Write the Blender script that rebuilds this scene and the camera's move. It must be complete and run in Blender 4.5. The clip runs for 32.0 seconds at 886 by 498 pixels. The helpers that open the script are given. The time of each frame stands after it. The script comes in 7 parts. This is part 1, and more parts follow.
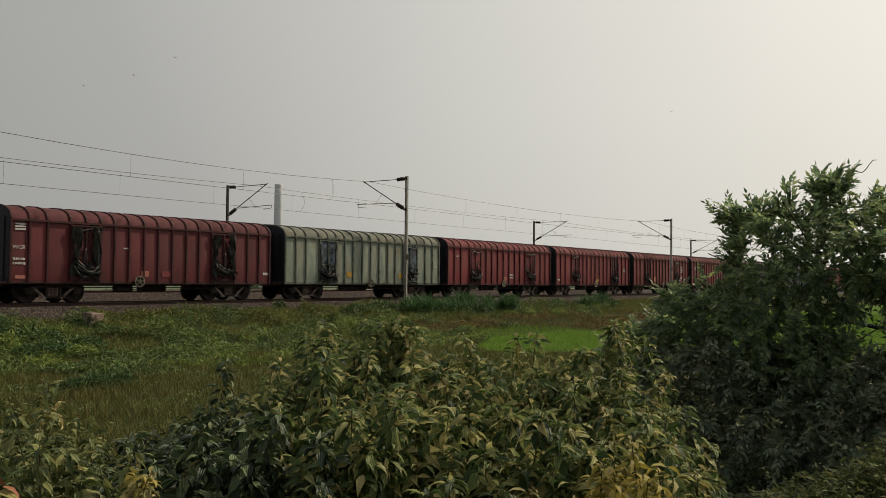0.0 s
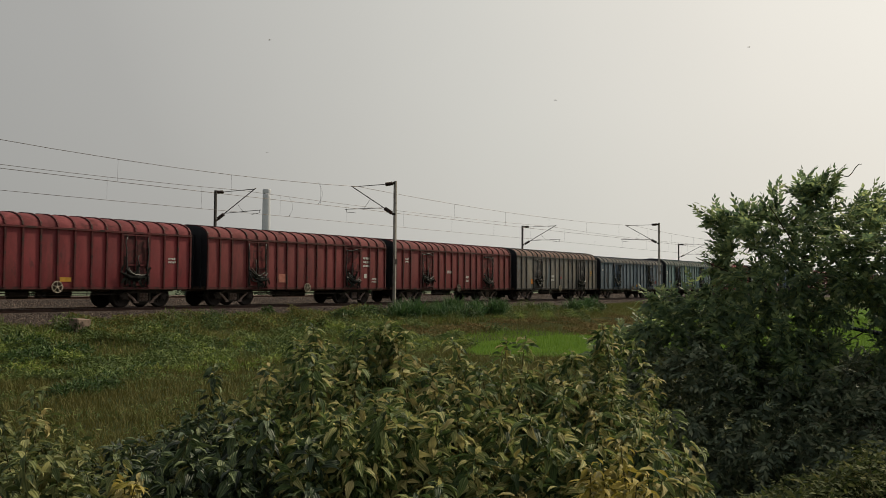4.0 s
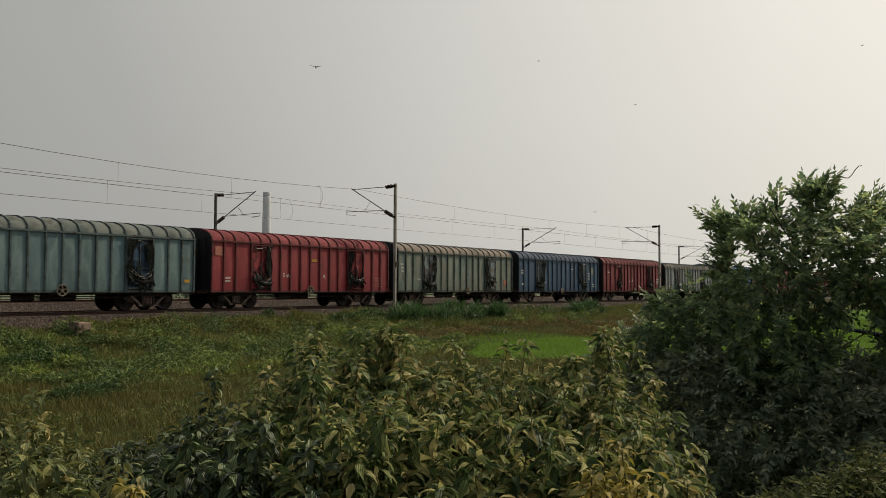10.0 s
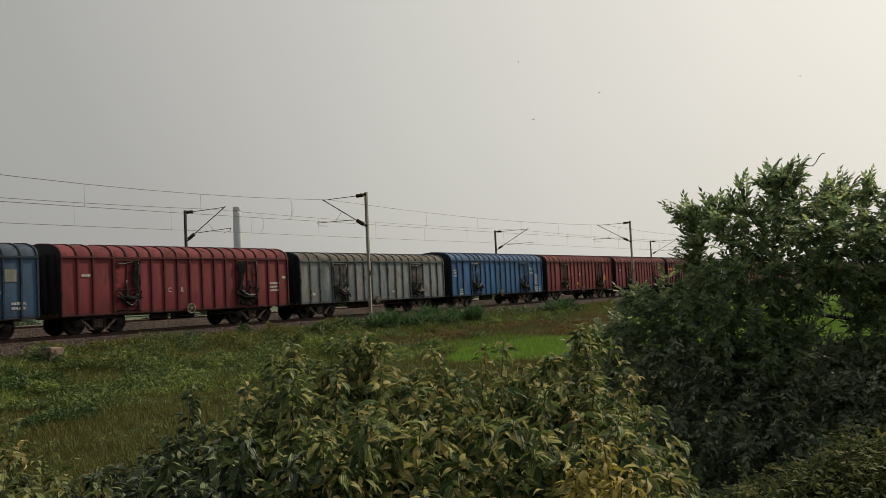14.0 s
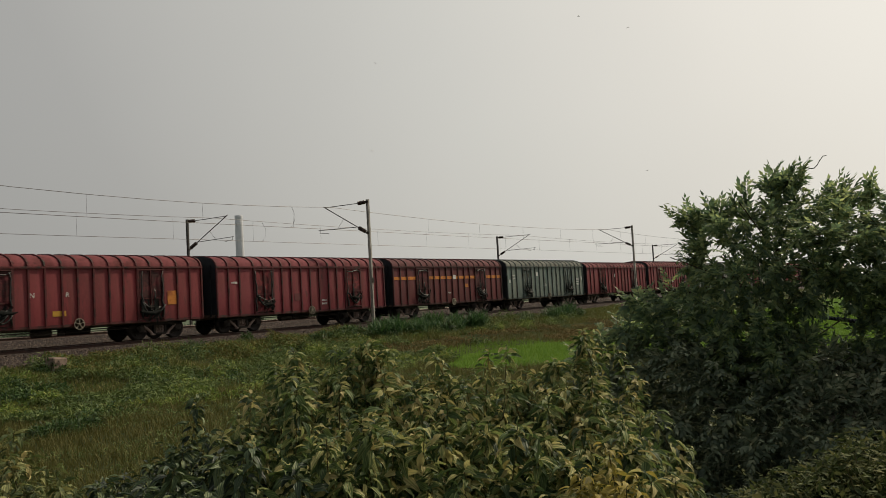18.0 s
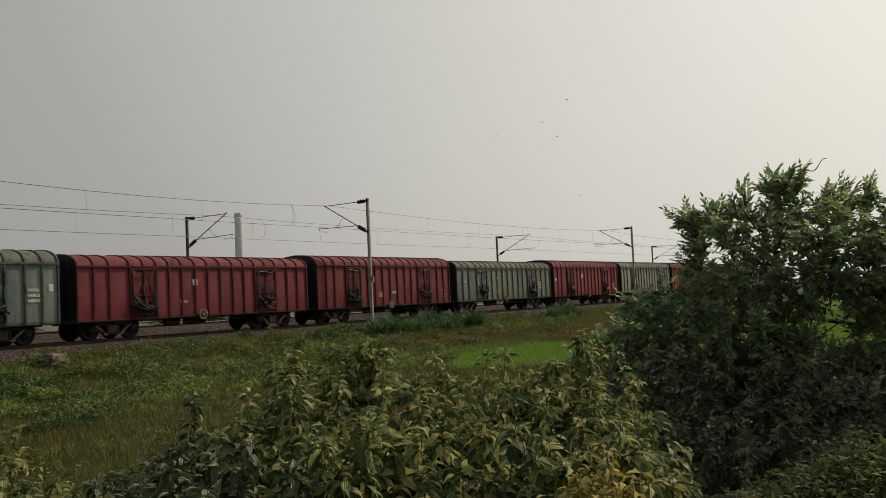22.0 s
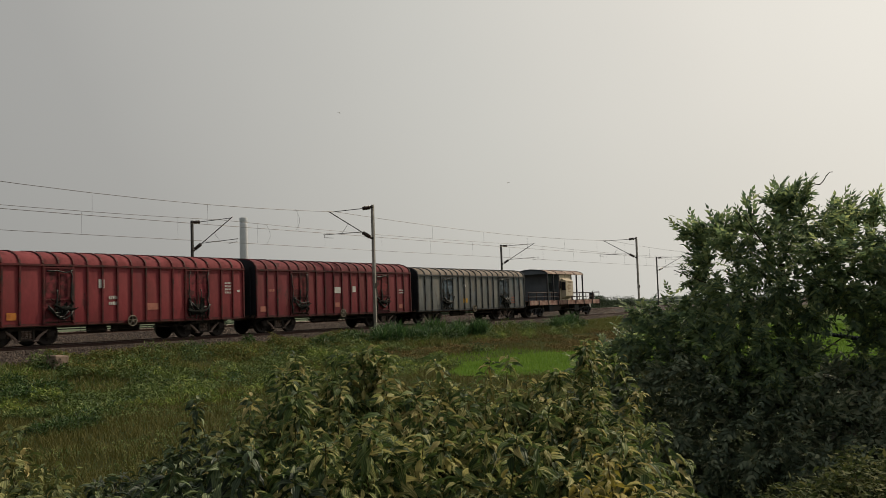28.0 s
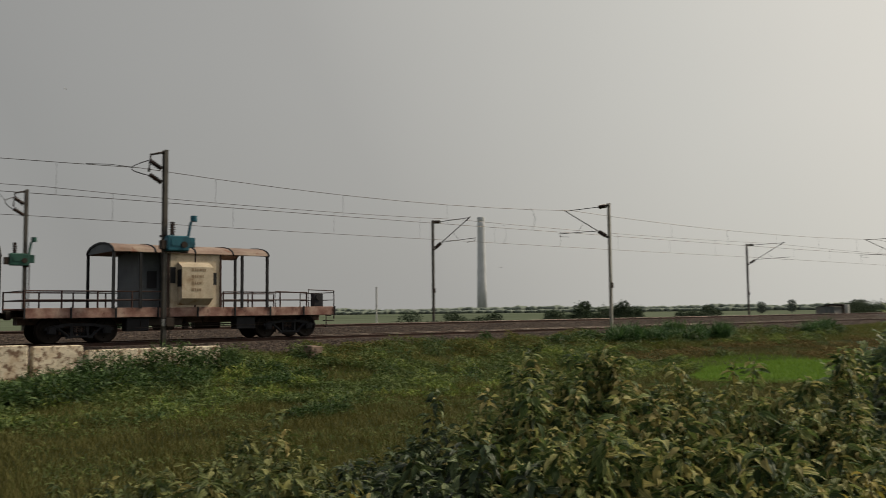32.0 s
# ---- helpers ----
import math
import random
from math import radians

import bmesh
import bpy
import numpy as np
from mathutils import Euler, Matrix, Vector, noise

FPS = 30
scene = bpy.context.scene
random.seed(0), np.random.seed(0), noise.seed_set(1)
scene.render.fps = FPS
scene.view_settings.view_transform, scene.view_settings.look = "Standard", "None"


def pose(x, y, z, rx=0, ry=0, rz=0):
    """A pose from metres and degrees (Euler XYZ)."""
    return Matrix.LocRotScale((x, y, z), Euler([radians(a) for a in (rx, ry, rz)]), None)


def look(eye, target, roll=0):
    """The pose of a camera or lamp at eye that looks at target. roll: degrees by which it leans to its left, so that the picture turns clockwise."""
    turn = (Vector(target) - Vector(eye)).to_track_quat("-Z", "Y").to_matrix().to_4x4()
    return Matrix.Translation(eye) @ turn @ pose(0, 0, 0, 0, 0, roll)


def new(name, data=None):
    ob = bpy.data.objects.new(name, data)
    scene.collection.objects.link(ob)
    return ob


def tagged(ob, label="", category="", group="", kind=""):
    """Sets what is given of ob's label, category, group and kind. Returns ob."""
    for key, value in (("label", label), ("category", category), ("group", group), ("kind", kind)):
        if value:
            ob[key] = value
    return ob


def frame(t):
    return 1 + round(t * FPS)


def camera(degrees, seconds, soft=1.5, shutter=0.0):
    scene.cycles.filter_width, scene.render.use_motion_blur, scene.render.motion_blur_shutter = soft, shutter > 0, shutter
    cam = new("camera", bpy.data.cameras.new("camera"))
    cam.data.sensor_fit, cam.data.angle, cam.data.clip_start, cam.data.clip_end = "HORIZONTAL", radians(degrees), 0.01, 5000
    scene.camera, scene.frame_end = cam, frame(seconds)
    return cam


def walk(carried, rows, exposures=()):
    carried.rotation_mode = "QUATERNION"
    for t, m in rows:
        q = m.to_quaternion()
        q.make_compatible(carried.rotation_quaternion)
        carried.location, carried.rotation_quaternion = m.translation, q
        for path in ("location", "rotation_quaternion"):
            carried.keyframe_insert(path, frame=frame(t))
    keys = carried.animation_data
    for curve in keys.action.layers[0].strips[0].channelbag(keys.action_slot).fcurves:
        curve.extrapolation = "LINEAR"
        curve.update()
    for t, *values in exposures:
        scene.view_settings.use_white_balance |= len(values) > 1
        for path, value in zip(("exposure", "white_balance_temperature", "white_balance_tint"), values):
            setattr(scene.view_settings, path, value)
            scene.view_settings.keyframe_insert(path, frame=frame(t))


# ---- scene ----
LENS = 54.19
EYE = (0.0, 0.0, 1.112)
RAIL_Y = 35.72          # centre line of the near track
FAR_Y, FAR_Z = 43.8, 0.38  # the far track lies a little higher

cam = camera(LENS, 32.0, soft=0.85, shutter=0.12)


def aim(yaw, pitch, roll):
    a, b = radians(yaw), radians(pitch)
    return look(EYE, (EYE[0] + math.sin(a) * math.cos(b), EYE[1] + math.cos(a) * math.cos(b), EYE[2] + math.sin(b)), roll)


TURNS = [(0, 53.04, 2.08, 0.57), (0.5, 53.04, 2.03, 0.47), (1, 53.05, 2.03, 0.49), (1.5, 53.07, 2.02, 0.48), (2, 53.43, 2.12, 0.53), (2.5, 53.58, 2.12, 0.51), (3, 53.58, 2.11, 0.46), (3.5, 53.74, 2.27, 0.40), (5.5, 53.81, 2.50, 0.41), (6, 53.83, 2.50, 0.41), (6.5, 53.84, 2.65, 0.33), (7, 53.80, 2.69, 0.30), (7.5, 53.81, 2.69, 0.31), (8, 53.79, 2.65, 0.27), (8.5, 53.79, 2.64, 0.30), (9, 53.78, 2.61, 0.28), (9.5, 53.79, 2.59, 0.25), (10, 53.77, 2.56, 0.27), (10.5, 53.78, 2.53, 0.26), (11, 53.74, 2.53, 0.26), (11.5, 53.75, 2.52, 0.32), (12, 54.04, 2.38, 0.09), (12.5, 54.35, 2.34, -0.18), (13, 54.92, 2.32, -0.88), (13.5, 55.46, 2.46, -1.63), (14, 55.54, 2.90, -2.61), (14.5, 55.50, 3.19, -3.01), (16.5, 55.40, 3.39, -3.17), (17, 55.42, 3.39, -3.15), (17.5, 55.40, 3.36, -3.25), (18, 55.42, 3.33, -3.20), (18.5, 55.43, 3.31, -3.24), (19, 55.43, 3.29, -3.28), (19.5, 55.40, 3.25, -3.25), (20, 55.42, 3.25, -3.24), (20.5, 55.39, 3.23, -3.15), (21, 55.43, 3.28, -2.85), (21.5, 55.48, 3.32, -2.69), (22, 55.46, 3.29, -2.72), (22.5, 55.44, 3.27, -2.70), (23, 55.43, 3.27, -2.69), (23.5, 55.37, 3.48, -2.36), (24, 55.35, 3.56, -2.22), (24.5, 55.32, 3.70, -2.05), (25, 55.30, 3.80, -1.97), (25.5, 55.27, 3.80, -1.95), (27.5, 55.28, 3.77, -1.86), (28, 55.19, 3.81, -1.80), (28.5, 55.04, 3.95, -1.61), (29, 55.05, 3.95, -1.61), (29.5, 55.03, 3.96, -1.60), (30, 54.98, 4.02, -1.48), (30.5, 54.82, 4.23, -1.28), (31, 54.41, 4.57, -1.07), (31.3, 52.83, 4.69, -0.72), (31.5, 51.27, 4.30, -0.77), (31.7, 48.04, 4.04, -0.83), (31.8, 45.71, 3.96, -0.80), (31.9, 42.82, 4.00, -0.77), (32, 39.67, 4.07, -0.61)]
walk(cam, [(t, aim(a, b, c)) for t, a, b, c in TURNS], exposures=[(0.0, 0.02), (14.0, 0.0), (20.0, -0.06), (28.0, -0.08), (31.0, -0.15), (32.0, -0.1)])

# ---------------------------------------------------------------- light
SUN_AZ, SUN_EL = 110.0, 42.0
world = bpy.data.worlds.new("hazy_sky")
scene.world = world
world.use_nodes = True
wt = world.node_tree
wt.nodes.clear()


def wnode(kind, **kw):
    n = wt.nodes.new(kind)
    for k, v in kw.items():
        n.inputs[k].default_value = v
    return n


w_out = wnode("ShaderNodeOutputWorld")
w_bg = wnode("ShaderNodeBackground", Strength=1.0)
w_sky = wt.nodes.new("ShaderNodeTexSky")
w_sky.sky_type, w_sky.sun_disc = "NISHITA", False
w_sky.sun_elevation, w_sky.sun_rotation = radians(SUN_EL), radians(SUN_AZ)
w_sky.dust_density, w_sky.air_density = 6.0, 1.2
w_tc = wt.nodes.new("ShaderNodeTexCoord")
w_dot = wt.nodes.new("ShaderNodeVectorMath")
w_dot.operation = "DOT_PRODUCT"
w_dot.inputs[1].default_value = (math.sin(radians(SUN_AZ)) * math.cos(radians(30)), math.cos(radians(SUN_AZ)) * math.cos(radians(30)), math.sin(radians(30)))
w_ramp = wt.nodes.new("ShaderNodeValToRGB")
w_ramp.color_ramp.elements[0].position, w_ramp.color_ramp.elements[0].color = 0.0, (0.50, 0.50, 0.49, 1)
w_ramp.color_ramp.elements[1].position, w_ramp.color_ramp.elements[1].color = 1.0, (1.0, 0.96, 0.87, 1)
for pos, col in ((0.25, (0.47, 0.47, 0.46)), (0.5, (0.345, 0.344, 0.332)), (0.65, (0.43, 0.424, 0.402)), (0.81, (0.665, 0.652, 0.60)), (0.9, (0.835, 0.80, 0.725))):
    e = w_ramp.color_ramp.elements.new(pos)
    e.color = (*col, 1)
w_noise = wnode("ShaderNodeTexNoise", Scale=2.2, Detail=3.0, Roughness=0.5)
w_mul = wt.nodes.new("ShaderNodeMapRange")
w_mul.inputs["To Min"].default_value, w_mul.inputs["To Max"].default_value = 0.94, 1.06
w_vm = wt.nodes.new("ShaderNodeVectorMath")
w_vm.operation = "SCALE"
w_sm = wt.nodes.new("ShaderNodeVectorMath")
w_sm.operation = "SCALE"
w_sm.inputs["Scale"].default_value = 0.05
w_mix = wt.nodes.new("ShaderNodeMix")
w_mix.data_type = "RGBA"
w_mix.inputs["Factor"].default_value = 0.9
wl = wt.links.new
wl(w_tc.outputs["Generated"], w_dot.inputs[0])
w_back = wt.nodes.new("ShaderNodeMapRange")
w_back.inputs["From Min"].default_value = -1.0
wl(w_dot.outputs["Value"], w_back.inputs["Value"])
wl(w_back.outputs["Result"], w_ramp.inputs["Fac"])
wl(w_tc.outputs["Generated"], w_noise.inputs["Vector"])
wl(w_noise.outputs["Fac"], w_mul.inputs["Value"])
wl(w_ramp.outputs["Color"], w_vm.inputs[0])
wl(w_mul.outputs["Result"], w_vm.inputs["Scale"])
wl(w_sky.outputs["Color"], w_sm.inputs[0])
wl(w_sm.outputs["Vector"], w_mix.inputs["A"])
wl(w_vm.outputs["Vector"], w_mix.inputs["B"])
wl(w_mix.outputs["Result"], w_bg.inputs["Color"])
wl(w_bg.outputs["Background"], w_out.inputs["Surface"])

sun = new("sun", bpy.data.lights.new("sun", "SUN"))
sun.data.energy, sun.data.angle, sun.data.color = 3.5, radians(3), (1.0, 0.86, 0.63)
sun.matrix_world = look((40 * math.sin(radians(SUN_AZ)), 40 * math.cos(radians(SUN_AZ)), 40 * math.tan(radians(SUN_EL))), (0, 0, 0))

# ---------------------------------------------------------------- materials


def lin(hexs):
    """Linear colour from an sRGB hex string."""
    c = [int(hexs[i:i + 2], 16) / 255 for i in (0, 2, 4)]
    return tuple(x / 12.92 if x <= 0.04045 else ((x + 0.055) / 1.055) ** 2.4 for x in c)


def mat(name, cols, rough=0.85, scale=2.0, fine=30.0, bump=0.25, depth=0.02, metal=0.0, rnd=0.0, island=False,
        stretch=(1, 1, 1), stain=None, stain_at=0.6, stain_scale=1.5, translucent=0.0, spec=0.3, veins=0.0, tint=None):
    """A weathered surface: colours mixed by coarse and fine noise, stains with ragged edges, relief and random tint."""
    m = bpy.data.materials.new(name)
    m.use_nodes = True
    nt = m.node_tree
    b = nt.nodes["Principled BSDF"]
    tc, mp = nt.nodes.new("ShaderNodeTexCoord"), nt.nodes.new("ShaderNodeMapping")
    mp.inputs["Scale"].default_value = stretch
    ln = nt.links.new
    ln(tc.outputs["Object"], mp.inputs["Vector"])
    oi = nt.nodes.new("ShaderNodeObjectInfo")
    sh = nt.nodes.new("ShaderNodeMath")
    sh.operation, sh.inputs[1].default_value = "MULTIPLY", 37.0
    ln(oi.outputs["Random"], sh.inputs[0])
    ad = nt.nodes.new("ShaderNodeVectorMath")
    ln(mp.outputs["Vector"], ad.inputs[0])
    ln(sh.outputs[0], ad.inputs[1])
    vec = ad.outputs[0]
    n1, n2 = nt.nodes.new("ShaderNodeTexNoise"), nt.nodes.new("ShaderNodeTexNoise")
    for n, s, det in ((n1, scale, 4.0), (n2, fine, 5.0)):
        n.inputs["Scale"].default_value, n.inputs["Detail"].default_value = s, det
        ln(vec, n.inputs["Vector"])
    src = n1.outputs["Fac"]
    if island:
        geo = nt.nodes.new("ShaderNodeNewGeometry")
        mx = nt.nodes.new("ShaderNodeMath")
        mx.operation, mx.inputs[1].default_value, mx.inputs[2].default_value = "MULTIPLY_ADD", 0.75, -0.12
        ln(geo.outputs["Random Per Island"], mx.inputs[0])
        ad2 = nt.nodes.new("ShaderNodeMath")
        ad2.operation, ad2.inputs[1].default_value = "MULTIPLY_ADD", 0.5
        ln(n1.outputs["Fac"], ad2.inputs[0])
        ln(mx.outputs[0], ad2.inputs[2])
        src = ad2.outputs[0]
    relief = n2.outputs["Fac"]
    if veins:
        # midrib and long curved veins, paler towards the leaf's edge
        def calc(op, a, b=None, c=None):
            q = nt.nodes.new("ShaderNodeMath")
            q.operation = op
            for i, w in enumerate((a, b, c)):
                if w is None:
                    continue
                if isinstance(w, (int, float)):
                    q.inputs[i].default_value = w
                else:
                    ln(w, q.inputs[i])
            return q.outputs[0]
        xy = nt.nodes.new("ShaderNodeSeparateXYZ")
        ln(tc.outputs["UV"], xy.inputs[0])
        side = calc("ABSOLUTE", xy.outputs[0])
        wave = calc("SINE", calc("MULTIPLY", calc("MULTIPLY_ADD", xy.outputs[1], 0.06, side), 66.0))
        rib = calc("LESS_THAN", side, 0.014)
        tone = calc("ADD", calc("MULTIPLY_ADD", wave, 0.075, calc("MULTIPLY", side, 0.6)), calc("MULTIPLY", rib, 0.18))
        src = calc("MULTIPLY_ADD", tone, veins, calc("SUBTRACT", src, 0.06 * veins))
        relief = calc("MULTIPLY_ADD", wave, 0.35, calc("MULTIPLY_ADD", rib, -0.5, relief))
    ramp = nt.nodes.new("ShaderNodeValToRGB")
    cr = ramp.color_ramp
    lo, hi = (0.1, 0.9) if island else (0.3, 0.7)
    cols = [lin(c) if isinstance(c, str) else c for c in cols]
    for i, c in enumerate(cols):
        pos = lo + (hi - lo) * i / max(1, len(cols) - 1)
        e = cr.elements[i] if i < 2 else cr.elements.new(pos)
        e.position, e.color = pos, (*c, 1)
    if len(cols) == 1:
        cr.elements[1].color = (*cols[0], 1)
    ln(src, ramp.inputs["Fac"])
    col = ramp.outputs["Color"]
    if stain:
        n3 = nt.nodes.new("ShaderNodeTexNoise")
        n3.inputs["Scale"].default_value, n3.inputs["Detail"].default_value, n3.inputs["Roughness"].default_value = stain_scale, 6.0, 0.65
        ln(vec, n3.inputs["Vector"])
        sr = nt.nodes.new("ShaderNodeMapRange")
        sr.inputs["From Min"].default_value, sr.inputs["From Max"].default_value = stain_at, stain_at + 0.09
        sr.inputs["To Max"].default_value = 0.85
        ln(n3.outputs["Fac"], sr.inputs["Value"])
        mi = nt.nodes.new("ShaderNodeMix")
        mi.data_type = "RGBA"
        ln(sr.outputs[0], mi.inputs["Factor"])
        ln(col, mi.inputs["A"])
        mi.inputs["B"].default_value = (*(lin(stain) if isinstance(stain, str) else stain), 1)
        col = mi.outputs["Result"]
    if tint:
        # sheets repainted or faded one by one
        sc = nt.nodes.new("ShaderNodeMath")
        sc.operation, sc.inputs[1].default_value = "MULTIPLY", 17.3
        ln(oi.outputs["Random"], sc.inputs[0])
        fr = nt.nodes.new("ShaderNodeMath")
        fr.operation = "FRACT"
        ln(sc.outputs[0], fr.inputs[0])
        pw = nt.nodes.new("ShaderNodeMath")
        pw.operation, pw.inputs[1].default_value = "POWER", 1.8
        ln(fr.outputs[0], pw.inputs[0])
        nm = nt.nodes.new("ShaderNodeMath")
        nm.operation = "MULTIPLY"
        ln(pw.outputs[0], nm.inputs[0])
        ln(n1.outputs["Fac"], nm.inputs[1])
        mt = nt.nodes.new("ShaderNodeMix")
        mt.data_type = "RGBA"
        ln(nm.outputs[0], mt.inputs["Factor"])
        ln(col, mt.inputs["A"])
        mt.inputs["B"].default_value = (*tint, 1)
        col = mt.outputs["Result"]
    hs = nt.nodes.new("ShaderNodeHueSaturation")
    ln(col, hs.inputs["Color"])
    v = nt.nodes.new("ShaderNodeMath")
    v.operation, v.inputs[1].default_value, v.inputs[2].default_value = "MULTIPLY_ADD", 0.5, 0.75
    ln(n2.outputs["Fac"], v.inputs[0])
    if rnd:
        v2 = nt.nodes.new("ShaderNodeMath")
        v2.operation, v2.inputs[1].default_value = "MULTIPLY_ADD", rnd
        ln(oi.outputs["Random"], v2.inputs[0])
        ln(v.outputs[0], v2.inputs[2])
        v3 = nt.nodes.new("ShaderNodeMath")
        v3.operation, v3.inputs[1].default_value = "SUBTRACT", rnd / 2
        ln(v2.outputs[0], v3.inputs[0])
        v = v3
    ln(v.outputs[0], hs.inputs["Value"])
    ln(hs.outputs["Color"], b.inputs["Base Color"])
    b.inputs["Roughness"].default_value, b.inputs["Metallic"].default_value = rough, metal
    b.inputs["Specular IOR Level"].default_value = spec
    if bump:
        bp = nt.nodes.new("ShaderNodeBump")
        bp.inputs["Strength"].default_value, bp.inputs["Distance"].default_value = bump, depth
        ln(relief, bp.inputs["Height"])
        ln(bp.outputs["Normal"], b.inputs["Normal"])
    if translucent:
        tr, ms = nt.nodes.new("ShaderNodeBsdfTranslucent"), nt.nodes.new("ShaderNodeMixShader")
        ms.inputs[0].default_value = translucent
        ln(hs.outputs["Color"], tr.inputs["Color"])
        ln(b.outputs[0], ms.inputs[1])
        ln(tr.outputs[0], ms.inputs[2])
        ln(ms.outputs[0], nt.nodes["Material Output"].inputs["Surface"])
    return m


def paint(name, a, b, rust="4a2a20", at=0.6):
    """Weathered wagon paint: reds fade to pink, blues stay clean, pale paints are patched with dust and cold grey."""
    a, b = lin(a), lin(b)
    kind = "red" if a[0] > 2.2 * a[1] else "pale" if sum(a) / 3 > 0.06 and max(a) < 1.9 * min(a) else "blue"
    k = {"red": 0.05, "pale": 0.3, "blue": 0.04}[kind]
    dusty = tuple((1 - k) * p + k * q for p, q in zip(a, lin("8a7862")))
    cold = tuple((1 - k) * p + k * q for p, q in zip(a, lin("4f6f7c")))
    faded = {"red": tuple(0.55 * p + 0.45 * q for p, q in zip(b, lin("6e3236"))), "pale": tuple(0.45 * p + 0.55 * q for p, q in zip(b, lin("8c8778"))), "blue": tuple(1.12 * p for p in b)}[kind]
    return mat(name, [cold, a, b, dusty, a], rough=0.66, scale=0.9, fine=11.0, bump=0.15, depth=0.012, rnd=0.25, stretch=(1.6, 1.6, 0.45),
               stain=rust, stain_at=at, stain_scale=1.7, spec=0.38, tint=faded)


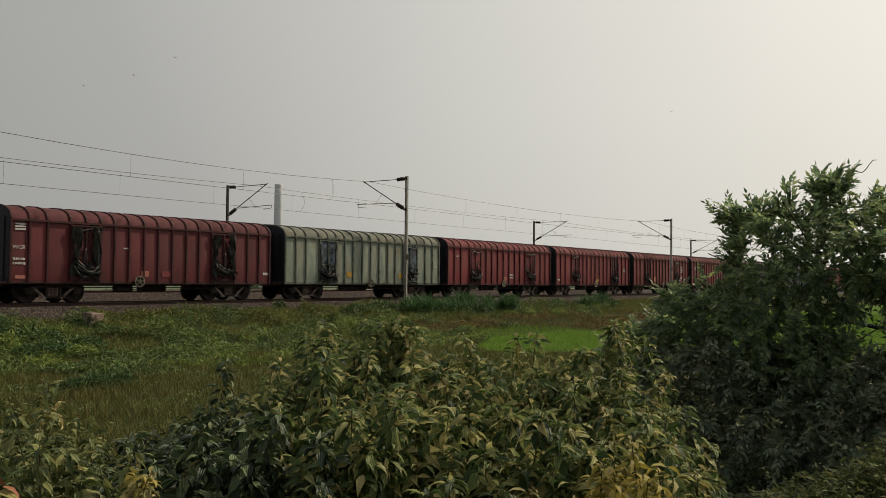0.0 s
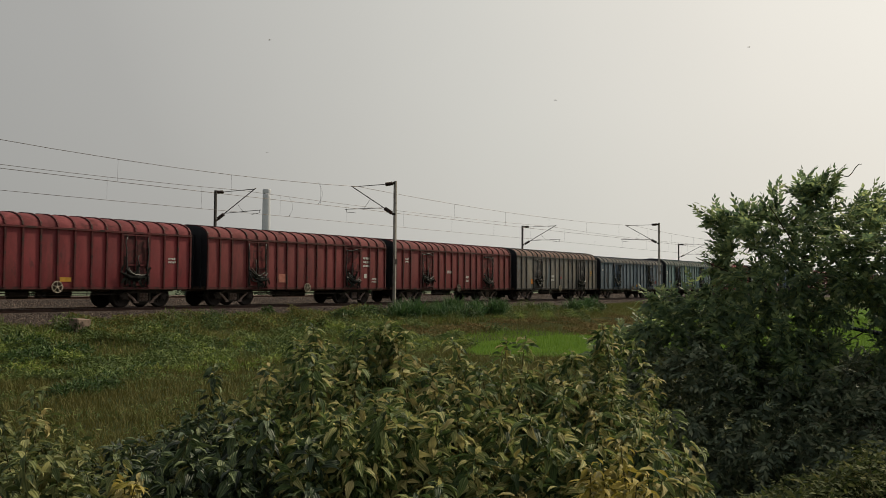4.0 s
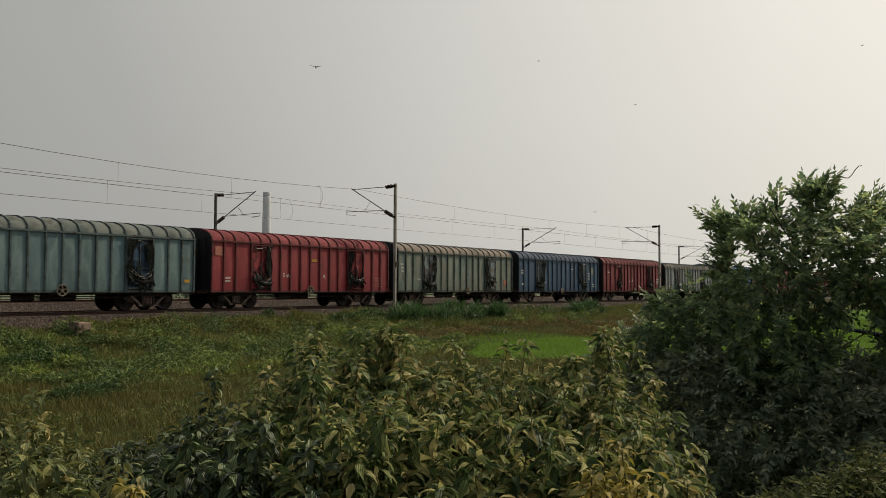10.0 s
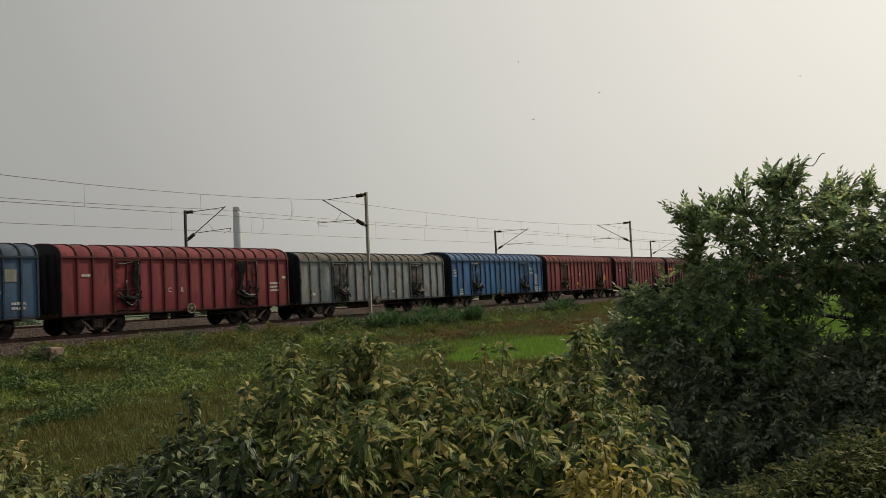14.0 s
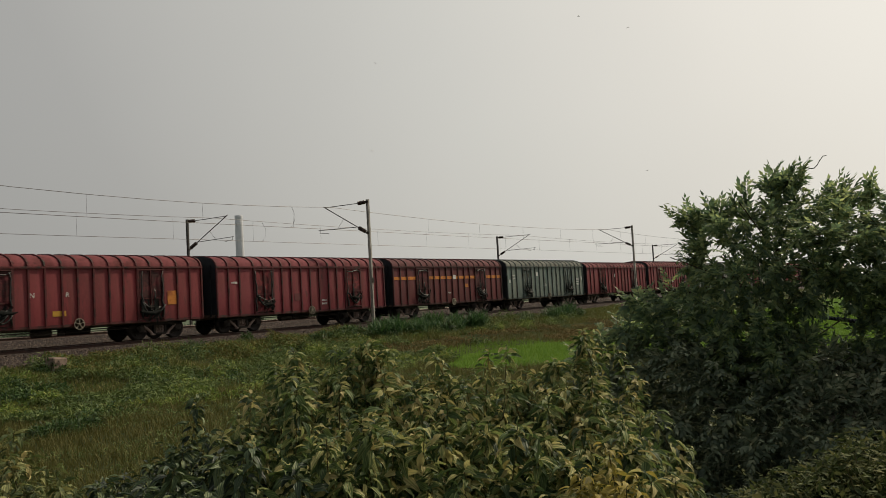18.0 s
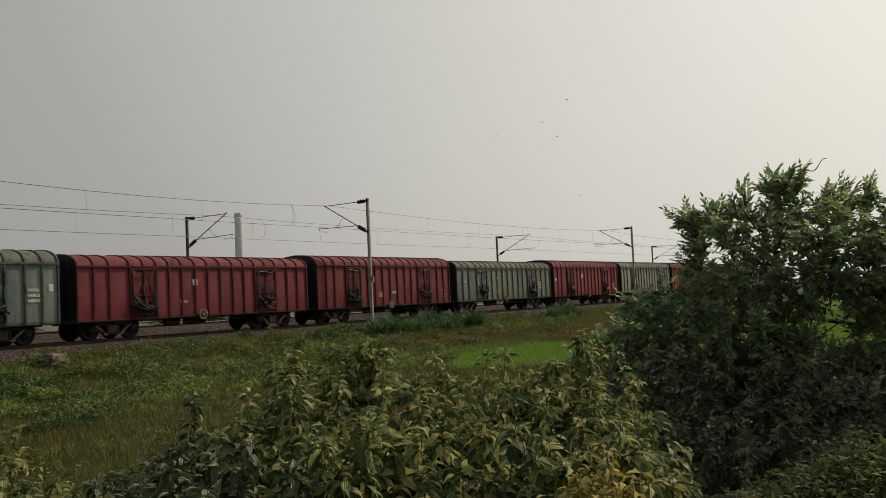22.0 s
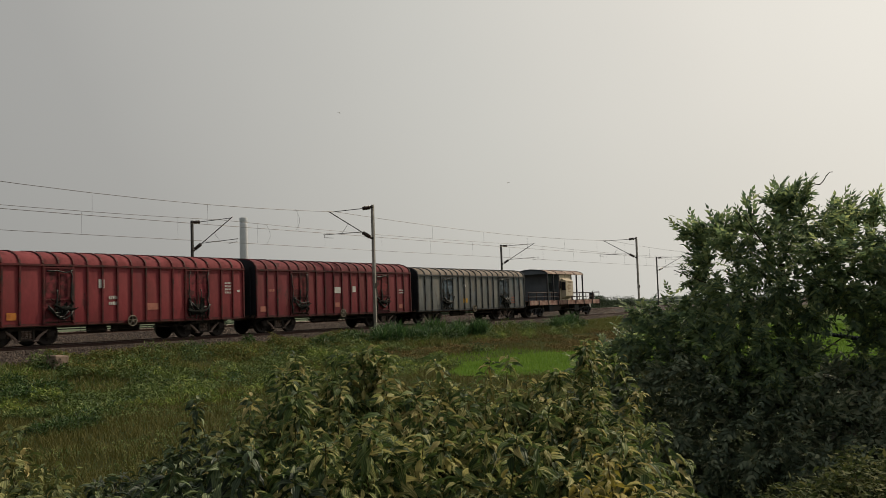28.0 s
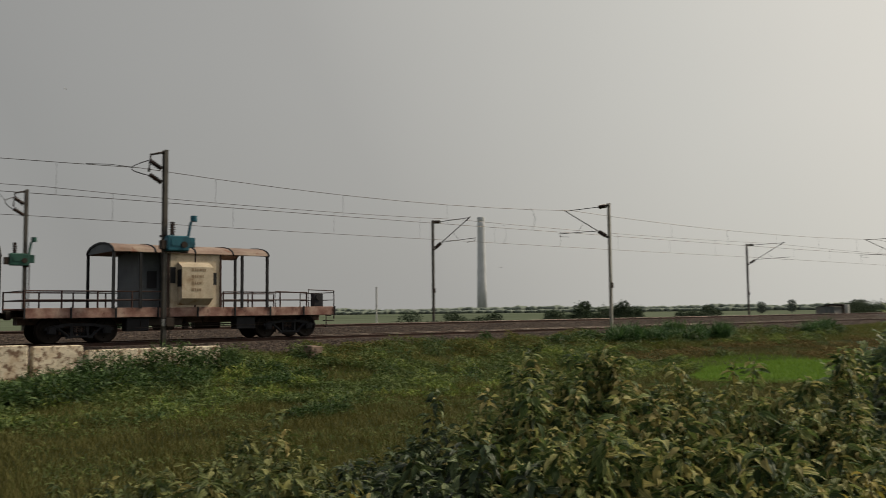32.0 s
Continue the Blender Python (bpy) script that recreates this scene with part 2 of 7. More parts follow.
M = {
    "soil": mat("soil_and_turf", ["26281a", "303820", "3a3c24", "2c361c"], rough=0.95, scale=0.35, fine=9.0, bump=0.6, depth=0.08, spec=0.03),
    "ballast": mat("crushed_stone", ["1e1918", "2f2826", "251f1d", "3a322e"], rough=0.92, scale=1.2, fine=26.0, bump=0.9, depth=0.06),
    "stone": mat("ballast_stone", ["2b2422", "4c423e", "3a312e", "62574f"], rough=0.9, scale=0.6, fine=20.0, bump=0.3, island=True),
    "concrete": mat("aged_concrete", ["524d47", "6b655d", "5a544e"], rough=0.9, scale=2.0, fine=25.0, bump=0.3, stain="3f3a33", stain_at=0.58, rnd=0.15),
    "whitewash": mat("peeling_whitewash", ["a89c8a", "d0c6b4", "b9a690"], rough=0.9, scale=2.5, fine=22.0, bump=0.4, stain="5a3c2c", stain_at=0.5, stain_scale=4.5, rnd=0.2),
    "rail": mat("rusty_rail_steel", ["2e221f", "43302a", "382823"], rough=0.6, metal=0.35, scale=3.0, fine=40.0, bump=0.2),
    "railhead": mat("polished_rail_head", ["5b5450", "6f6863"], rough=0.5, metal=0.6, scale=4.0, fine=50.0, bump=0.05),
    "steel": mat("galvanised_mast_steel", ["85827d", "a09c95", "8e8a84"], rough=0.5, metal=0.3, scale=1.5, fine=25.0, bump=0.1, stain="4a3a30", stain_at=0.64),
    # weathered mast steel again, with the dark of its shaded faces as base colour
    "maststeel": mat("shaded_weathered_mast_steel", ["3c3a38", "524f4b", "45423f"], rough=0.5, metal=0.3, scale=1.5, fine=25.0, bump=0.1, stain="3a2f28", stain_at=0.6),
    "darksteel": mat("dark_weathered_steel", ["24201e", "332b27", "2a2522"], rough=0.7, metal=0.3, scale=2.0, fine=25.0, bump=0.2),
    "wire": mat("weathered_copper_wire", ["3a3735", "4a4644"], rough=0.5, metal=0.5, scale=1.0, fine=8.0, bump=0.0),
    "insulator": mat("brown_glazed_porcelain", ["221512", "33201a"], rough=0.25, scale=2.0, fine=12.0, bump=0.0, spec=0.5),
    "bogie": mat("brown_rusted_bogie_casting", ["3a2e29", "5e4c44", "483830"], rough=0.75, scale=3.0, fine=22.0, bump=0.4, rnd=0.15),
    "wheel": mat("dark_rolled_wheel_steel", ["191513", "261f1c"], rough=0.6, metal=0.4, scale=4.0, fine=22.0, bump=0.2),
    "black": mat("bluish_black_paint", ["131419", "1d1e24", "171820"], rough=0.7, scale=1.5, fine=16.0, bump=0.15),
    "rib": mat("grimy_rib_paint", ["2c1d1b", "3b2724"], rough=0.7, scale=2.0, fine=18.0, bump=0.2),
    "tarp": mat("crumpled_tarred_door_seal", ["0c0d0d", "131514", "1e2120"], rough=0.95, scale=3.5, fine=18.0, bump=0.6, depth=0.04, spec=0.12),
    "white": mat("faded_white_marking", ["a6a6a4", "c0c0be"], rough=0.8, scale=5.0, fine=40.0, bump=0.0),
    "yellow": mat("faded_yellow_marking", ["8f6a22", "ad8430"], rough=0.8, scale=5.0, fine=40.0, bump=0.0),
    "pink": mat("pink_chalked_patch", ["8f5a50", "a0695c"], rough=0.85, scale=5.0, fine=30.0, bump=0.0),
    "chimney": mat("haze_paled_concrete_shaft", ["b0b2b9", "babcc2"], rough=0.95, scale=0.02, fine=0.1, bump=0.0),
    "plant": mat("broad_leaf", ["2a3a22", "3d502c", "566839", "7b8550", "b5ac72"], rough=0.5, scale=0.9, fine=22.0, bump=0.5, depth=0.006, island=True, translucent=0.38, spec=0.25, veins=1.0),
    "plant2": mat("small_yellow_green_leaf", ["334122", "4c5a30", "687143", "908f59"], rough=0.55, scale=1.1, fine=22.0, bump=0.5, depth=0.006, island=True, translucent=0.3, spec=0.35, veins=1.0),
    "darkplant": mat("dark_green_broad_leaf", ["18251a", "24341f", "34462b", "4d5e3c", "707a4e"], rough=0.5, scale=0.9, fine=22.0, bump=0.5, depth=0.006, island=True, translucent=0.2, spec=0.4, veins=1.0),
    "goldleaf": mat("golden_yellow_leaf", ["6b6a2c", "8a8038", "a0924a", "b5a45c"], rough=0.6, scale=1.5, fine=22.0, bump=0.4, depth=0.006, island=True, translucent=0.35, veins=0.8),
    "lush": mat("lush_yellow_green_weed", ["52662d", "667a37", "7b8a46", "929452"], rough=0.75, scale=0.3, fine=12.0, bump=0.1, island=True, translucent=0.3, spec=0.2),
    "yleaf": mat("yellowing_leaf", ["6f6d3e", "938a55", "b0a472"], rough=0.6, scale=1.5, fine=22.0, bump=0.5, depth=0.006, island=True, translucent=0.3, veins=1.0),
    "treeleaf": mat("tree_leaf", ["4a5f4a", "617556", "7b8d60", "9ca56e"], rough=0.5, scale=0.8, fine=20.0, bump=0.15, depth=0.005, island=True, translucent=0.6, spec=0.5),
    "skirt": mat("small_dull_leaf", ["475546", "5b6955", "737e66", "93967a"], rough=0.55, scale=0.8, fine=20.0, bump=0.15, depth=0.005, island=True, translucent=0.35, spec=0.4),
    "underweed": mat("olive_weed_leaf", ["2c371e", "3e4a29", "525a33", "6b6a44"], rough=0.75, scale=0.8, fine=20.0, bump=0.15, depth=0.005, island=True, translucent=0.3, spec=0.2),
    "scrub": mat("dry_brown_scrub", ["544830", "6a5a3b", "7b6b48", "62603a"], rough=0.9, scale=0.4, fine=12.0, bump=0.1, island=True, translucent=0.1, spec=0.1),
    "weed": mat("weed_leaf", ["384825", "485b2d", "5b6b39", "757f4b"], rough=0.7, scale=0.25, fine=12.0, bump=0.1, island=True, translucent=0.25),
    "grass": mat("meadow_grass", ["465127", "56612f", "666d38", "746c41", "665f36"], rough=0.8, scale=0.16, fine=6.0, bump=0.0, island=True, translucent=0.25),
    "drygrass": mat("dry_meadow_grass", ["484a24", "56562b", "625c33", "50562a"], rough=0.85, scale=0.2, fine=6.0, bump=0.0, island=True, translucent=0.25),
    "paddy": mat("young_rice", ["567328", "648032", "748e3e"], rough=0.8, spec=0.08, scale=0.2, fine=6.0, bump=0.0, island=True, translucent=0.35),
    "paddyground": mat("rice_field_floor", ["3c551c", "475f22"], rough=0.95, scale=0.4, fine=8.0, bump=0.3, spec=0.02),
    "bushleaf": mat("dark_bush_leaf", ["22331c", "304724", "40592e", "566b3c"], rough=0.6, scale=0.5, fine=14.0, bump=0.1, island=True, translucent=0.25),
    "bark": mat("grey_brown_bark", ["2a231c", "40362b", "332b22"], rough=0.95, scale=5.0, fine=30.0, bump=0.7, stretch=(1, 1, 0.3)),
    "stem": mat("green_brown_stem", ["3a3c1e", "4a4426"], rough=0.8, scale=5.0, fine=30.0, bump=0.2),
    "farleaf": mat("haze_tinted_hedge_leaf", ["303d2e", "3e4c39", "4d5b47"], rough=0.9, scale=0.3, fine=3.0, bump=0.0, island=True, translucent=0.1),
    # haze over the far trees is mixed into this pale grey-green
    "fartree": mat("haze_tinted_woodland", ["5f6761", "6a726b", "757d75"], rough=1.0, scale=0.01, fine=0.2, bump=0.0, spec=0.0, island=True),
    "farfield": mat("haze_tinted_far_meadow", ["4c5447", "555d4f", "5d6557", "505848"], rough=1.0, scale=0.012, fine=0.3, bump=0.0, spec=0.0, stretch=(0.4, 1.6, 1)),
    "reed": mat("tall_trackside_leaf", ["28402a", "36542f", "456438", "5e7446"], rough=0.55, scale=0.5, fine=14.0, bump=0.1, island=True, translucent=0.3),
    "drybank": mat("golden_dry_weed", ["58542f", "686236", "746c40", "5c5d30"], rough=0.85, scale=0.4, fine=12.0, bump=0.1, island=True, translucent=0.25, spec=0.1),
    "dryleaf": mat("reddish_dry_leaf", ["5a3024", "7a4a36", "936049"], rough=0.8, scale=2.0, fine=20.0, bump=0.2, island=True, translucent=0.15),
}

# ---------------------------------------------------------------- mesh tools


class Geo:
    """Collects vertices and faces of one mesh."""

    def __init__(self):
        self.v, self.f = [], []

    def add(self, verts, faces):
        n = len(self.v)
        self.v += [tuple(p) for p in verts]
        self.f += [tuple(i + n for i in q) for q in faces]
        return self

    def box(self, x0, x1, y0, y1, z0, z1, c=0.0):
        """A box with its long edges chamfered by c."""
        if c <= 0:
            self.add([(x, y, z) for x in (x0, x1) for y in (y0, y1) for z in (z0, z1)],
                     [(0, 1, 3, 2), (4, 6, 7, 5), (0, 4, 5, 1), (2, 3, 7, 6), (0, 2, 6, 4), (1, 5, 7, 3)])
            return self
        b = bmesh.new()
        bmesh.ops.create_cube(b, size=1.0, matrix=Matrix.Translation(((x0 + x1) / 2, (y0 + y1) / 2, (z0 + z1) / 2)) @ Matrix.Diagonal((x1 - x0, y1 - y0, z1 - z0, 1)))
        bmesh.ops.bevel(b, geom=b.edges[:], offset=c, segments=1, affect="EDGES")
        b.verts.index_update()
        self.add([v.co for v in b.verts], [[v.index for v in f.verts] for f in b.faces])
        b.free()
        return self

    def tube(self, pts, r, n=6, r1=None, caps=True):
        """A round bar along a line of points, tapering from r to r1."""
        pts = [Vector(p) for p in pts]
        r1 = r if r1 is None else r1
        base, rings = len(self.v), []
        for i, p in enumerate(pts):
            d = (pts[min(i + 1, len(pts) - 1)] - pts[max(i - 1, 0)]).normalized()
            u = d.cross(Vector((0, 0, 1)) if abs(d.z) < 0.9 else Vector((1, 0, 0))).normalized()
            w = d.cross(u)
            q = r + (r1 - r) * i / max(1, len(pts) - 1)
            rings.append([p + (u * math.cos(2 * math.pi * k / n) + w * math.sin(2 * math.pi * k / n)) * q for k in range(n)])
        for ring in rings:
            self.v += [tuple(p) for p in ring]
        for i in range(len(pts) - 1):
            for k in range(n):
                a, b = base + i * n + k, base + i * n + (k + 1) % n
                self.f.append((a, b, b + n, a + n))
        if caps:
            self.f.append(tuple(base + k for k in range(n))[::-1])
            self.f.append(tuple(base + (len(pts) - 1) * n + k for k in range(n)))
        return self

    def lathe(self, prof, n=20, m=None):
        """Turns a profile of (radius, height) round z, then puts it at the pose m."""
        m = m or Matrix()
        base = len(self.v)
        for r, h in prof:
            for k in range(n):
                a = 2 * math.pi * k / n
                self.v.append(tuple(m @ Vector((r * math.cos(a), r * math.sin(a), h))))
        for i in range(len(prof) - 1):
            for k in range(n):
                a, b = base + i * n + k, base + i * n + (k + 1) % n
                self.f.append((a, b, b + n, a + n))
        self.f.append(tuple(base + k for k in range(n))[::-1])
        self.f.append(tuple(base + (len(prof) - 1) * n + k for k in range(n)))
        return self

    def prism(self, prof, x0, x1):
        """Draws a closed (y, z) outline along x."""
        n, base = len(prof), len(self.v)
        self.v += [(x0, y, z) for y, z in prof] + [(x1, y, z) for y, z in prof]
        self.f += [(base + i, base + (i + 1) % n, base + n + (i + 1) % n, base + n + i) for i in range(n)]
        self.f += [tuple(base + i for i in range(n))[::-1], tuple(base + n + i for i in range(n))]
        return self

    def mesh(self, name, smooth=False):
        me = bpy.data.meshes.new(name)
        me.from_pydata(self.v, [], self.f)
        b = bmesh.new()
        b.from_mesh(me)
        bmesh.ops.recalc_face_normals(b, faces=b.faces)
        b.to_mesh(me)
        b.free()
        if smooth:
            me.polygons.foreach_set("use_smooth", [True] * len(me.polygons))
        return me


def part(name, geo, material, parent=None, label="", at=None, smooth=False):
    """Links a mesh (or shared mesh data) as one object under a thing or part."""
    me = geo.mesh(name, smooth) if isinstance(geo, Geo) else geo
    if not me.materials:
        me.materials.append(material)
    ob = new(name, me)
    if material is not me.materials[0]:
        ob.material_slots[0].link = "OBJECT"
        ob.material_slots[0].material = material
    if parent:
        ob.parent = parent
    if at is not None:
        ob.matrix_basis = at
    return tagged(ob, label) if label else ob


def empty(name, m, label, category, group=""):
    ob = new(name)
    ob.empty_display_size = 0.3
    ob.matrix_basis = m
    return tagged(ob, label, category, group)


def rot_mats(rz, rx, ry):
    """Stacks of rotation matrices Rz @ Rx @ Ry from arrays of angles."""
    cz, sz, cx, sx, cy, sy = np.cos(rz), np.sin(rz), np.cos(rx), np.sin(rx), np.cos(ry), np.sin(ry)
    z, o = np.zeros_like(rz), np.ones_like(rz)
    Z = np.stack([cz, -sz, z, sz, cz, z, z, z, o], -1).reshape(-1, 3, 3)
    X = np.stack([o, z, z, z, cx, -sx, z, sx, cx], -1).reshape(-1, 3, 3)
    Y = np.stack([cy, z, sy, z, o, z, -sy, z, cy], -1).reshape(-1, 3, 3)
    return Z @ X @ Y


def scatter(name, tv, tf, pos, rots, size, smooth=True):
    """One mesh of many copies of a small template, each with its own place, turn and size."""
    tv, tf = np.asarray(tv, float), np.asarray(tf, int)
    n, k = len(pos), len(tv)
    size = np.asarray(size, float)
    size = size[:, None] * np.ones(3) if size.ndim == 1 else size
    v = np.einsum("nij,nkj->nki", rots, tv[None] * size[:, None, :]) + np.asarray(pos)[:, None, :]
    f = (tf[None] + (np.arange(n) * k)[:, None, None]).reshape(-1, tf.shape[1])
    me = bpy.data.meshes.new(name)
    me.vertices.add(n * k)
    me.vertices.foreach_set("co", v.reshape(-1).astype(np.float32))
    me.loops.add(f.size)
    me.loops.foreach_set("vertex_index", f.reshape(-1).astype(np.int32))
    me.polygons.add(len(f))
    me.polygons.foreach_set("loop_start", np.arange(0, f.size, f.shape[1], dtype=np.int32))
    me.polygons.foreach_set("loop_total", np.full(len(f), f.shape[1], np.int32))
    me.update(calc_edges=True)
    if k == len(LEAF_V):
        uv = me.uv_layers.new(name="leaf")
        uv.data.foreach_set("uv", np.tile(tv[tf.reshape(-1), :2].reshape(-1), n).astype(np.float32))
    if smooth:
        me.polygons.foreach_set("use_smooth", [True] * len(me.polygons))
    return me


rng = np.random.default_rng(7)

# templates: y is the leaf's length, z its upper side
LEAF_V = [(0, 0, 0), (-0.14, 0.18, 0.07), (0, 0.2, 0.01), (0.14, 0.18, 0.07), (-0.21, 0.42, 0.08), (0, 0.47, -0.02), (0.21, 0.42, 0.08), (-0.11, 0.74, -0.05), (0, 0.78, -0.14), (0.11, 0.74, -0.05), (0, 1.0, -0.34)]
LEAF_F = [(0, 2, 1, 1), (0, 3, 2, 2), (1, 2, 5, 4), (2, 3, 6, 5), (4, 5, 8, 7), (5, 6, 9, 8), (7, 8, 10, 10), (8, 9, 10, 10)]
LANCE_V = [(0, 0, 0), (-0.13, 0.35, 0.03), (0, 0.38, -0.02), (0.13, 0.35, 0.03), (0, 1.0, -0.12)]
LANCE_F = [(0, 2, 1), (0, 3, 2), (1, 2, 4), (2, 3, 4)]
BLADE_V = [(-0.5, 0, 0), (0.5, 0, 0), (-0.32, 0.12, 0.55), (0.32, 0.12, 0.55), (0, 0.42, 1.0)]
BLADE_F = [(0, 1, 3), (0, 3, 2), (2, 3, 4)]


def tri(faces):
    """Splits quads into triangles, dropping the doubled corners."""
    out = []
    for q in faces:
        q = list(dict.fromkeys(q))
        out.append(tuple(q[:3]))
        if len(q) == 4:
            out.append((q[0], q[2], q[3]))
    return out


LEAF_T = tri(LEAF_F)

# ---------------------------------------------------------------- ground


def ground_z(x, y):
    """Height of the earth: field, embankment of the two tracks, the rise on which the viewer stands."""
    toe = np.interp(x, [5, 14, 23, 37, 60], [-0.95, -0.72, -0.52, -0.42, -0.45])
    z = np.interp(y, [24.5, 27.0, 29.5, 32.2, 33.4, 48.0, 51.0, 56.0], [0, 0.16, 0.55, 1, 1, 1.5, 1.1, 0])
    base = -1.8
    h = np.where(y < 33.4, base + (toe - base) * np.clip(z, 0, 1), np.interp(y, [33.4, 38.0, 40.5, 47.5, 50.0, 56.0], [-0.45, -0.45, -0.2, -0.15, -0.4, -1.5]))
    h = np.where(y > 56, -1.5 - 0.3 * np.clip((y - 56) / 60, 0, 1), h)
    r = np.hypot(x, y)
    near = np.interp(r, [0, 3.5, 6.0, 9.5], [-0.45, -0.55, -0.95, -1.8])
    return np.where(r < 9.5, np.maximum(h, near), h)


def ground_mesh():
    xs = np.unique(np.concatenate([[-4000, -1500, -600, -250, -120, -60, -30], np.arange(-20, 70, 0.8), np.arange(70, 150, 4), [180, 240, 320, 450, 700, 1200, 2500, 4500]]))
    ys = np.unique(np.concatenate([[-3000, -800, -200, -60, -25], np.arange(-12, 60, 0.6), np.arange(60, 120, 5), [140, 180, 240, 320, 450, 700, 1200, 2500, 4800]]))
    X, Y = np.meshgrid(xs, ys)
    Z = ground_z(X, Y)
    lump = np.array([[noise.noise((x * 0.5, y * 0.5, 0)) * 0.05 + noise.noise((x * 1.7, y * 1.7, 3)) * 0.02 - 0.03 if abs(x) < 80 and -12 < y < 33 else 0 for x in xs] for y in ys])
    Z = Z + lump
    nx, ny = len(xs), len(ys)
    v = np.stack([X, Y, Z], -1).reshape(-1, 3)
    f = [(j * nx + i, j * nx + i + 1, (j + 1) * nx + i + 1, (j + 1) * nx + i) for j in range(ny - 1) for i in range(nx - 1)]
    me = bpy.data.meshes.new("ground")
    me.from_pydata(v.tolist(), [], f)
    me.polygons.foreach_set("use_smooth", [True] * len(me.polygons))
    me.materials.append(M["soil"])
    # far faces take a greyed green, distance haze painted into the colour
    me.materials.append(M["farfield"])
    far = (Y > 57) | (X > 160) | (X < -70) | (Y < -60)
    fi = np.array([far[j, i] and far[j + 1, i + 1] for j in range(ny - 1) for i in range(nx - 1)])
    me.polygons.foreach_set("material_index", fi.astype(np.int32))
    return me


ground = tagged(new("ground", ground_mesh()), "grassy field and earth railway embankment", "ground", kind="structure")

# ---------------------------------------------------------------- tracks
X0, X1 = -60.0, 420.0


def track(yc, z, lab):
    bed = Geo().prism([(yc - 3.05, z - 0.62), (yc - 1.75, z - 0.16), (yc + 1.75, z - 0.16), (yc + 3.4, z - 0.62)], X0, X1)
    b = part("ballast_bed", bed, M["ballast"])
    tagged(b, lab, "ballast", kind="structure")
    # loose stones over the shoulder that faces the viewer
    n = 26000
    sx = X0 * 0 + 4 + 90 * rng.random(n) ** 1.4
    u = rng.random(n)
    sy = yc - 1.2 - 1.95 * u
    sz = np.interp(sy, [yc - 3.05, yc - 1.75], [z - 0.62, z - 0.16])
    tv = [(-0.5, -0.4, -0.3), (0.5, -0.45, -0.35), (0.1, 0.55, -0.3), (-0.3, -0.1, 0.45), (0.4, 0.1, 0.35)]
    tf = [(0, 1, 3), (1, 4, 3), (1, 2, 4), (2, 3, 4), (2, 0, 3)]
    me = scatter("ballast_stones", tv, tf, np.stack([sx, sy, sz], -1), rot_mats(rng.random(n) * 6.28, rng.normal(0, 0.5, n), rng.normal(0, 0.5, n)), 0.055 + 0.06 * rng.random(n), smooth=False)
    me.materials.append(M["stone"])
    tagged(new("ballast_stones", me), "loose grey-brown crushed stones on the track shoulder", "stones", kind="stuff")
    sl = Geo().prism([(-1.35, -0.30), (-1.35, -0.17), (-1.25, -0.15), (1.25, -0.15), (1.35, -0.17), (1.35, -0.30)], -0.12, 0.12).mesh("sleeper")
    sl.materials.append(M["concrete"])
    for i in range(150):
        part("sleeper", sl, M["concrete"], b, at=pose(-4 + i * 0.62, yc, z + 0.005))
    for s in (-0.84, 0.84):
        y = yc + s
        web = Geo().prism([(y - 0.07, z - 0.17), (y - 0.07, z - 0.155), (y - 0.012, z - 0.135), (y - 0.012, z - 0.04), (y - 0.035, z - 0.03), (y - 0.035, z - 0.006),
                           (y + 0.035, z - 0.006), (y + 0.035, z - 0.03), (y + 0.012, z - 0.04), (y + 0.012, z - 0.135), (y + 0.07, z - 0.155), (y + 0.07, z - 0.17)], X0, X1)
        r = part("rail", web, M["rail"])
        tagged(r, "rust-brown steel running rail with a polished head", "rail", "running rails")
        part("rail_head", Geo().prism([(y - 0.03, z - 0.006), (y - 0.025, z), (y + 0.025, z), (y + 0.03, z - 0.006)], X0, X1), M["railhead"], r, "bright worn rail head")


track(RAIL_Y, 0.0, "grey-brown ballast bed of the near railway track")
track(FAR_Y, FAR_Z, "grey-brown ballast bed of the far railway track")

# ---------------------------------------------------------------- masts and overhead line


def insulator(p, q, n=5, r=0.07):
    g = Geo()
    p, q = Vector(p), Vector(q)
    m = (q - p).to_track_quat("Z", "Y").to_matrix().to_4x4()
    m.translation = p
    L = (q - p).length
    prof = [(0.02, 0)]
    for i in range(n):
        a = L * (i + 0.2) / n
        prof += [(0.6 * r, a), (r, a + L * 0.2 / n), (r, a + L * 0.45 / n), (0.6 * r, a + L * 0.65 / n)]
    prof.append((0.02, L))
    return g.lathe(prof, 10, m)


def beam_mast(h, base, w=0.08):
    """A rolled H-section post from base to h, its flanges facing the track."""
    f, t = 0.68 * w, 0.01
    a, b = w + t, w - t
    prof = [(-f, -a), (f, -a), (f, -b), (t, -b), (t, b), (f, b), (f, a), (-f, a), (-f, b), (-t, b), (-t, -b), (-f, -b)]
    n = len(prof)
    g = Geo()
    g.v = [(x, y, base) for x, y in prof] + [(x, y, h) for x, y in prof]
    g.f = [(i, (i + 1) % n, n + (i + 1) % n, n + i) for i in range(n)] + [tuple(range(n - 1, -1, -1)), tuple(range(n, 2 * n))]
    return g


